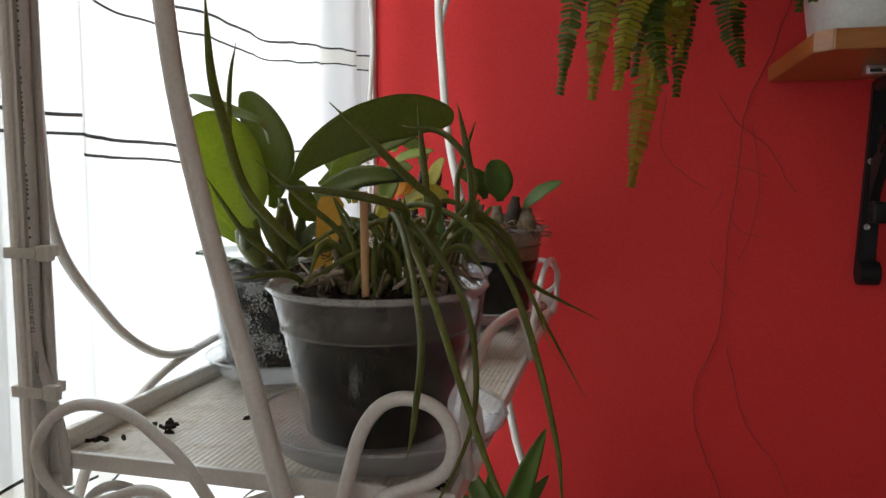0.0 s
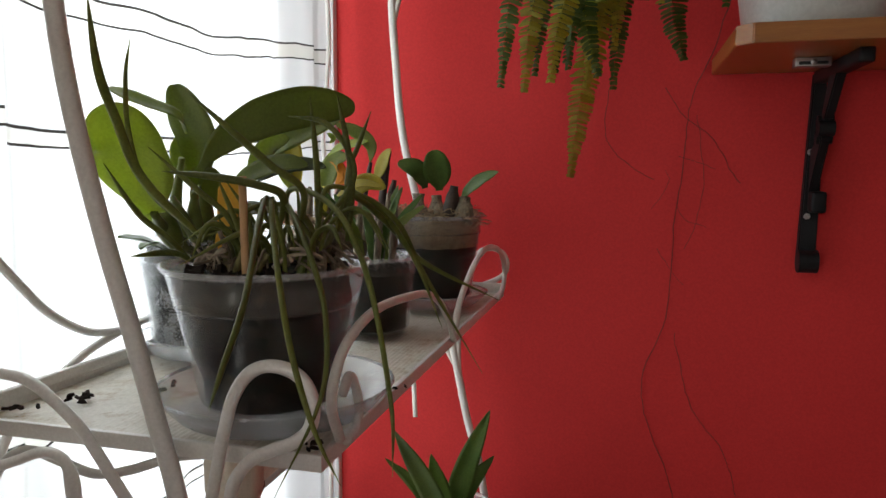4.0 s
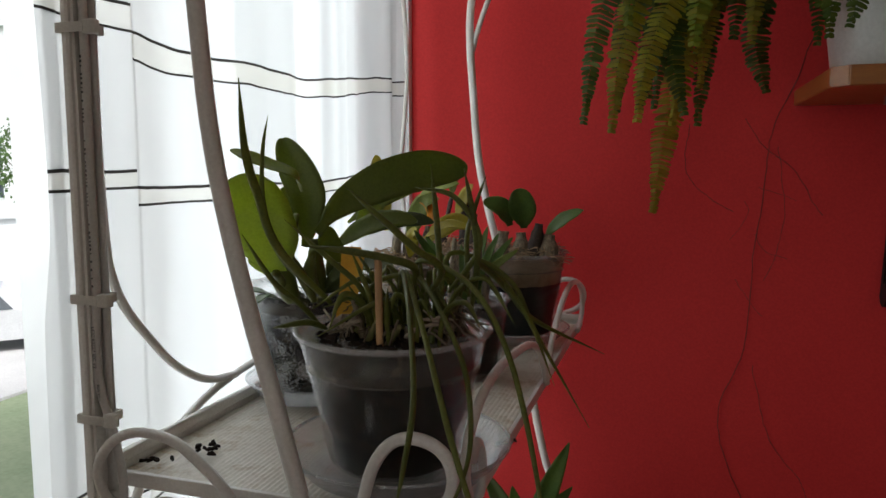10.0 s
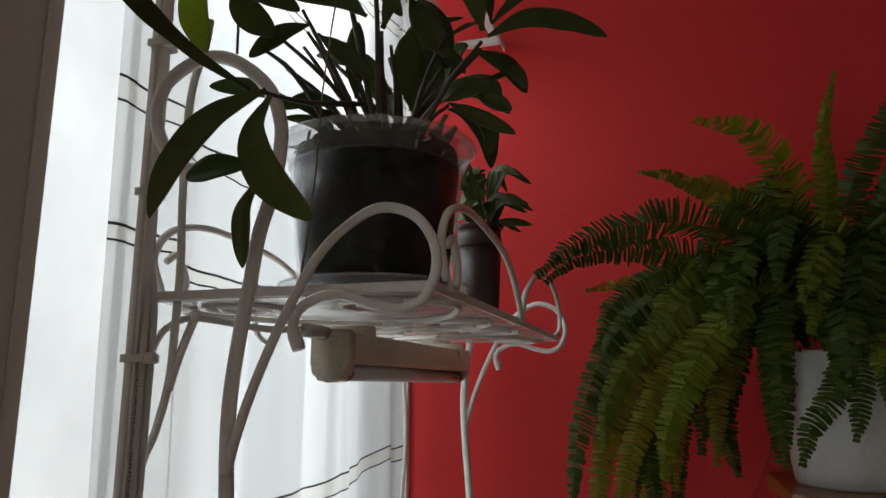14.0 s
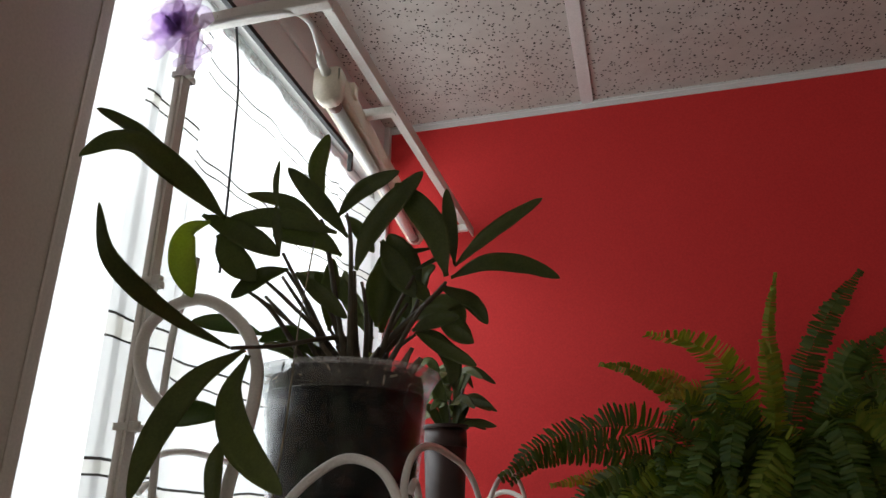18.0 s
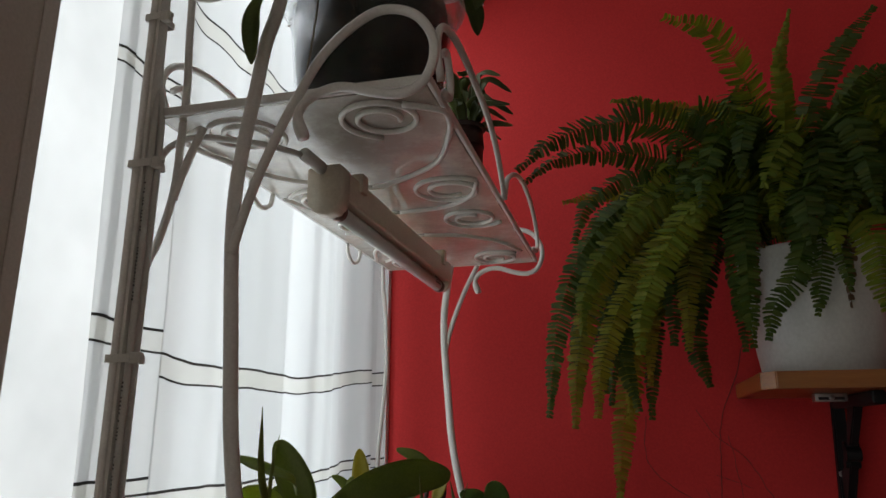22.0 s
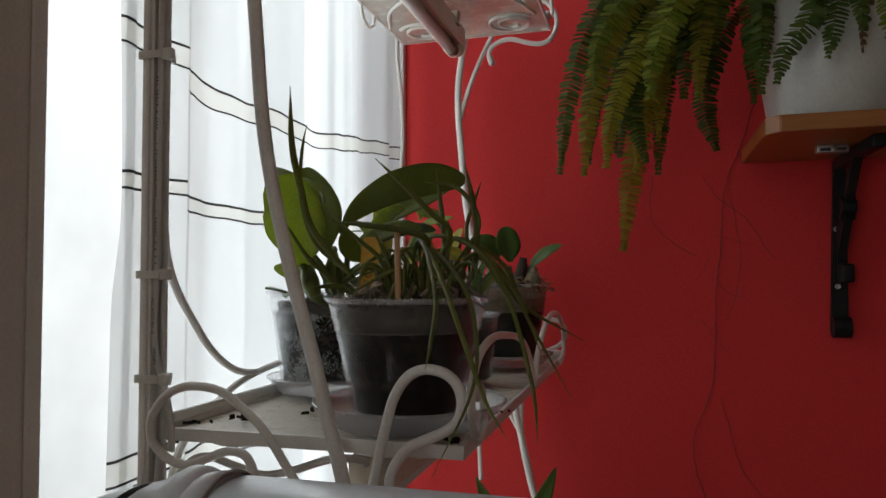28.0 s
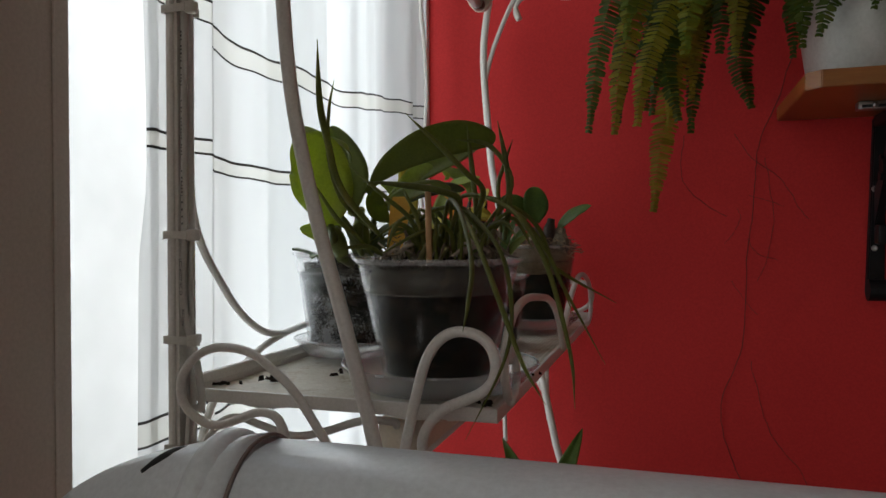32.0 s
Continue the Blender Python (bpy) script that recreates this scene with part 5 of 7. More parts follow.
def saucer(at, r, label="milky plastic saucer on the shelf", h=0.016):
    bm = lathe(at, [(0.004, 0.0), (r * 0.80, 0.0), (r * 0.84, 0.002), (r, h), (r + 0.003, h), (r + 0.003, h - 0.001), (r * 0.86, 0.0032), (r * 0.80, 0.0018), (0.004, 0.0018)], sides=48)
    s = holder("saucer", at, label, "saucer", "saucers on the stand")
    part("dish", bm, SAUCER, s)
    part("lip", tube([(at[0] + (r + 0.0022) * math.cos(a), at[1] + (r + 0.0022) * math.sin(a), at[2] + h) for a in (0.1309 * k for k in range(49))], 0.0013, steps=1, sides=8), POT_RIM, s)
    return s


LOW, UP = 1.2735, 1.8185
saucer((-0.152, 0.448, LOW), 0.082, h=0.020)
saucer((-0.298, 0.590, LOW), 0.064, h=0.018)
saucer((-0.156, 0.885, LOW), 0.070)
saucer((-0.196, 0.492, UP), 0.088, h=0.012)

# The rush-leaved orchid in the front pot.
rush = potted("potted_orchid", (-0.149, 0.433, LOW + 0.012), 0.0695, 0.0475, 0.098, "orchid with long rush-like leaves in a clear pot", top=BARK, rim=0.29, fill=0.90)


def rush_leaf(pts, w=0.0042):
    part("leaf", tube(pts, w * 0.68, steps=7, sides=8, taper=lambda u: (0.55 + 0.45 * min(1, u * 6)) * (1.0 if u < 0.6 else max(0.10, 1 - ((u - 0.6) / 0.4) ** 2.2))), LEAF_RUSH, rush)


rush_leaf([(-0.195, 0.425, 1.399), (-0.222, 0.400, 1.440), (-0.225, 0.380, 1.479), (-0.224, 0.365, 1.508), (-0.220, 0.354, 1.552)], 0.0046)
rush_leaf([(-0.202, 0.425, 1.404), (-0.229, 0.415, 1.432), (-0.239, 0.410, 1.470), (-0.236, 0.405, 1.507), (-0.231, 0.405, 1.533)], 0.0026)
rush_leaf([(-0.118, 0.420, 1.409), (-0.096, 0.380, 1.434), (-0.105, 0.360, 1.448), (-0.121, 0.345, 1.467), (-0.140, 0.334, 1.487)], 0.0032)
rush_leaf([(-0.134, 0.420, 1.406), (-0.122, 0.405, 1.429), (-0.136, 0.395, 1.437), (-0.165, 0.390, 1.442), (-0.196, 0.385, 1.445)], 0.004)
rush_leaf([(-0.155, 0.420, 1.390), (-0.166, 0.410, 1.416), (-0.183, 0.405, 1.432), (-0.217, 0.400, 1.461)], 0.003)
rush_leaf([(-0.203, 0.420, 1.385), (-0.213, 0.410, 1.401), (-0.227, 0.400, 1.417), (-0.248, 0.395, 1.450)], 0.003)
rush_leaf([(-0.118, 0.450, 1.405), (-0.123, 0.460, 1.428), (-0.129, 0.470, 1.460), (-0.135, 0.475, 1.500)], 0.0036)
rush_leaf([(-0.093, 0.440, 1.398), (-0.089, 0.440, 1.433), (-0.092, 0.440, 1.463), (-0.099, 0.440, 1.497)], 0.0036)
rush_leaf([(-0.098, 0.450, 1.405), (-0.108, 0.480, 1.444), (-0.108, 0.500, 1.464), (-0.101, 0.510, 1.491)], 0.0030)
rush_leaf([(-0.110, 0.440, 1.409), (-0.087, 0.440, 1.444), (-0.105, 0.440, 1.476), (-0.135, 0.440, 1.483)], 0.0030)
rush_leaf([(-0.144, 0.430, 1.398), (-0.130, 0.400, 1.428), (-0.103, 0.340, 1.419), (-0.078, 0.280, 1.386), (-0.072, 0.250, 1.362), (-0.072, 0.239, 1.347)], 0.0024)
rush_leaf([(-0.135, 0.430, 1.398), (-0.127, 0.400, 1.428), (-0.094, 0.340, 1.404), (-0.066, 0.300, 1.361), (-0.049, 0.290, 1.323), (-0.034, 0.286, 1.299)], 0.0025)
rush_leaf([(-0.131, 0.430, 1.398), (-0.122, 0.410, 1.424), (-0.082, 0.360, 1.396), (-0.069, 0.350, 1.362), (-0.071, 0.345, 1.318), (-0.099, 0.340, 1.258)], 0.0024)
rush_leaf([(-0.136, 0.440, 1.397), (-0.125, 0.420, 1.433), (-0.080, 0.390, 1.423), (-0.048, 0.360, 1.387), (-0.026, 0.335, 1.325), (-0.021, 0.323, 1.289)], 0.0026)
rush_leaf([(-0.106, 0.450, 1.401), (-0.098, 0.460, 1.428), (-0.082, 0.500, 1.404), (-0.067, 0.540, 1.372), (-0.013, 0.588, 1.335)], 0.0034)
rush_leaf([(-0.106, 0.450, 1.401), (-0.099, 0.470, 1.428), (-0.074, 0.490, 1.409), (-0.061, 0.520, 1.365), (-0.021, 0.555, 1.279)], 0.0030)
rush_leaf([(-0.119, 0.450, 1.401), (-0.115, 0.460, 1.434), (-0.092, 0.490, 1.421), (-0.064, 0.500, 1.381), (-0.044, 0.510, 1.326)], 0.0028)
rush_leaf([(-0.186, 0.400, 1.386), (-0.192, 0.385, 1.393), (-0.208, 0.367, 1.392)], 0.003)
rush_leaf([(-0.172, 0.420, 1.394), (-0.153, 0.410, 1.418), (-0.128, 0.410, 1.424), (-0.109, 0.410, 1.408), (-0.103, 0.410, 1.393)], 0.0026)
rng = random.Random(4)
for k in range(30):
    a, q = rng.uniform(0, 6.283), rng.uniform(0.004, 0.040)
    b = Vector((-0.134 + q * math.cos(a), 0.437 + q * math.sin(a), 1.372))
    d = Vector((math.cos(a), math.sin(a), 0)) * rng.uniform(0.3, 0.9)
    h, far = rng.uniform(0.030, 0.058), rng.uniform(0.015, 0.045)
    if k % 3:
        rush_leaf([b, b + d * far * 0.35 + Vector((0, 0, h * 0.75)), b + d * far * 0.9 + Vector((rng.uniform(-0.01, 0.01), 0, h)), b + d * far * 1.7 + Vector((rng.uniform(-0.015, 0.015), 0, h * rng.uniform(0.35, 0.75)))], rng.uniform(0.0020, 0.0032))
    else:
        rush_leaf([b, b + d * far * 0.4 + Vector((0, 0, h * 0.6)), b + d * far + Vector((rng.uniform(-0.01, 0.01), rng.uniform(-0.01, 0.01), h * 1.25))], rng.uniform(0.0018, 0.0028))
for k in range(34):
    a = rng.uniform(0, 6.283)
    b = Vector((-0.145 + 0.03 * math.cos(a), 0.437 + 0.03 * math.sin(a), 1.374))
    e = Vector((math.cos(a), math.sin(a), 0)) * rng.uniform(0.008, 0.026)
    part("root", tube([b, b + e * 0.5 + Vector((0, 0, rng.uniform(0.008, 0.022))), b + e + Vector((rng.uniform(-.01, .01), rng.uniform(-.01, .01), rng.uniform(-0.002, 0.012)))], rng.uniform(0.0006, 0.0012), steps=4, sides=7, wobble=0.3), ROOT, rush)
for k in range(26):
    a = rng.uniform(0, 6.283)
    b = Vector((-0.140 + 0.032 * math.cos(a), 0.430 + 0.030 * math.sin(a), 1.370))
    e = b + Vector((rng.uniform(-0.016, 0.016), rng.uniform(-0.012, 0.006), rng.uniform(0.022, 0.042)))
    part("sheath", tube([b, b.lerp(e, 0.5) + Vector((rng.uniform(-0.003, 0.003), 0, 0)), e], rng.uniform(0.0026, 0.0044), steps=5, sides=8, taper=lambda u: 1.0 - 0.5 * u, wobble=0.2), (SHEATH, BULB, HUSK, SHEATH)[k % 4], rush)
for x, y, z in ((-0.184, 0.410, 1.386), (-0.176, 0.404, 1.387), (-0.168, 0.402, 1.388), (-0.118, 0.406, 1.388), (-0.110, 0.412, 1.392)):
    for k in range(4):
        d = Vector((rng.uniform(-0.012, 0.012), rng.uniform(-0.006, 0.008), rng.uniform(-0.010, 0.010)))
        part("root", tube([Vector((x, y, z)) - d, Vector((x, y, z)) + Vector((0, -0.003, 0.003)), Vector((x, y, z)) + d], rng.uniform(0.0007, 0.0015), steps=4, sides=7, wobble=0.4), PALE_ROOT, rush)
part("support_stick", tube([(-0.142, 0.392, 1.33), (-0.145, 0.395, 1.442)], 0.0026, steps=2, sides=8), STICK, rush, "bamboo stick")
tag_part = part("plant_tag", prism([(-0.208, 1.374), (-0.195, 1.374), (-0.1865, 1.405), (-0.1815, 1.432), (-0.185, 1.437), (-0.1985, 1.437), (-0.201, 1.432), (-0.2035, 1.40)], 0.4560, 0.4568, "y"), TAG, rush, "orange plastic plant tag with dark scribble", smooth=False)
rng = random.Random(12)
for k in range(6):
    z = 1.380 + 0.0042 * k
    x = -0.2015 + rng.uniform(0, 0.003)
    part("scribble", tube([(x + 0.0018 * j + rng.uniform(-0.0008, 0.0008), 0.4556, z + rng.uniform(-0.0018, 0.0018)) for j in range(rng.choice((3, 4, 5)))], 0.00035, steps=4, sides=5), PRINT, tag_part)

# The broad-leaved orchid behind it.
broad = potted("potted_orchid", (-0.298, 0.582, LOW + 0.012), 0.062, 0.048, 0.100, "orchid with broad glossy leaves in a misted clear pot", misted=True, top=BARK)


def broad_leaf(pts, width, face, mat=None, owner=None, **kw):
    part("leaf", blade(pts, width, face, fold=kw.pop("fold", 0.22), thick=0.0018, **kw), mat or LEAF_BROAD, owner or broad)


broad_leaf([(-0.237, 0.487, 1.443), (-0.222, 0.487, 1.462), (-0.197, 0.487, 1.478), (-0.17, 0.497, 1.49), (-0.145, 0.512, 1.496), (-0.122, 0.53, 1.496)], 0.0333, (0.1, -1.0, 0.1), blunt=0.42, wide_at=0.62, base=0.25)
broad_leaf([(-0.269, 0.475, 1.413), (-0.266, 0.460, 1.431), (-0.263, 0.445, 1.456), (-0.262, 0.430, 1.472), (-0.270, 0.416, 1.489)], 0.057, (0.25, -1.0, 0.1), LEAF_LIT, blunt=0.36, wide_at=0.5, base=0.3, across=7)
broad_leaf([(-0.282, 0.550, 1.424), (-0.286, 0.560, 1.449), (-0.293, 0.570, 1.472), (-0.309, 0.580, 1.496), (-0.327, 0.587, 1.526)], 0.036, (0.7, -1.0, 0.0), LEAF_BROAD, blunt=0.45, wide_at=0.5, base=0.3, fold=0.6)
broad_leaf([(-0.269, 0.520, 1.477), (-0.271, 0.510, 1.491), (-0.290, 0.500, 1.499), (-0.302, 0.492, 1.505), (-0.318, 0.487, 1.512)], 0.019, (0.2, -0.5, 1.0), blunt=0.45, wide_at=0.6)
broad_leaf([(-0.256, 0.550, 1.424), (-0.223, 0.550, 1.444), (-0.196, 0.550, 1.452), (-0.173, 0.550, 1.450)], 0.02, (0.1, -0.8, 0.5), blunt=0.45)
broad_leaf([(-0.263, 0.600, 1.444), (-0.221, 0.600, 1.471), (-0.181, 0.600, 1.488), (-0.153, 0.600, 1.501)], 0.022, (0.1, -0.8, 0.4), blunt=0.5)
broad_leaf([(-0.318, 0.600, 1.433), (-0.329, 0.600, 1.460), (-0.332, 0.600, 1.479)], 0.024, (0.5, -1, 0.1), blunt=0.45)
broad_leaf([(-0.228, 0.520, 1.416), (-0.237, 0.510, 1.430), (-0.241, 0.510, 1.448)], 0.02, (0.5, -1, 0.1), blunt=0.45)
for b, t2, r in (((-0.272, 0.56, 1.37), (-0.245, 0.492, 1.428), 0.0062), ((-0.280, 0.55, 1.37), (-0.268, 0.472, 1.412), 0.0060), ((-0.285, 0.59, 1.37), (-0.276, 0.552, 1.422), 0.0056), ((-0.265, 0.60, 1.37), (-0.262, 0.562, 1.422), 0.0056), ((-0.30, 0.56, 1.37), (-0.276, 0.522, 1.456), 0.005)):
    b, t2 = Vector(b), Vector(t2)
    m = (b + t2) / 2 + Vector((-0.006, -0.004, 0))
    part("pseudobulb", tube([b, m, t2], r, steps=6, sides=10, taper=lambda u: 0.55 + 0.6 * math.sin(min(1, u * 1.15) * math.pi) ** 0.8), BULB, broad, "swollen green bulb")
broad_leaf([(-0.31, 0.54, 1.378), (-0.318, 0.52, 1.386), (-0.325, 0.50, 1.390)], 0.014, (0, -0.6, 1), LEAF_SMALL)
broad_leaf([(-0.305, 0.54, 1.376), (-0.305, 0.515, 1.383), (-0.30, 0.495, 1.381)], 0.012, (0, -0.6, 1), LEAF_SMALL)

broad_leaf([(-0.262, 0.540, 1.385), (-0.245, 0.535, 1.402), (-0.222, 0.530, 1.412), (-0.186, 0.526, 1.414)], 0.018, (0.1, -0.7, 0.7), LEAF_DARK, blunt=0.6, wide_at=0.45)
broad_leaf([(-0.268, 0.545, 1.380), (-0.250, 0.540, 1.390), (-0.228, 0.535, 1.398), (-0.205, 0.530, 1.400)], 0.015, (0.1, -0.7, 0.7), LEAF_DARK, blunt=0.6, wide_at=0.45)
broad_leaf([(-0.300, 0.555, 1.390), (-0.318, 0.545, 1.405), (-0.338, 0.54, 1.412)], 0.020, (0.3, -0.8, 0.5), LEAF_LIT, blunt=0.5)
for k in range(26):
    a, q = rng.uniform(0, 6.283), 0.048 * math.sqrt(rng.random())
    s = rng.uniform(0.003, 0.006)
    part("granule", lathe((-0.296 + q * math.cos(a), 0.580 + q * math.sin(a), 1.364 + rng.uniform(0, 0.008)), [(s * 0.4, 0.0), (s, s * 0.5), (s * 0.9, s), (s * 0.3, s * 1.4)], sides=7), RUBBER, broad, "black charcoal granule", smooth=False)

part("pseudobulb", tube([(-0.268, 0.5, 1.382), (-0.278, 0.5, 1.401), (-0.285, 0.5, 1.415)], 0.0096, steps=6, sides=12, taper=lambda u: 0.55 + 0.5 * math.sin(min(1, u * 1.1) * math.pi) ** 0.8), BULB, broad, "swollen green bulb")
part("pseudobulb", tube([(-0.26, 0.54, 1.377), (-0.267, 0.54, 1.41), (-0.269, 0.54, 1.433)], 0.007, steps=6, sides=12, taper=lambda u: 0.55 + 0.5 * math.sin(min(1, u * 1.1) * math.pi) ** 0.8), BULB, broad, "swollen green bulb")
part("pseudobulb", tube([(-0.248, 0.5, 1.383), (-0.259, 0.5, 1.404), (-0.271, 0.5, 1.424)], 0.0044, steps=6, sides=12, taper=lambda u: 0.55 + 0.5 * math.sin(min(1, u * 1.1) * math.pi) ** 0.8), BULB, broad, "swollen green bulb")
broad_leaf([(-0.227, 0.56, 1.436), (-0.207, 0.56, 1.447), (-0.182, 0.56, 1.451), (-0.161, 0.56, 1.449)], 0.0159, (0.1, -0.8, 0.5), LEAF_DARK, blunt=0.5)
broad_leaf([(-0.237, 0.56, 1.443), (-0.224, 0.56, 1.457), (-0.211, 0.56, 1.469), (-0.195, 0.56, 1.474)], 0.0188, (0.3, -0.9, 0.3), LEAF_LIT, blunt=0.5)

# The small-leaved orchid in moss, and the pots behind.
small = potted("potted_orchid", (-0.151, 0.872, LOW + 0.012), 0.064, 0.050, 0.106, "small orchid with short leaves in a moss-topped clear pot", fill=0.66, bed=MOSS)


def moss_top(p, at, r, z, n=260, mat=None, low=0.02):
    rng = random.Random(int(at[1] * 1000))
    bm = bmesh.new()
    for _ in range(n):
        a, q = rng.uniform(0, 6.283), r * math.sqrt(rng.random())
        c = Vector((at[0] + q * math.cos(a), at[1] + q * math.sin(a), z + rng.uniform(-low, 0.004)))
        d = Vector((rng.uniform(-1, 1), rng.uniform(-1, 1), rng.uniform(-0.25, 0.35))) * 0.010
        tube([c, c + d + Vector((0, 0, rng.uniform(0, 0.005))), c + d * 2], 0.0007, bm, sides=4, steps=2)
    tagged(part("moss", bm, mat or MOSS, p, "dry pale moss"), kind="stuff")


moss_top(small, (-0.148, 0.872), 0.058, 1.394, 620)
broad_leaf([(-0.156, 0.85, 1.425), (-0.160, 0.846, 1.441), (-0.169, 0.842, 1.450), (-0.188, 0.838, 1.456)], 0.0265, (0.2, -0.8, 0.6), LEAF_SMALL, small, blunt=0.5, base=0.3)
broad_leaf([(-0.139, 0.856, 1.422), (-0.14, 0.854, 1.441), (-0.143, 0.852, 1.458), (-0.147, 0.85, 1.472)], 0.0350, (0.2, -1, 0.1), LEAF_SMALL, small, blunt=0.40, base=0.25, fold=0.35)
broad_leaf([(-0.113, 0.862, 1.41), (-0.102, 0.862, 1.423), (-0.086, 0.862, 1.436), (-0.065, 0.862, 1.446)], 0.0197, (-0.2, -0.8, 0.6), LEAF_SMALL, small, blunt=0.62, base=0.2)
for b, t2, r, mat in (((-0.166, 0.848, 1.372), (-0.165, 0.852, 1.418), 0.0128, HUSK), ((-0.140, 0.852, 1.372), (-0.143, 0.857, 1.416), 0.0118, HUSK), ((-0.128, 0.852, 1.374), (-0.119, 0.854, 1.428), 0.0098, CANE_DARK), ((-0.108, 0.852, 1.372), (-0.107, 0.860, 1.414), 0.0120, HUSK)):
    part("pseudobulb", tube([b, [(p + q) / 2 for p, q in zip(b, t2)], t2], r, steps=8, sides=12, taper=lambda u: 0.55 + 0.5 * math.sin(min(1, u * 1.05 + 0.1) * math.pi) ** 0.9, wobble=0.3), mat, small, "shrivelled striped bulb")

cup = potted("potted_orchid", (-0.174, 0.712, LOW + 0.001), 0.048, 0.038, 0.082, "seedling orchid in a small clear cup of bark", top=BARK, fill=0.8)
for k in range(9):
    a = k * 0.7
    b = Vector((-0.174 + 0.012 * math.cos(a), 0.712 + 0.012 * math.sin(a), 1.345))
    d = Vector((math.cos(a), math.sin(a), 0))
    part("leaf", blade([b, b + d * 0.015 + Vector((0, 0, 0.04)), b + d * 0.045 + Vector((0, 0, 0.065 + 0.01 * (k % 3)))], 0.010, (0, -1, 0.4)), LEAF_SMALL if k % 3 else LEAF_BROAD, cup)
for k in range(5):
    a = k * 1.3
    b = Vector((-0.174 + 0.02 * math.cos(a), 0.712 + 0.02 * math.sin(a), 1.34))
    part("pseudobulb", tube([b, b + Vector((0.002, 0, 0.03)), b + Vector((0.004, 0.004, 0.07 + 0.012 * (k % 2)))], 0.0042, steps=5, sides=8, taper=lambda u: 0.5 + 0.6 * math.sin(u * math.pi)), HUSK, cup)

yellow = potted("potted_orchid", (-0.275, 0.790, LOW + 0.001), 0.060, 0.046, 0.110, "orchid with yellowing leaves in a moss-topped pot", fill=0.72, bed=MOSS)
moss_top(yellow, (-0.275, 0.790), 0.052, 1.388, 420)
for tip, mid, base, w, mat in (((-0.311, 0.785, 1.514), (-0.308, 0.787, 1.480), (-0.300, 0.79, 1.42), 0.026, LEAF_YELLOW), ((-0.347, 0.78, 1.480), (-0.330, 0.785, 1.468), (-0.305, 0.79, 1.43), 0.014, LEAF_BROAD), ((-0.316, 0.775, 1.480), (-0.317, 0.778, 1.462), (-0.305, 0.785, 1.42), 0.018, LEAF_BROAD), ((-0.187, 0.79, 1.426), (-0.212, 0.79, 1.432), (-0.252, 0.79, 1.408), 0.024, LEAF_YELLOW), ((-0.222, 0.76, 1.462), (-0.245, 0.77, 1.455), (-0.268, 0.78, 1.41), 0.024, LEAF_BROAD), ((-0.240, 0.735, 1.425), (-0.250, 0.750, 1.418), (-0.262, 0.770, 1.39), 0.018, LEAF_YELLOW)):
    broad_leaf([base, mid, tip], w, (0.2, -1, 0.35), mat, yellow, blunt=0.5, base=0.25)
for k in range(4):
    b = Vector((-0.285 + 0.012 * k, 0.785 + 0.006 * (k % 2), 1.372))
    part("pseudobulb", tube([b, b + Vector((0, 0, 0.03)), b + Vector((0.003, 0, 0.055))], 0.0058, steps=5, sides=8, taper=lambda u: 0.4 + 0.7 * math.sin(u * math.pi)), HUSK, yellow)

broad_leaf([(-0.247, 0.76, 1.464), (-0.231, 0.76, 1.473), (-0.211, 0.76, 1.477), (-0.197, 0.76, 1.48)], 0.0148, (0.1, -0.7, 0.7), LEAF_YELLOW_GREEN, yellow, blunt=0.6)
broad_leaf([(-0.249, 0.77, 1.478), (-0.244, 0.77, 1.484), (-0.252, 0.77, 1.49)], 0.0069, (0.1, -0.9, 0.3), LEAF_YELLOW_GREEN, yellow, blunt=0.7)
broad_leaf([(-0.244, 0.77, 1.428), (-0.234, 0.77, 1.442), (-0.239, 0.77, 1.454), (-0.251, 0.77, 1.459)], 0.0115, (0.1, -0.9, 0.3), LEAF_ORANGE, yellow, blunt=0.7)
broad_leaf([(-0.24, 0.77, 1.431), (-0.23, 0.77, 1.437), (-0.232, 0.77, 1.448)], 0.0089, (0.3, -0.9, 0.1), LEAF_ORANGE, yellow, blunt=0.7)
broad_leaf([(-0.244, 0.77, 1.414), (-0.214, 0.77, 1.431), (-0.185, 0.77, 1.428)], 0.0127, (0.1, -0.7, 0.6), LEAF_YELLOW, yellow, blunt=0.6)

brown = potted("potted_orchid", (-0.255, 0.930, LOW + 0.001), 0.058, 0.046, 0.112, "orchid with bare brown canes in a moss-topped pot", fill=0.72, bed=MOSS)
moss_top(brown, (-0.255, 0.930), 0.050, 1.390, 380)
for b, m, e, r in (((-0.242, 0.928, 1.380), (-0.238, 0.93, 1.435), (-0.231, 0.93, 1.474), 0.0062), ((-0.226, 0.926, 1.380), (-0.228, 0.928, 1.410), (-0.223, 0.93, 1.434), 0.0056), ((-0.272, 0.930, 1.380), (-0.266, 0.93, 1.420), (-0.258, 0.93, 1.458), 0.0045)):
    part("cane", tube([b, m, e], r, steps=8, sides=10, taper=lambda u: 0.7 + 0.35 * math.sin(min(1, u + 0.25) * math.pi), wobble=0.35), CANE_DARK, brown, "dark shrivelled cane")
broad_leaf([(-0.258, 0.93, 1.458), (-0.257, 0.928, 1.482), (-0.278, 0.925, 1.500), (-0.305, 0.92, 1.511)], 0.020, (0.1, -1, 0.5), LEAF_BROAD, brown, blunt=0.5)
broad_leaf([(-0.25, 0.925, 1.43), (-0.235, 0.92, 1.46), (-0.222, 0.91, 1.476)], 0.018, (0.1, -1, 0.4), LEAF_YELLOW, brown, blunt=0.5)

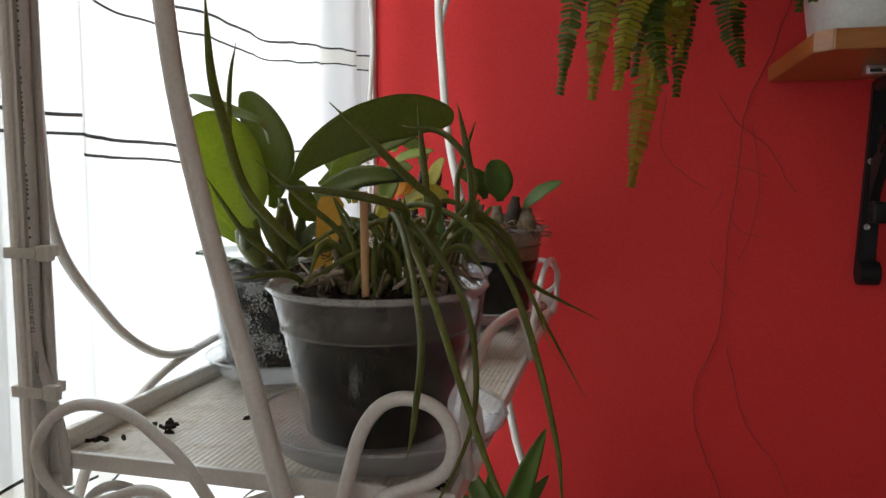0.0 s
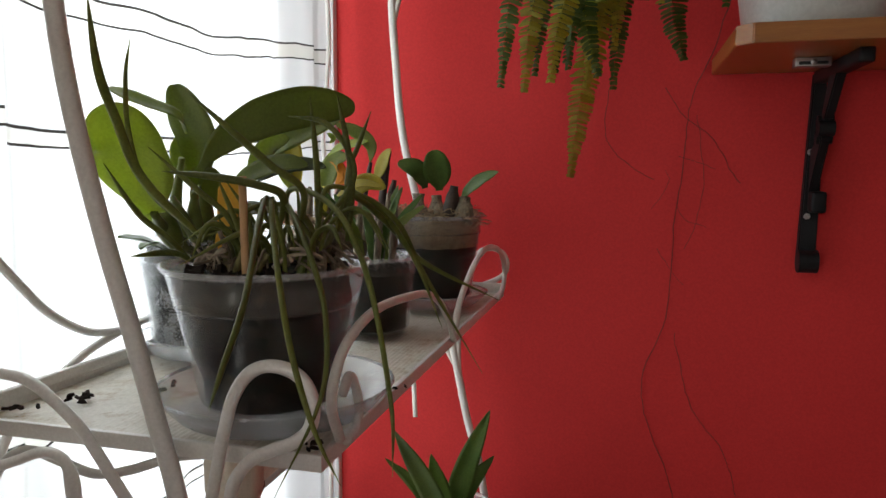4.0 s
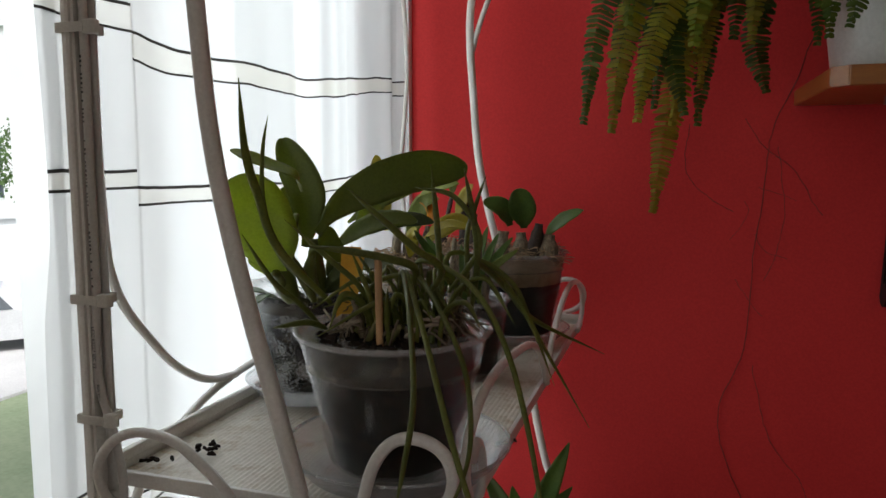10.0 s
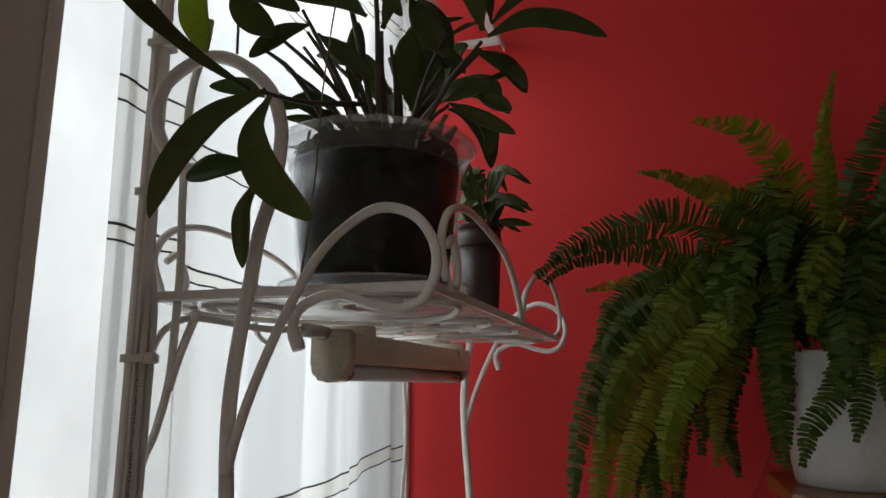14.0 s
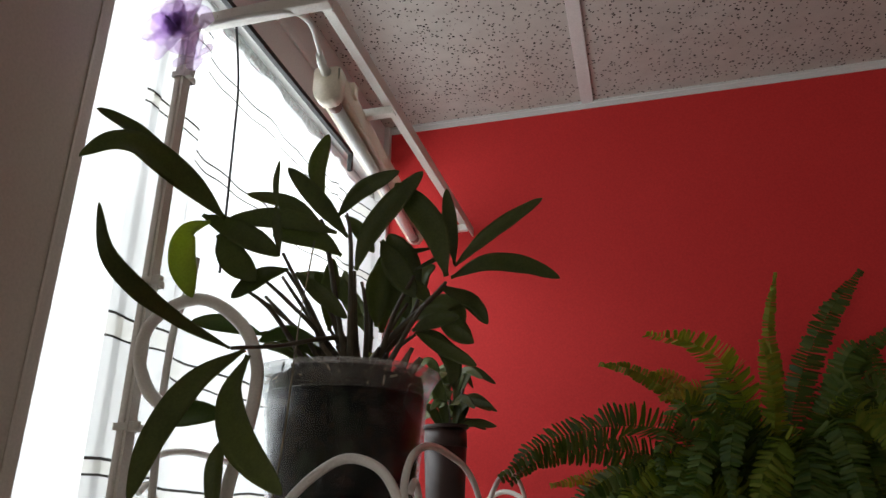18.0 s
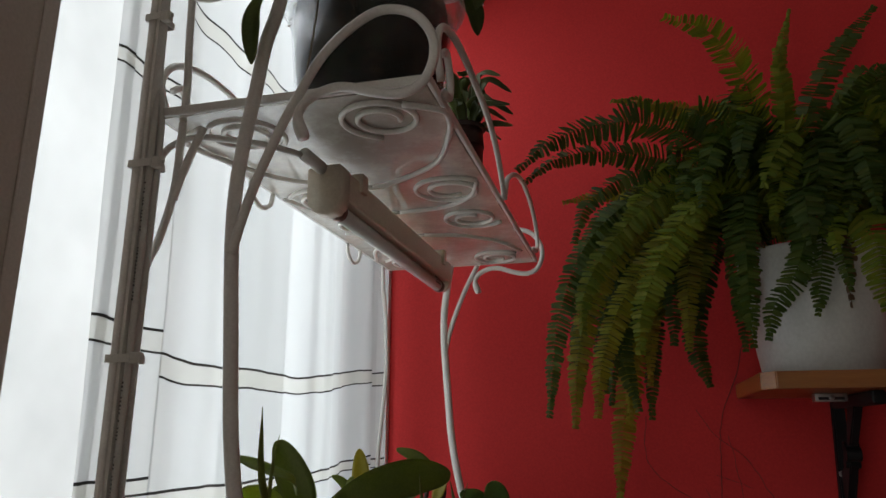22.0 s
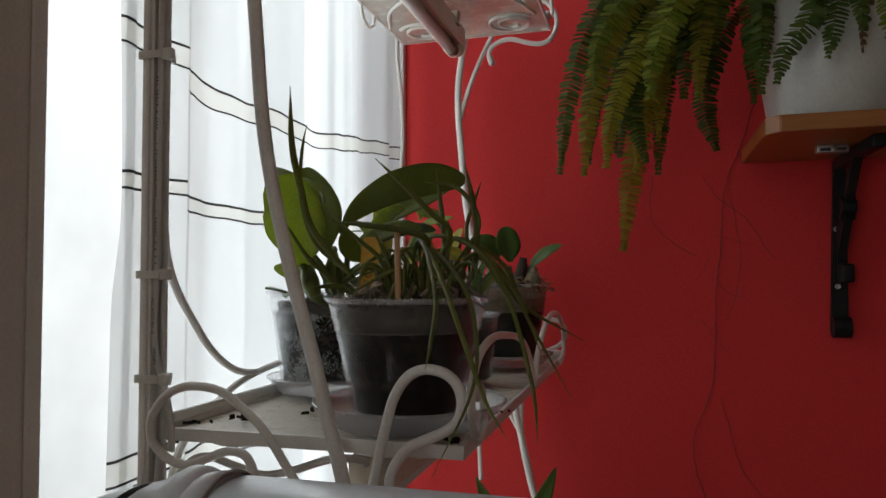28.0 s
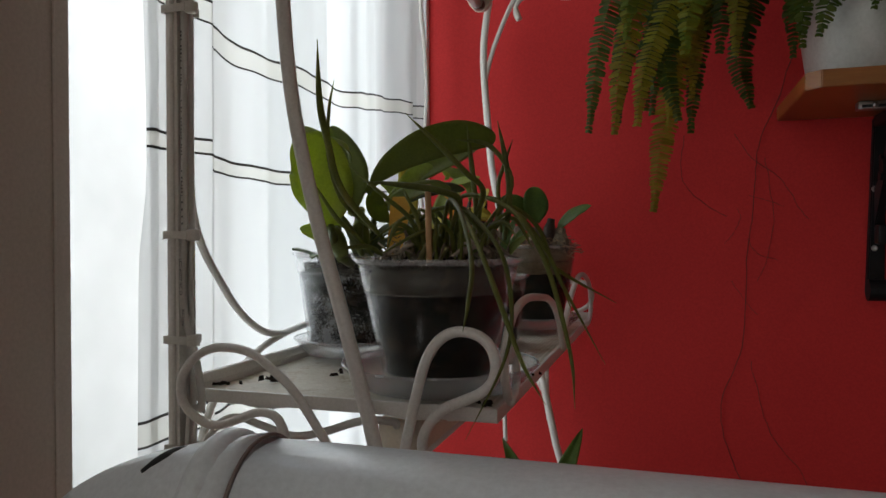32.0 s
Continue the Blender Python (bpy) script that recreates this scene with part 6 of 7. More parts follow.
# The dark-leaved orchid on the upper shelf.
dark = potted("potted_orchid", (-0.196, 0.492, UP + 0.010), 0.096, 0.073, 0.139, "large dark-leaved cane orchid in a clear pot of bark", fill=0.955, top=BARK, rim=0.17, neck=0.0845)
TOPBASE = Vector((-0.185, 0.482, 1.950))


def cane(pts, r=0.0035):
    part("cane", tube([*reversed(pts)] if pts[0][2] > pts[-1][2] else pts, r * 1.35, steps=6, sides=8, wobble=0.15, taper=lambda u: 1.15 - 0.6 * u), STEM, dark)


def dark_leaf(pts, w, face=(0.1, -1.0, 0.4), mat=None, **kw):
    part("leaf", blade(pts, w, face, fold=0.30, thick=0.0014, blunt=0.58, wide_at=0.54, base=0.18, **kw), mat or LEAF_DARK, dark)


dark_leaf([(-0.278, 0.36, 2.101), (-0.293, 0.32, 2.121), (-0.306, 0.27, 2.131), (-0.315, 0.24, 2.125), (-0.328, 0.22, 2.104)], 0.0292, (0.35, -1.0, 0.05))
dark_leaf([(-0.324, 0.32, 2.163), (-0.342, 0.29, 2.171), (-0.36, 0.26, 2.179)], 0.0166, (0.15, -1.0, 0.3))
dark_leaf([(-0.311, 0.37, 2.113), (-0.273, 0.38, 2.093), (-0.231, 0.39, 2.069)], 0.0262, (0.55, -0.9, 0.0))
dark_leaf([(-0.19, 0.43, 2.105), (-0.241, 0.41, 2.118), (-0.295, 0.39, 2.115)], 0.0218, (0.3, -1.0, -0.3))
dark_leaf([(-0.188, 0.44, 2.083), (-0.212, 0.43, 2.099), (-0.259, 0.42, 2.106)], 0.0239, (0.05, -1.0, 0.15))
dark_leaf([(-0.294, 0.36, 2.1), (-0.318, 0.36, 2.09), (-0.315, 0.355, 2.058), (-0.296, 0.35, 2.019)], 0.0264, (0.35, -1.0, 0.05), LEAF_LIT)
dark_leaf([(-0.297, 0.38, 2.094), (-0.274, 0.38, 2.063), (-0.249, 0.38, 2.041)], 0.0286, (0.15, -1.0, 0.3))
dark_leaf([(-0.221, 0.39, 2.054), (-0.251, 0.39, 2.048), (-0.274, 0.38, 2.026)], 0.0179, (0.55, -0.9, 0.0))
dark_leaf([(-0.215, 0.36, 2.059), (-0.217, 0.355, 2.082), (-0.218, 0.35, 2.105)], 0.0091, (0.3, -1.0, -0.3))
dark_leaf([(-0.216, 0.35, 2.101), (-0.217, 0.345, 2.124), (-0.213, 0.34, 2.146)], 0.0067, (0.05, -1.0, 0.15))
dark_leaf([(-0.204, 0.43, 2.111), (-0.239, 0.42, 2.138), (-0.288, 0.41, 2.152)], 0.0167, (0.35, -1.0, 0.05))
dark_leaf([(-0.182, 0.44, 2.103), (-0.216, 0.44, 2.145), (-0.259, 0.44, 2.195)], 0.0219, (0.15, -1.0, 0.3))
dark_leaf([(-0.218, 0.45, 2.154), (-0.229, 0.45, 2.193), (-0.217, 0.45, 2.237)], 0.0206, (0.55, -0.9, 0.0))
dark_leaf([(-0.209, 0.47, 2.142), (-0.182, 0.47, 2.171), (-0.138, 0.47, 2.19)], 0.0197, (0.3, -1.0, -0.3))
dark_leaf([(-0.167, 0.43, 2.062), (-0.149, 0.43, 2.105), (-0.098, 0.43, 2.164)], 0.0279, (0.05, -1.0, 0.15))
dark_leaf([(-0.227, 0.42, 2.06), (-0.199, 0.42, 2.036), (-0.174, 0.43, 2.012)], 0.0176, (0.35, -1.0, 0.05))
dark_leaf([(-0.22, 0.302, 1.956), (-0.241, 0.26, 1.969), (-0.249, 0.22, 1.982), (-0.254, 0.19, 2.001), (-0.252, 0.17, 2.031)], 0.015, (0.15, -1.0, 0.3))
dark_leaf([(-0.248, 0.4, 1.993), (-0.284, 0.395, 2.004), (-0.321, 0.39, 2.009)], 0.018, (0.55, -0.9, 0.0), LEAF_SMALL)
dark_leaf([(-0.209, 0.44, 1.996), (-0.238, 0.43, 2.002), (-0.263, 0.42, 1.992)], 0.0149, (0.3, -1.0, -0.3), LEAF_SMALL)
dark_leaf([(-0.075, 0.44, 2.051), (-0.089, 0.44, 2.103), (-0.131, 0.44, 2.16)], 0.0293, (0.05, -1.0, 0.15))
dark_leaf([(-0.072, 0.46, 2.07), (-0.077, 0.46, 2.114), (-0.081, 0.46, 2.156)], 0.0158, (0.35, -1.0, 0.05))
dark_leaf([(-0.073, 0.465, 2.07), (-0.036, 0.467, 2.102), (0.019, 0.472, 2.139)], 0.0183, (0.15, -1.0, 0.3))
dark_leaf([(-0.077, 0.465, 2.058), (-0.042, 0.47, 2.072), (-0.005, 0.49, 2.073), (0.029, 0.506, 2.062)], 0.0208, (0.55, -0.9, 0.0))
dark_leaf([(-0.092, 0.48, 2.053), (-0.065, 0.5, 2.042), (-0.051, 0.52, 2.022)], 0.0177, (0.3, -1.0, -0.3))
dark_leaf([(-0.129, 0.5, 2.014), (-0.104, 0.5, 2.023), (-0.076, 0.5, 2.026)], 0.0195, (0.05, -1.0, 0.15))
dark_leaf([(-0.099, 0.5, 2.021), (-0.078, 0.5, 2.007), (-0.062, 0.5, 1.997)], 0.0185, (0.35, -1.0, 0.05))
dark_leaf([(-0.125, 0.5, 2.012), (-0.091, 0.5, 1.991), (-0.059, 0.5, 1.973)], 0.0175, (0.15, -1.0, 0.3))
dark_leaf([(-0.097, 0.5, 1.992), (-0.084, 0.5, 1.975), (-0.086, 0.5, 1.955)], 0.0164, (0.55, -0.9, 0.0))
dark_leaf([(-0.098, 0.52, 2.039), (-0.081, 0.53, 2.048), (-0.066, 0.54, 2.06)], 0.0065, (0.3, -1.0, -0.3))
dark_leaf([(-0.148, 0.45, 2.1), (-0.131, 0.45, 2.068), (-0.11, 0.45, 2.035)], 0.0268, (0.05, -1.0, 0.15))
dark_leaf([(-0.169, 0.5, 2.021), (-0.169, 0.5, 2.057), (-0.168, 0.5, 2.093)], 0.0278, (0.35, -1.0, 0.05))
dark_leaf([(-0.137, 0.51, 2.031), (-0.147, 0.51, 2.049), (-0.161, 0.51, 2.077)], 0.0324, (0.15, -1.0, 0.3))
dark_leaf([(-0.111, 0.51, 2.046), (-0.125, 0.51, 2.061), (-0.134, 0.51, 2.075)], 0.0185, (0.55, -0.9, 0.0))
dark_leaf([(-0.201, 0.45, 2.006), (-0.203, 0.45, 2.044), (-0.202, 0.45, 2.085)], 0.0201, (0.3, -1.0, -0.3))
dark_leaf([(-0.2, 0.47, 2.143), (-0.181, 0.47, 2.122), (-0.164, 0.47, 2.095)], 0.0166, (0.05, -1.0, 0.15))
dark_leaf([(-0.157, 0.5, 2.106), (-0.138, 0.52, 2.112), (-0.118, 0.53, 2.118)], 0.0067, (0.35, -1.0, 0.05))
dark_leaf([(-0.131, 0.5, 2.08), (-0.109, 0.5, 2.09), (-0.097, 0.52, 2.105)], 0.0065, (0.15, -1.0, 0.3))
dark_leaf([(-0.218, 0.47, 2.06), (-0.225, 0.47, 2.069), (-0.231, 0.47, 2.079)], 0.0119, (0.55, -0.9, 0.0))
dark_leaf([(-0.206, 0.302, 1.954), (-0.225, 0.27, 1.924), (-0.227, 0.235, 1.88), (-0.219, 0.206, 1.836)], 0.0211, (0.3, -1.0, -0.3))
dark_leaf([(-0.202, 0.302, 1.949), (-0.206, 0.29, 1.915), (-0.184, 0.275, 1.877), (-0.144, 0.266, 1.842)], 0.0262, (0.05, -1.0, 0.15))
dark_leaf([(-0.233, 0.33, 1.907), (-0.271, 0.337, 1.91), (-0.304, 0.345, 1.907)], 0.0217, (0.35, -1.0, 0.05), LEAF_SMALL)
dark_leaf([(-0.225, 0.33, 1.895), (-0.241, 0.335, 1.869), (-0.242, 0.34, 1.828)], 0.0158, (0.15, -1.0, 0.3))
# The crowded middle of the plant.
dark_leaf([(-0.178, 0.54, 2.025), (-0.178, 0.54, 2.065), (-0.168, 0.53, 2.123)], 0.0338, (0.2, -1.0, 0.1))
dark_leaf([(-0.132, 0.52, 2.059), (-0.138, 0.51, 2.089), (-0.159, 0.5, 2.128)], 0.0316, (0.1, -1.0, 0.2))
dark_leaf([(-0.171, 0.57, 2.025), (-0.165, 0.58, 2.069), (-0.148, 0.59, 2.106), (-0.13, 0.59, 2.119)], 0.0364, (0.1, -1.0, 0.2))
dark_leaf([(-0.165, 0.55, 2.026), (-0.138, 0.55, 2.045), (-0.105, 0.55, 2.039), (-0.075, 0.55, 2.014)], 0.0256, (0.1, -0.8, 0.5))
dark_leaf([(-0.161, 0.58, 2.047), (-0.137, 0.59, 2.069), (-0.108, 0.59, 2.067), (-0.093, 0.59, 2.044)], 0.025, (0.1, -0.8, 0.5))
dark_leaf([(-0.144, 0.56, 2.031), (-0.121, 0.56, 2.02), (-0.101, 0.56, 1.993), (-0.097, 0.56, 1.961)], 0.0216, (0.2, -0.9, 0.3))
dark_leaf([(-0.094, 0.5, 2.062), (-0.076, 0.5, 2.048), (-0.058, 0.5, 2.035), (-0.047, 0.5, 2.016)], 0.0161, (0.1, -0.8, 0.4))
dark_leaf([(-0.199, 0.53, 2.043), (-0.229, 0.53, 2.079), (-0.259, 0.53, 2.092), (-0.288, 0.53, 2.1)], 0.0237, (0.1, -0.9, 0.3))
dark_leaf([(-0.211, 0.6, 2.034), (-0.232, 0.61, 2.067), (-0.252, 0.61, 2.099), (-0.258, 0.61, 2.13)], 0.0235, (0.1, -1.0, 0.1))
cane([(-0.191, 0.47, 1.973), (-0.225, 0.47, 2.016), (-0.265, 0.46, 2.073)], 0.0024)
cane([(-0.194, 0.5, 1.979), (-0.22, 0.5, 2.037), (-0.258, 0.5, 2.079)], 0.0024)
cane([(-0.189, 0.5, 1.976), (-0.195, 0.5, 2.029), (-0.198, 0.5, 2.087)], 0.0032)
cane([(-0.189, 0.53, 1.981), (-0.188, 0.53, 2.036), (-0.201, 0.53, 2.084)], 0.0026)
cane([(-0.168, 0.49, 1.982), (-0.144, 0.49, 2.01), (-0.089, 0.49, 2.059)], 0.0032)
cane([(-0.197, 0.54, 1.987), (-0.23, 0.54, 2.028), (-0.251, 0.54, 2.077)], 0.0024)
cane([(-0.199, 0.46, 1.971), (-0.239, 0.46, 2.009), (-0.283, 0.46, 2.052)], 0.0024)
cane([(-0.176, 0.52, 1.985), (-0.141, 0.52, 2.027), (-0.126, 0.52, 2.061)], 0.0028)
cane([(-0.168, 0.43, 2.06), (-0.175, 0.45, 2.017), (-0.183, 0.48, 1.955)], 0.0022)
cane([(-0.163, 0.44, 2.05), (-0.165, 0.46, 2.015), (-0.172, 0.48, 1.955)], 0.0022)
cane([(-0.082, 0.465, 2.054), (-0.116, 0.47, 2.02), (-0.158, 0.48, 1.955)], 0.0022)
cane([(-0.234, 0.4, 2.076), (-0.21, 0.43, 2.018), (-0.188, 0.47, 1.955)], 0.0022)
cane([(-0.258, 0.42, 2.031), (-0.221, 0.44, 1.997), (-0.207, 0.47, 1.955)], 0.0022)
cane([(-0.228, 0.42, 2.062), (-0.198, 0.44, 2.026), (-0.188, 0.48, 1.955)], 0.0022)
cane([(-0.131, 0.49, 2.042), (-0.152, 0.49, 2.009), (-0.166, 0.49, 1.955)], 0.0022)
cane([(-0.214, 0.44, 2.127), (-0.206, 0.44, 2.102), (-0.17, 0.43, 1.955)], 0.0022)
cane([(-0.218, 0.302, 1.956), (-0.215, 0.38, 1.976), (-0.2, 0.43, 1.993), (-0.183, 0.46, 1.996), (-0.175, 0.48, 1.955)], 0.0022)
cane([(-0.189, 0.45, 2.135), (-0.178, 0.44, 2.09), (-0.168, 0.43, 1.955)], 0.0022)
cane([(-0.109, 0.44, 2.054), (-0.141, 0.47, 2.02), (-0.168, 0.49, 1.955)], 0.0022)
cane([(-0.268, 0.4, 2.063), (-0.232, 0.42, 2.029), (-0.209, 0.45, 1.999), (-0.199, 0.48, 1.955)], 0.0022)
cane([(-0.239, 0.42, 2.065), (-0.224, 0.44, 2.034), (-0.199, 0.47, 1.955)], 0.0022)
cane([(-0.201, 0.45, 2.009), (-0.196, 0.47, 1.99), (-0.19, 0.48, 1.955)], 0.0022)
cane([(-0.125, 0.5, 2.01), (-0.146, 0.5, 1.994), (-0.163, 0.5, 1.955)], 0.0022)
cane([(-0.268, 0.39, 2.039), (-0.242, 0.41, 2.015), (-0.216, 0.46, 1.955)], 0.0022)
rng = random.Random(9)
for k in range(52):
    a, q = rng.uniform(0, 6.283), rng.uniform(0.004, 0.050)
    foot = TOPBASE + Vector((q * math.cos(a), q * math.sin(a), 0.0))
    h = rng.uniform(0.016, 0.042)
    tip = foot + Vector((math.cos(a) * h * 0.45 + rng.uniform(-0.01, 0.01), math.sin(a) * h * 0.45, h))
    part("old_stem", tube([foot, foot.lerp(tip, 0.5) + Vector((0.003, 0, 0.004)), tip], rng.uniform(0.0022, 0.0046), steps=4, sides=7, wobble=0.3, taper=lambda u: 1.1 - 0.5 * u), (STEM, CANE_DARK, ROOT, STEM)[k % 4], dark)
    if k % 9 == 4:
        dark_leaf([tip, tip + Vector((math.cos(a) * 0.022, math.sin(a) * 0.022, 0.020)), tip + Vector((math.cos(a) * 0.052, math.sin(a) * 0.052, 0.026))], 0.014)
for k in range(22):
    a = rng.uniform(3.3, 6.1)
    foot = Vector((-0.196 + 0.079 * math.cos(a), 0.492 + 0.079 * math.sin(a), 1.948 + rng.uniform(0.0, 0.016)))
    d = Vector((rng.uniform(-0.012, 0.012), rng.uniform(0, 0.006), rng.uniform(-0.004, 0.008)))
    part("root", tube([foot - d, foot + Vector((0, 0.002, 0.003)), foot + d], rng.uniform(0.0006, 0.0013), steps=4, sides=6, wobble=0.4), PALE_ROOT if k % 2 else ROOT, dark)
part("support_wire", tube([(-0.205, 0.41, 2.09), (-0.210, 0.40, 2.0), (-0.2105, 0.39, 1.90), (-0.211, 0.375, 1.822)], 0.0009, steps=4, sides=5), HUSK, dark, "thin dry string")

behind = potted("potted_orchid", (-0.166, 0.775, UP + 0.001), 0.031, 0.025, 0.130, "small dark-leaved orchid in a reddish-brown pot", fill=0.85, wall=POT_BROWN)
for k in range(24):
    a = k * 2.4
    b = Vector((-0.160 + 0.010 * math.cos(a), 0.775 + 0.010 * math.sin(a), 1.940 + 0.022 * (k % 3)))
    d = Vector((math.cos(a), math.sin(a), 0))
    h = 0.012 + 0.050 * ((k * 7) % 10) / 10
    part("leaf", blade([b, b + d * 0.020 + Vector((0, 0, h)), b + d * 0.056 + Vector((0, 0, h * 0.6))], 0.015, (0.1, -1, 0.6), blunt=0.6), LEAF_DARK, behind)
for k in range(3):
    part("stem", tube([(-0.163 + 0.004 * k, 0.775, 1.925), (-0.160 + 0.006 * k, 0.774, 1.96), (-0.160 + 0.010 * k, 0.773, 2.0)], 0.0022, sides=7), STEM, behind)

# The young plant standing lower down by the wall.
sword = potted("potted_orchid", (-0.135, 0.930, 0.86), 0.060, 0.048, 0.110, "plant with upright sword-shaped leaves below the shelf", top=BARK)
for tip, w in (((-0.085, 0.93, 1.118), 0.034), ((-0.168, 0.76, 1.143), 0.030), ((-0.153, 0.87, 1.071), 0.034), ((-0.082, 0.95, 1.045), 0.026), ((-0.225, 0.89, 1.050), 0.020), ((-0.21, 0.87, 1.055), 0.022), ((-0.10, 0.90, 1.00), 0.03), ((-0.18, 0.90, 1.02), 0.03)):
    t2 = Vector(tip)
    b = Vector((-0.140, 0.915, 0.95))
    part("leaf", blade([b, b.lerp(t2, 0.5) + Vector((0.0, -0.006, 0.012)), t2], w, (0.1, -1, 0.2), blunt=0.75, wide_at=0.35, base=0.7, fold=0.3), LEAF_SMALL, sword)
tier = part("shelf_tier", box((BACK, NEAR, 0.848), (-0.05, FAR, 0.859), 0.002), SHELF, stand, "grimy white lower tier")

# ---- the fern ----
FERN = Vector((0.305, 0.985, 1.775))
fern = holder("potted_fern", (0.303, 0.982, 1.610), "large sword fern with drooping fronds in a white pot", "fern")
part("pot", lathe((0.303, 0.982, 1.610), [(0.060, 0.0), (0.074, 0.0), (0.078, 0.004), (0.094, 0.120), (0.098, 0.172), (0.0985, 0.176), (0.0955, 0.177), (0.094, 0.168), (0.086, 0.10), (0.072, 0.006), (0.060, 0.005)], sides=56), GLAZE, fern, "white glazed pot with dirt marks")
part("soil", lathe((0.303, 0.982, 1.610), [(0.002, 0.150), (0.05, 0.158), (0.091, 0.155), (0.092, 0.14), (0.002, 0.13)], sides=40), BARK, fern)


def frond(pts, width, mat, pairs=0, droop=0.14, face=None, gone=0.0, start=0.12, seed=0):
    """A fern frond: a wiry midrib with two rows of leaflets."""
    rng = random.Random(seed)
    bm = bmesh.new()
    line = smooth_line(pts, 12)
    n = len(line)
    tube(line, 0.0011, bm, sides=5, steps=1, taper=lambda u: 1 - 0.7 * u)
    lens = [0.0]
    for a, b in zip(line, line[1:]):
        lens.append(lens[-1] + (b - a).length)
    pairs = pairs or max(14, int(lens[-1] / (0.0062 if mat is LEAF_FERN_OLD else 0.0066)))
    for k in range(pairs):
        u = start + (1 - start) * (k + 0.5) / pairs
        want = u * lens[-1]
        i = max(j for j in range(n) if lens[j] <= want)
        i = min(i, n - 2)
        p = line[i].lerp(line[i + 1], (want - lens[i]) / max(1e-6, lens[i + 1] - lens[i]))
        tan = (line[i + 1] - line[i]).normalized()
        up = Vector(face) if face else Vector((-0.25, -0.95, 0.35))
        if not face and abs(tan.dot(up)) > 0.55:
            up = up.lerp(Vector((0.24, -0.33, -0.91)), min(1.0, (abs(tan.dot(up)) - 0.55) * 4))
        side = tan.cross(up)
        side = side.normalized() if side.length > 1e-3 else tan.orthogonal().normalized()
        nor = side.cross(tan).normalized()
        v = (u - start) / (1 - start)
        w = (1.28 if width < 0.022 else 1.14) * width * (0.34 + 0.66 * min(1, v * 3.2)) * max(0.24, (1 - v ** 7) * (1 - 0.22 * v))
        for s in (-1, 1):
            if rng.random() < gone:
                continue
            d = (side * s + tan * rng.uniform(0.08, 0.24) - nor * droop * rng.uniform(0.2, 2.4)).normalized()
            L = w * rng.uniform(0.86, 1.08)
            c = tan * (lens[-1] / pairs * rng.uniform(0.39, 0.47))
            twist = nor * rng.uniform(-0.7, 1.1) * c.length
            bend = tan * L * rng.uniform(0.0, 0.14) - nor * droop * L * rng.uniform(0.2, 1.4)
            rows = []
            for v2, ww in ((0.0, 0.70), (0.16, 1.0), (0.45, 0.98), (0.72, 0.92), (0.90, 0.74), (1.0, 0.36)):
                q = p + d * (L * v2) + bend * v2 * v2
                ww *= rng.uniform(0.84, 1.08)
                rows.append([bm.verts.new(q - (c + twist) * ww), bm.verts.new(q + nor * 0.0008), bm.verts.new(q + (c + twist) * ww)])
            for a, b in zip(rows, rows[1:]):
                bm.faces.new((a[0], a[1], b[1], b[0]))
                bm.faces.new((a[1], a[2], b[2], b[1]))
    part("frond", bm, mat, fern)


def arc(tip, lift=0.12, base=None, out=0.45):
    """A frond's line: up out of the pot, over, and down to its tip."""
    b = Vector(base) if base else FERN
    t = Vector(tip)
    flat = Vector((t.x - b.x, t.y - b.y, 0))
    top = max(b.z, t.z) + lift
    return [b, Vector((b.x, b.y, b.z)) + flat * out * 0.45 + Vector((0, 0, (top - b.z) * 0.75)), Vector((b.x, b.y, top)) + flat * (out + 0.2), t + Vector((-flat.x * 0.06, -flat.y * 0.06, (top - t.z) * 0.45)), t]


frond([(0.251, 0.970, 1.817), (0.212, 0.920, 1.890), (0.143, 0.860, 1.941), (0.053, 0.800, 1.946), (-0.036, 0.775, 1.921), (-0.090, 0.770, 1.879)], 0.031, LEAF_FERN, seed=0)
frond([(0.244, 0.970, 1.817), (0.196, 0.920, 1.874), (0.126, 0.880, 1.909), (0.027, 0.840, 1.921), (-0.042, 0.820, 1.908), (-0.085, 0.810, 1.875)], 0.021, LEAF_FERN, seed=1)
frond([(0.229, 0.980, 1.812), (0.183, 0.960, 1.863), (0.103, 0.940, 1.885), (0.029, 0.930, 1.889), (-0.043, 0.920, 1.877)], 0.015, LEAF_FERN_OLD, seed=2)
frond([(0.241, 1.000, 1.826), (0.210, 1.000, 1.956), (0.172, 0.990, 2.022), (0.139, 0.985, 2.051), (0.108, 0.980, 2.043)], 0.013, LEAF_FERN_OLD, seed=3)
frond([(0.248, 0.950, 1.811), (0.205, 0.880, 1.860), (0.148, 0.820, 1.836), (0.094, 0.800, 1.759), (0.062, 0.800, 1.686), (0.056, 0.800, 1.629)], 0.027, LEAF_FERN_PALE, seed=4)
frond([(0.248, 0.950, 1.811), (0.184, 0.880, 1.870), (0.099, 0.840, 1.848), (0.030, 0.830, 1.786), (-0.011, 0.830, 1.718), (-0.016, 0.830, 1.661)], 0.024, LEAF_FERN_PALE, seed=5)
frond([(0.244, 0.970, 1.817), (0.182, 0.930, 1.888), (0.086, 0.900, 1.878), (-0.005, 0.890, 1.805), (-0.054, 0.900, 1.693), (-0.076, 0.925, 1.555)], 0.02, LEAF_FERN, seed=6)
frond([(0.242, 0.960, 1.814), (0.170, 0.900, 1.861), (0.084, 0.860, 1.831), (0.012, 0.840, 1.743), (-0.022, 0.840, 1.643), (-0.033, 0.844, 1.54)], 0.021, LEAF_FERN_OLD, seed=7)
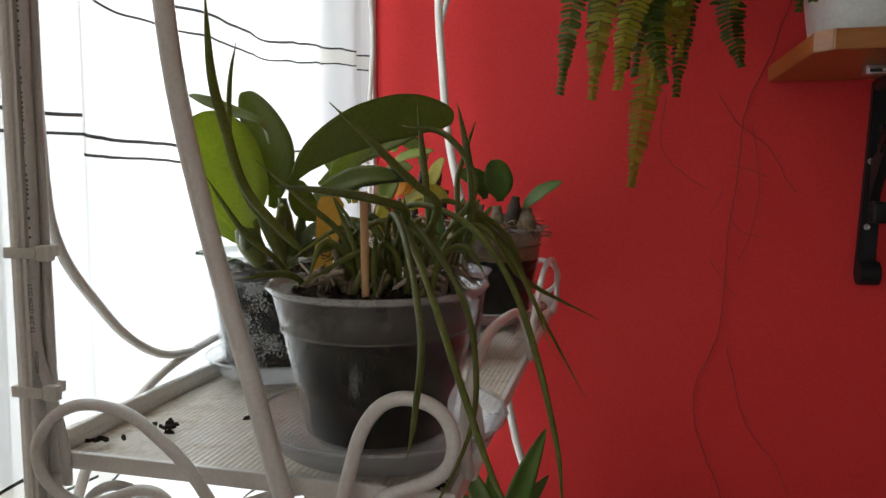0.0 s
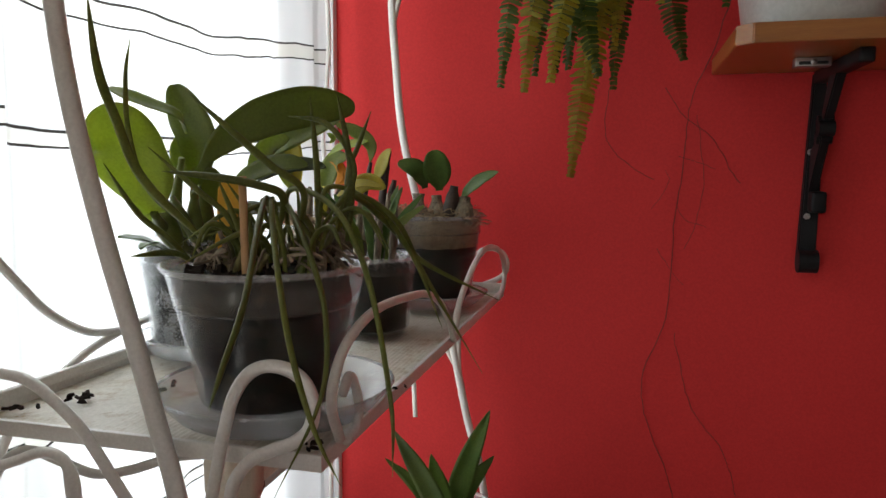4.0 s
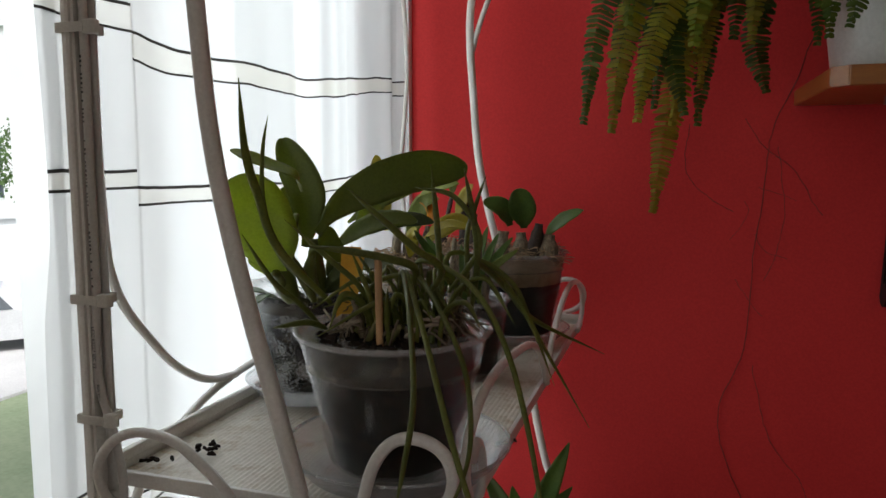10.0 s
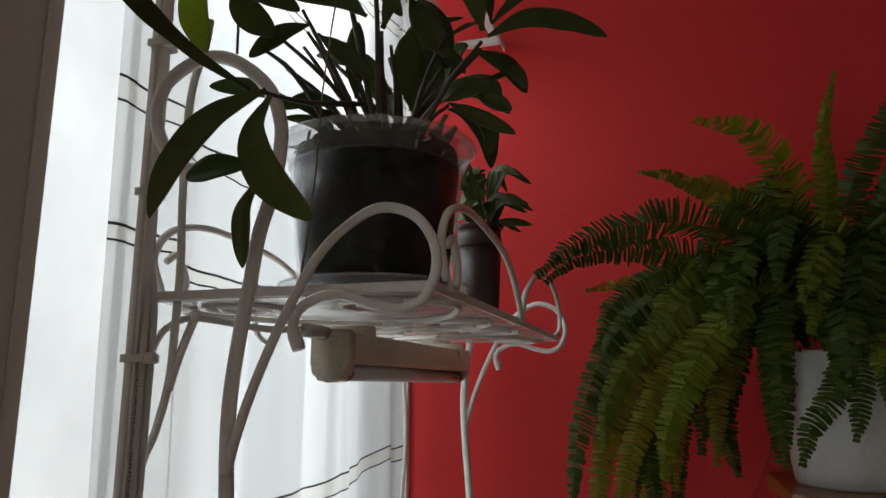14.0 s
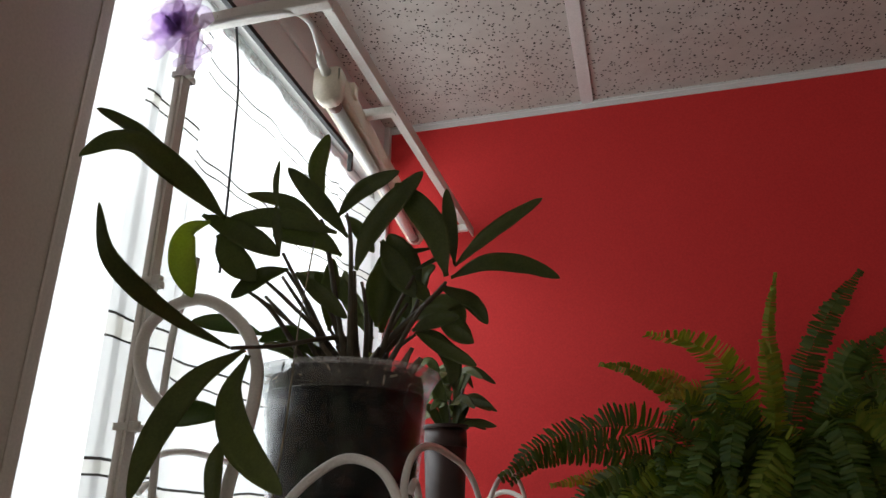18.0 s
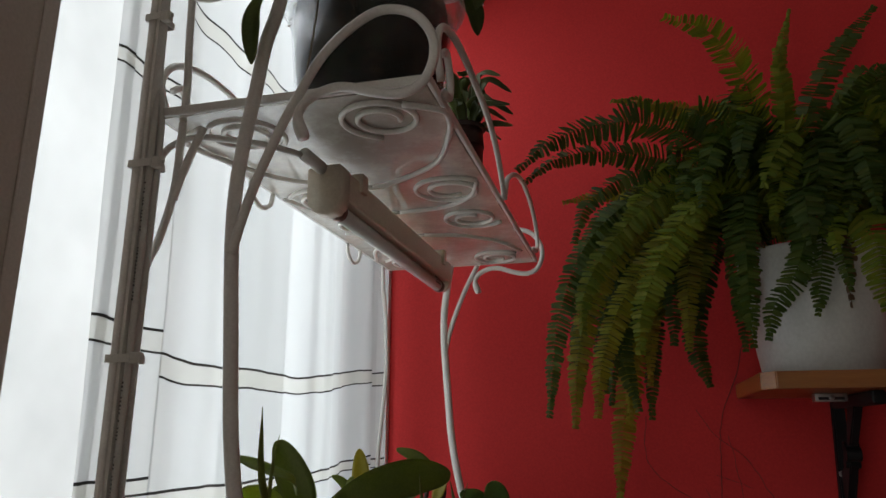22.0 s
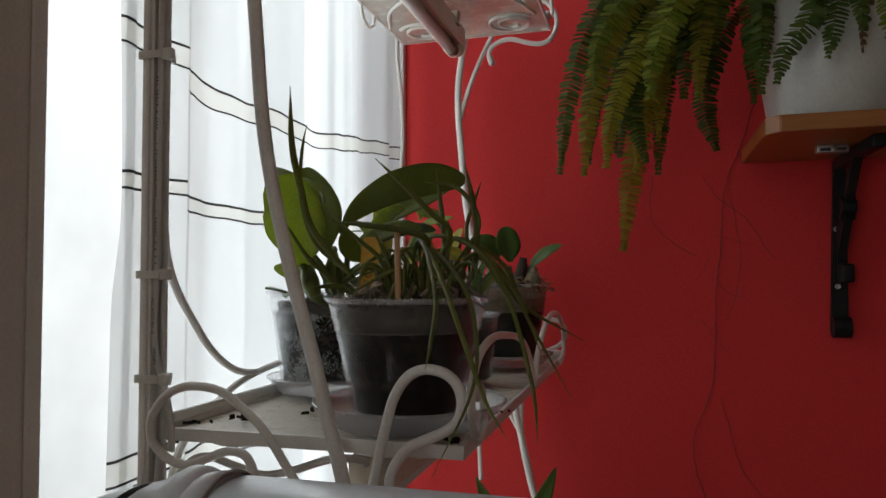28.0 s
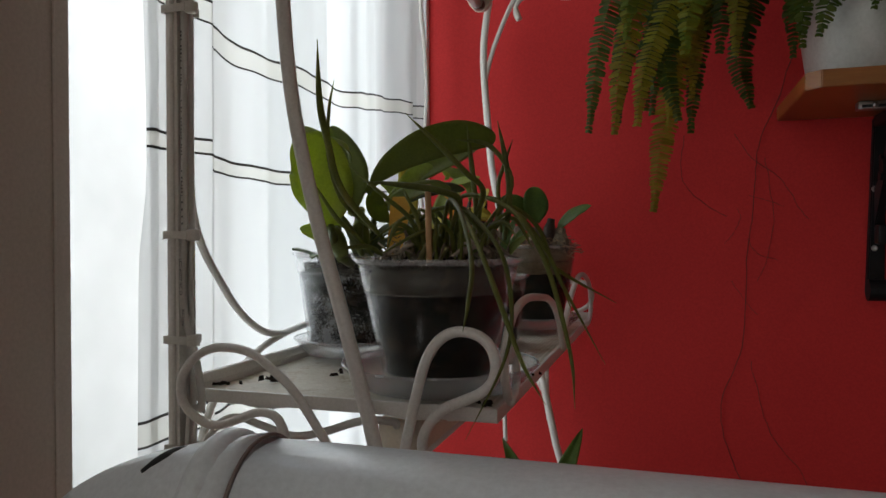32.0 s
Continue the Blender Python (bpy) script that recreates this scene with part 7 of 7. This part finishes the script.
frond([(0.242, 0.960, 1.814), (0.178, 0.910, 1.847), (0.105, 0.880, 1.803), (0.040, 0.870, 1.716), (0.006, 0.870, 1.630), (-0.005, 0.87, 1.553)], 0.02, LEAF_FERN_OLD, seed=8)
frond([(0.231, 0.990, 1.815), (0.182, 0.960, 1.845), (0.114, 0.930, 1.799), (0.056, 0.930, 1.684), (0.030, 0.945, 1.564), (0.015, 0.95, 1.439)], 0.024, LEAF_FERN_OLD, seed=9)
frond([(0.242, 0.960, 1.814), (0.165, 0.900, 1.896), (0.072, 0.860, 1.894), (0.001, 0.840, 1.848), (-0.024, 0.840, 1.789)], 0.022, LEAF_FERN, seed=10)
frond([(0.242, 0.960, 1.814), (0.188, 0.920, 1.866), (0.123, 0.900, 1.840), (0.064, 0.900, 1.753), (0.032, 0.900, 1.657), (0.05, 0.9, 1.562)], 0.02, LEAF_FERN, seed=11)
frond([(0.236, 1.030, 1.821), (0.197, 1.050, 1.824), (0.160, 1.060, 1.764), (0.142, 1.070, 1.683), (0.161, 1.076, 1.604)], 0.02, LEAF_FERN, seed=12)
frond([(0.286, 0.920, 1.792), (0.277, 0.860, 1.784), (0.253, 0.845, 1.729), (0.226, 0.840, 1.693), (0.212, 0.835, 1.646)], 0.016, LEAF_FERN, seed=13)
frond([(0.303, 0.920, 1.791), (0.295, 0.860, 1.783), (0.284, 0.845, 1.727), (0.273, 0.840, 1.675)], 0.014, LEAF_FERN, seed=14)
frond([(0.324, 0.920, 1.789), (0.313, 0.860, 1.781), (0.313, 0.845, 1.747), (0.315, 0.840, 1.706)], 0.011, LEAF_FERN, seed=15)
frond([(0.342, 0.920, 1.796), (0.340, 0.850, 1.806), (0.348, 0.830, 1.749), (0.346, 0.825, 1.676)], 0.025, LEAF_FERN_PALE, seed=16)
frond([(0.291, 0.940, 1.813), (0.299, 0.880, 1.915), (0.259, 0.850, 1.876), (0.235, 0.840, 1.804)], 0.02, LEAF_FERN_PALE, seed=17)
frond([(0.306, 0.940, 1.812), (0.319, 0.880, 1.937), (0.303, 0.840, 1.859), (0.288, 0.830, 1.775)], 0.026, LEAF_FERN, seed=18)
frond([(0.342, 0.940, 1.810), (0.350, 0.880, 1.902), (0.338, 0.850, 1.852), (0.322, 0.840, 1.797)], 0.018, LEAF_FERN, seed=19)
frond([(0.244, 0.970, 1.817), (0.196, 0.930, 1.860), (0.147, 0.920, 1.836), (0.103, 0.920, 1.755), (0.088, 0.920, 1.690)], 0.024, LEAF_FERN_PALE, seed=20)
frond([(0.251, 0.970, 1.817), (0.218, 0.930, 1.850), (0.185, 0.920, 1.833), (0.152, 0.920, 1.785), (0.125, 0.920, 1.729)], 0.022, LEAF_FERN, seed=21)
frond([(0.239, 0.990, 1.814), (0.190, 0.970, 1.839), (0.141, 0.970, 1.816), (0.087, 0.970, 1.741), (0.050, 0.980, 1.649)], 0.022, LEAF_FERN, seed=22)
frond([(0.239, 0.990, 1.814), (0.177, 0.960, 1.890), (0.096, 0.950, 1.912), (0.027, 0.950, 1.864), (-0.019, 0.950, 1.787)], 0.022, LEAF_FERN, seed=23)
frond([(0.252, 0.970, 1.825), (0.206, 0.920, 1.916), (0.150, 0.880, 1.923), (0.086, 0.860, 1.880), (0.045, 0.850, 1.815)], 0.024, LEAF_FERN_PALE, seed=24)
frond([(0.252, 0.970, 1.825), (0.238, 0.920, 1.930), (0.196, 0.880, 1.935), (0.146, 0.850, 1.879), (0.119, 0.840, 1.814)], 0.026, LEAF_FERN, seed=25)
frond([(0.241, 0.960, 1.837), (0.248, 0.930, 1.969), (0.222, 0.860, 2.024), (0.174, 0.770, 2.045), (0.112, 0.721, 2.049)], 0.025, LEAF_FERN_PALE, seed=26)
frond([(0.257, 0.970, 1.838), (0.298, 0.980, 2.020), (0.305, 1.000, 2.116), (0.334, 1.025, 2.216)], 0.011, LEAF_FERN_PALE, seed=27)
frond([(0.285, 1.000, 1.840), (0.331, 1.020, 2.009), (0.396, 1.040, 2.131), (0.470, 1.055, 2.219)], 0.024, LEAF_FERN, seed=28)
frond([(0.308, 1.000, 1.839), (0.357, 1.020, 1.973), (0.422, 1.030, 2.060), (0.497, 1.030, 2.119)], 0.024, LEAF_FERN, seed=29)
frond([(0.254, 0.950, 1.837), (0.279, 0.920, 1.957), (0.280, 0.900, 2.010), (0.273, 0.880, 2.072)], 0.017, LEAF_FERN_PALE, seed=30)
frond([(0.227, 0.970, 1.838), (0.195, 0.960, 1.960), (0.145, 0.965, 2.016), (0.088, 0.975, 2.056), (0.037, 0.988, 2.070)], 0.016, LEAF_FERN_PALE, seed=31)
frond([(0.264, 0.920, 1.834), (0.283, 0.860, 1.930), (0.244, 0.820, 1.889), (0.223, 0.810, 1.840)], 0.02, LEAF_FERN_PALE, seed=32)
frond([(0.317, 0.940, 1.835), (0.367, 0.900, 1.965), (0.394, 0.860, 1.948), (0.410, 0.840, 1.893)], 0.024, LEAF_FERN_PALE, seed=33)
frond([(0.248, 0.960, 1.837), (0.229, 0.950, 1.982), (0.185, 0.940, 2.017), (0.126, 0.930, 2.001)], 0.018, LEAF_FERN_OLD, seed=34)
frond([(0.314, 0.960, 1.836), (0.361, 0.960, 1.978), (0.414, 0.940, 2.011), (0.462, 0.920, 1.996)], 0.024, LEAF_FERN, seed=35)
frond([(0.262, 0.950, 1.836), (0.239, 0.900, 1.931), (0.192, 0.860, 1.934), (0.141, 0.830, 1.887), (0.119, 0.820, 1.815)], 0.026, LEAF_FERN, seed=36)
frond([(0.283, 0.950, 1.836), (0.300, 0.880, 1.926), (0.299, 0.840, 1.883), (0.275, 0.820, 1.800)], 0.024, LEAF_FERN, seed=37)
rng = random.Random(21)
for k in range(34):
    a = rng.uniform(-2.6, 0.9)
    R = rng.uniform(0.12, 0.30)
    tip = (FERN.x + R * math.cos(a), min(1.085, FERN.y + R * math.sin(a) * 0.8), FERN.z + rng.uniform(-0.06, 0.16))
    b = FERN + Vector((0.06 * math.cos(a), 0.05 * math.sin(a), 0))
    frond(arc(tip, rng.uniform(0.06, 0.16), b), rng.uniform(0.018, 0.025), LEAF_FERN_PALE if k % 4 == 1 else LEAF_FERN, seed=80 + k)
for k in range(16):
    tip = (rng.uniform(0.02, 0.20), rng.uniform(0.86, 1.02), rng.uniform(1.60, 1.73))
    b = FERN + Vector((-0.05, rng.uniform(-0.04, 0.03), 0.02))
    frond(arc(tip, rng.uniform(0.05, 0.10), b, 0.55), rng.uniform(0.016, 0.022), (LEAF_FERN, LEAF_FERN_OLD, LEAF_FERN, LEAF_FERN_PALE)[k % 4], seed=200 + k)
for k in range(9):
    tip = (rng.uniform(-0.055, 0.075), rng.uniform(0.89, 0.98), rng.uniform(1.55, 1.66))
    b = FERN + Vector((-0.06, rng.uniform(-0.04, 0.02), 0.03))
    frond(arc(tip, rng.uniform(0.05, 0.09), b, 0.60), rng.uniform(0.015, 0.020), (LEAF_FERN, LEAF_FERN_OLD, LEAF_FERN)[k % 3], seed=300 + k)
for k, tip in enumerate(((0.212, 0.885, 1.700), (0.325, 0.882, 1.69), (0.20, 1.0, 1.70))):
    b = FERN + Vector((-0.06, -0.06, 0))
    frond([b, Vector(tip) + Vector((0, 0, 0.10)), Vector(tip) + Vector((0, 0.004, 0.04)), tip], 0.010, LEAF_DRY, pairs=16, droop=0.6, seed=150 + k, gone=0.2)


def runner(pts, r=0.0006):
    line = [q + Vector((0.0022 * noise.noise(q * 70), 0, 0.0015 * noise.noise(q * 90))) for q in smooth_line(pts, 8)]
    part("runner", tube(line, r * 0.75, steps=1, sides=5, wobble=0.4), ROOTLET, fern, "thin dry runner trailing down the wall")


runner([(0.225, 1.085, 1.70), (0.205, 1.1175, 1.625), (0.176, 1.119, 1.549), (0.168, 1.119, 1.449), (0.159, 1.119, 1.364), (0.152, 1.119, 1.223), (0.121, 1.119, 1.132), (0.128, 1.119, 1.059), (0.171, 1.119, 0.943), (0.18, 1.119, 0.80)], 0.0008)
runner([(0.139, 1.1195, 1.571), (0.169, 1.1195, 1.528), (0.21, 1.1195, 1.495), (0.235, 1.1195, 1.45), (0.25, 1.1195, 1.43)], 0.0006)
runner([(0.06, 1.03, 1.56), (0.057, 1.05, 1.497), (0.09, 1.07, 1.456), (0.126, 1.09, 1.435)], 0.0006)
runner([(0.186, 1.119, 1.53), (0.193, 1.119, 1.482), (0.199, 1.119, 1.424), (0.188, 1.119, 1.364), (0.175, 1.119, 1.33)], 0.0005)
runner([(0.165, 1.119, 1.20), (0.175, 1.119, 1.154), (0.195, 1.119, 1.083), (0.242, 1.119, 1.02), (0.265, 1.119, 0.95)], 0.0006)
runner([(0.163, 1.119, 1.47), (0.2, 1.119, 1.457), (0.215, 1.119, 1.452)], 0.0004)
runner([(0.143, 1.119, 1.45), (0.150, 1.119, 1.43), (0.125, 1.119, 1.39)], 0.0004)
runner([(0.160, 1.119, 1.40), (0.175, 1.119, 1.375), (0.205, 1.119, 1.365)], 0.0004)
runner([(0.135, 1.119, 1.33), (0.155, 1.119, 1.30), (0.175, 1.119, 1.275)], 0.0004)

# ---- bits on the lower shelf ----
rng = random.Random(3)
for x, y, n in ((-0.335, 0.402, 4), (-0.312, 0.437, 9), (-0.098, 0.388, 5), (-0.262, 0.470, 3), (-0.080, 0.520, 4)):
    litter = bmesh.new()
    for k in range(n):
        a, L, w = rng.uniform(0, 3.14), rng.uniform(0.004, 0.010), rng.uniform(0.0012, 0.0026)
        d, e = Vector((math.cos(a), math.sin(a), 0)), Vector((-math.sin(a), math.cos(a), 0))
        c = Vector((x + rng.gauss(0, 0.006), y + rng.gauss(0, 0.008), 1.2720))
        q = [c + d * L * u + e * w * s * v + Vector((0, 0, h)) for u, v, s, h in ((-0.5, 0.5, 1, 0), (0.1, 1.0, 1, 0.0006), (0.5, 0.4, 1, 0), (0.45, 0.5, -1, 0), (-0.1, 0.9, -1, 0), (-0.5, 0.3, -1, 0))]
        lo = [litter.verts.new(p) for p in q]
        hi = [litter.verts.new(c + (p - c) * 0.75 + Vector((0, 0, rng.uniform(0.001, 0.0028)))) for p in q]
        litter.faces.new(hi)
        litter.faces.new(lo[::-1])
        for i in range(6):
            j = (i + 1) % 6
            litter.faces.new((lo[i], lo[j], hi[j], hi[i]))
    thing("bark_crumbs", litter, BARK, "dark bark crumbs lying on the shelf sheet", "crumbs", kind="stuff", smooth=False)
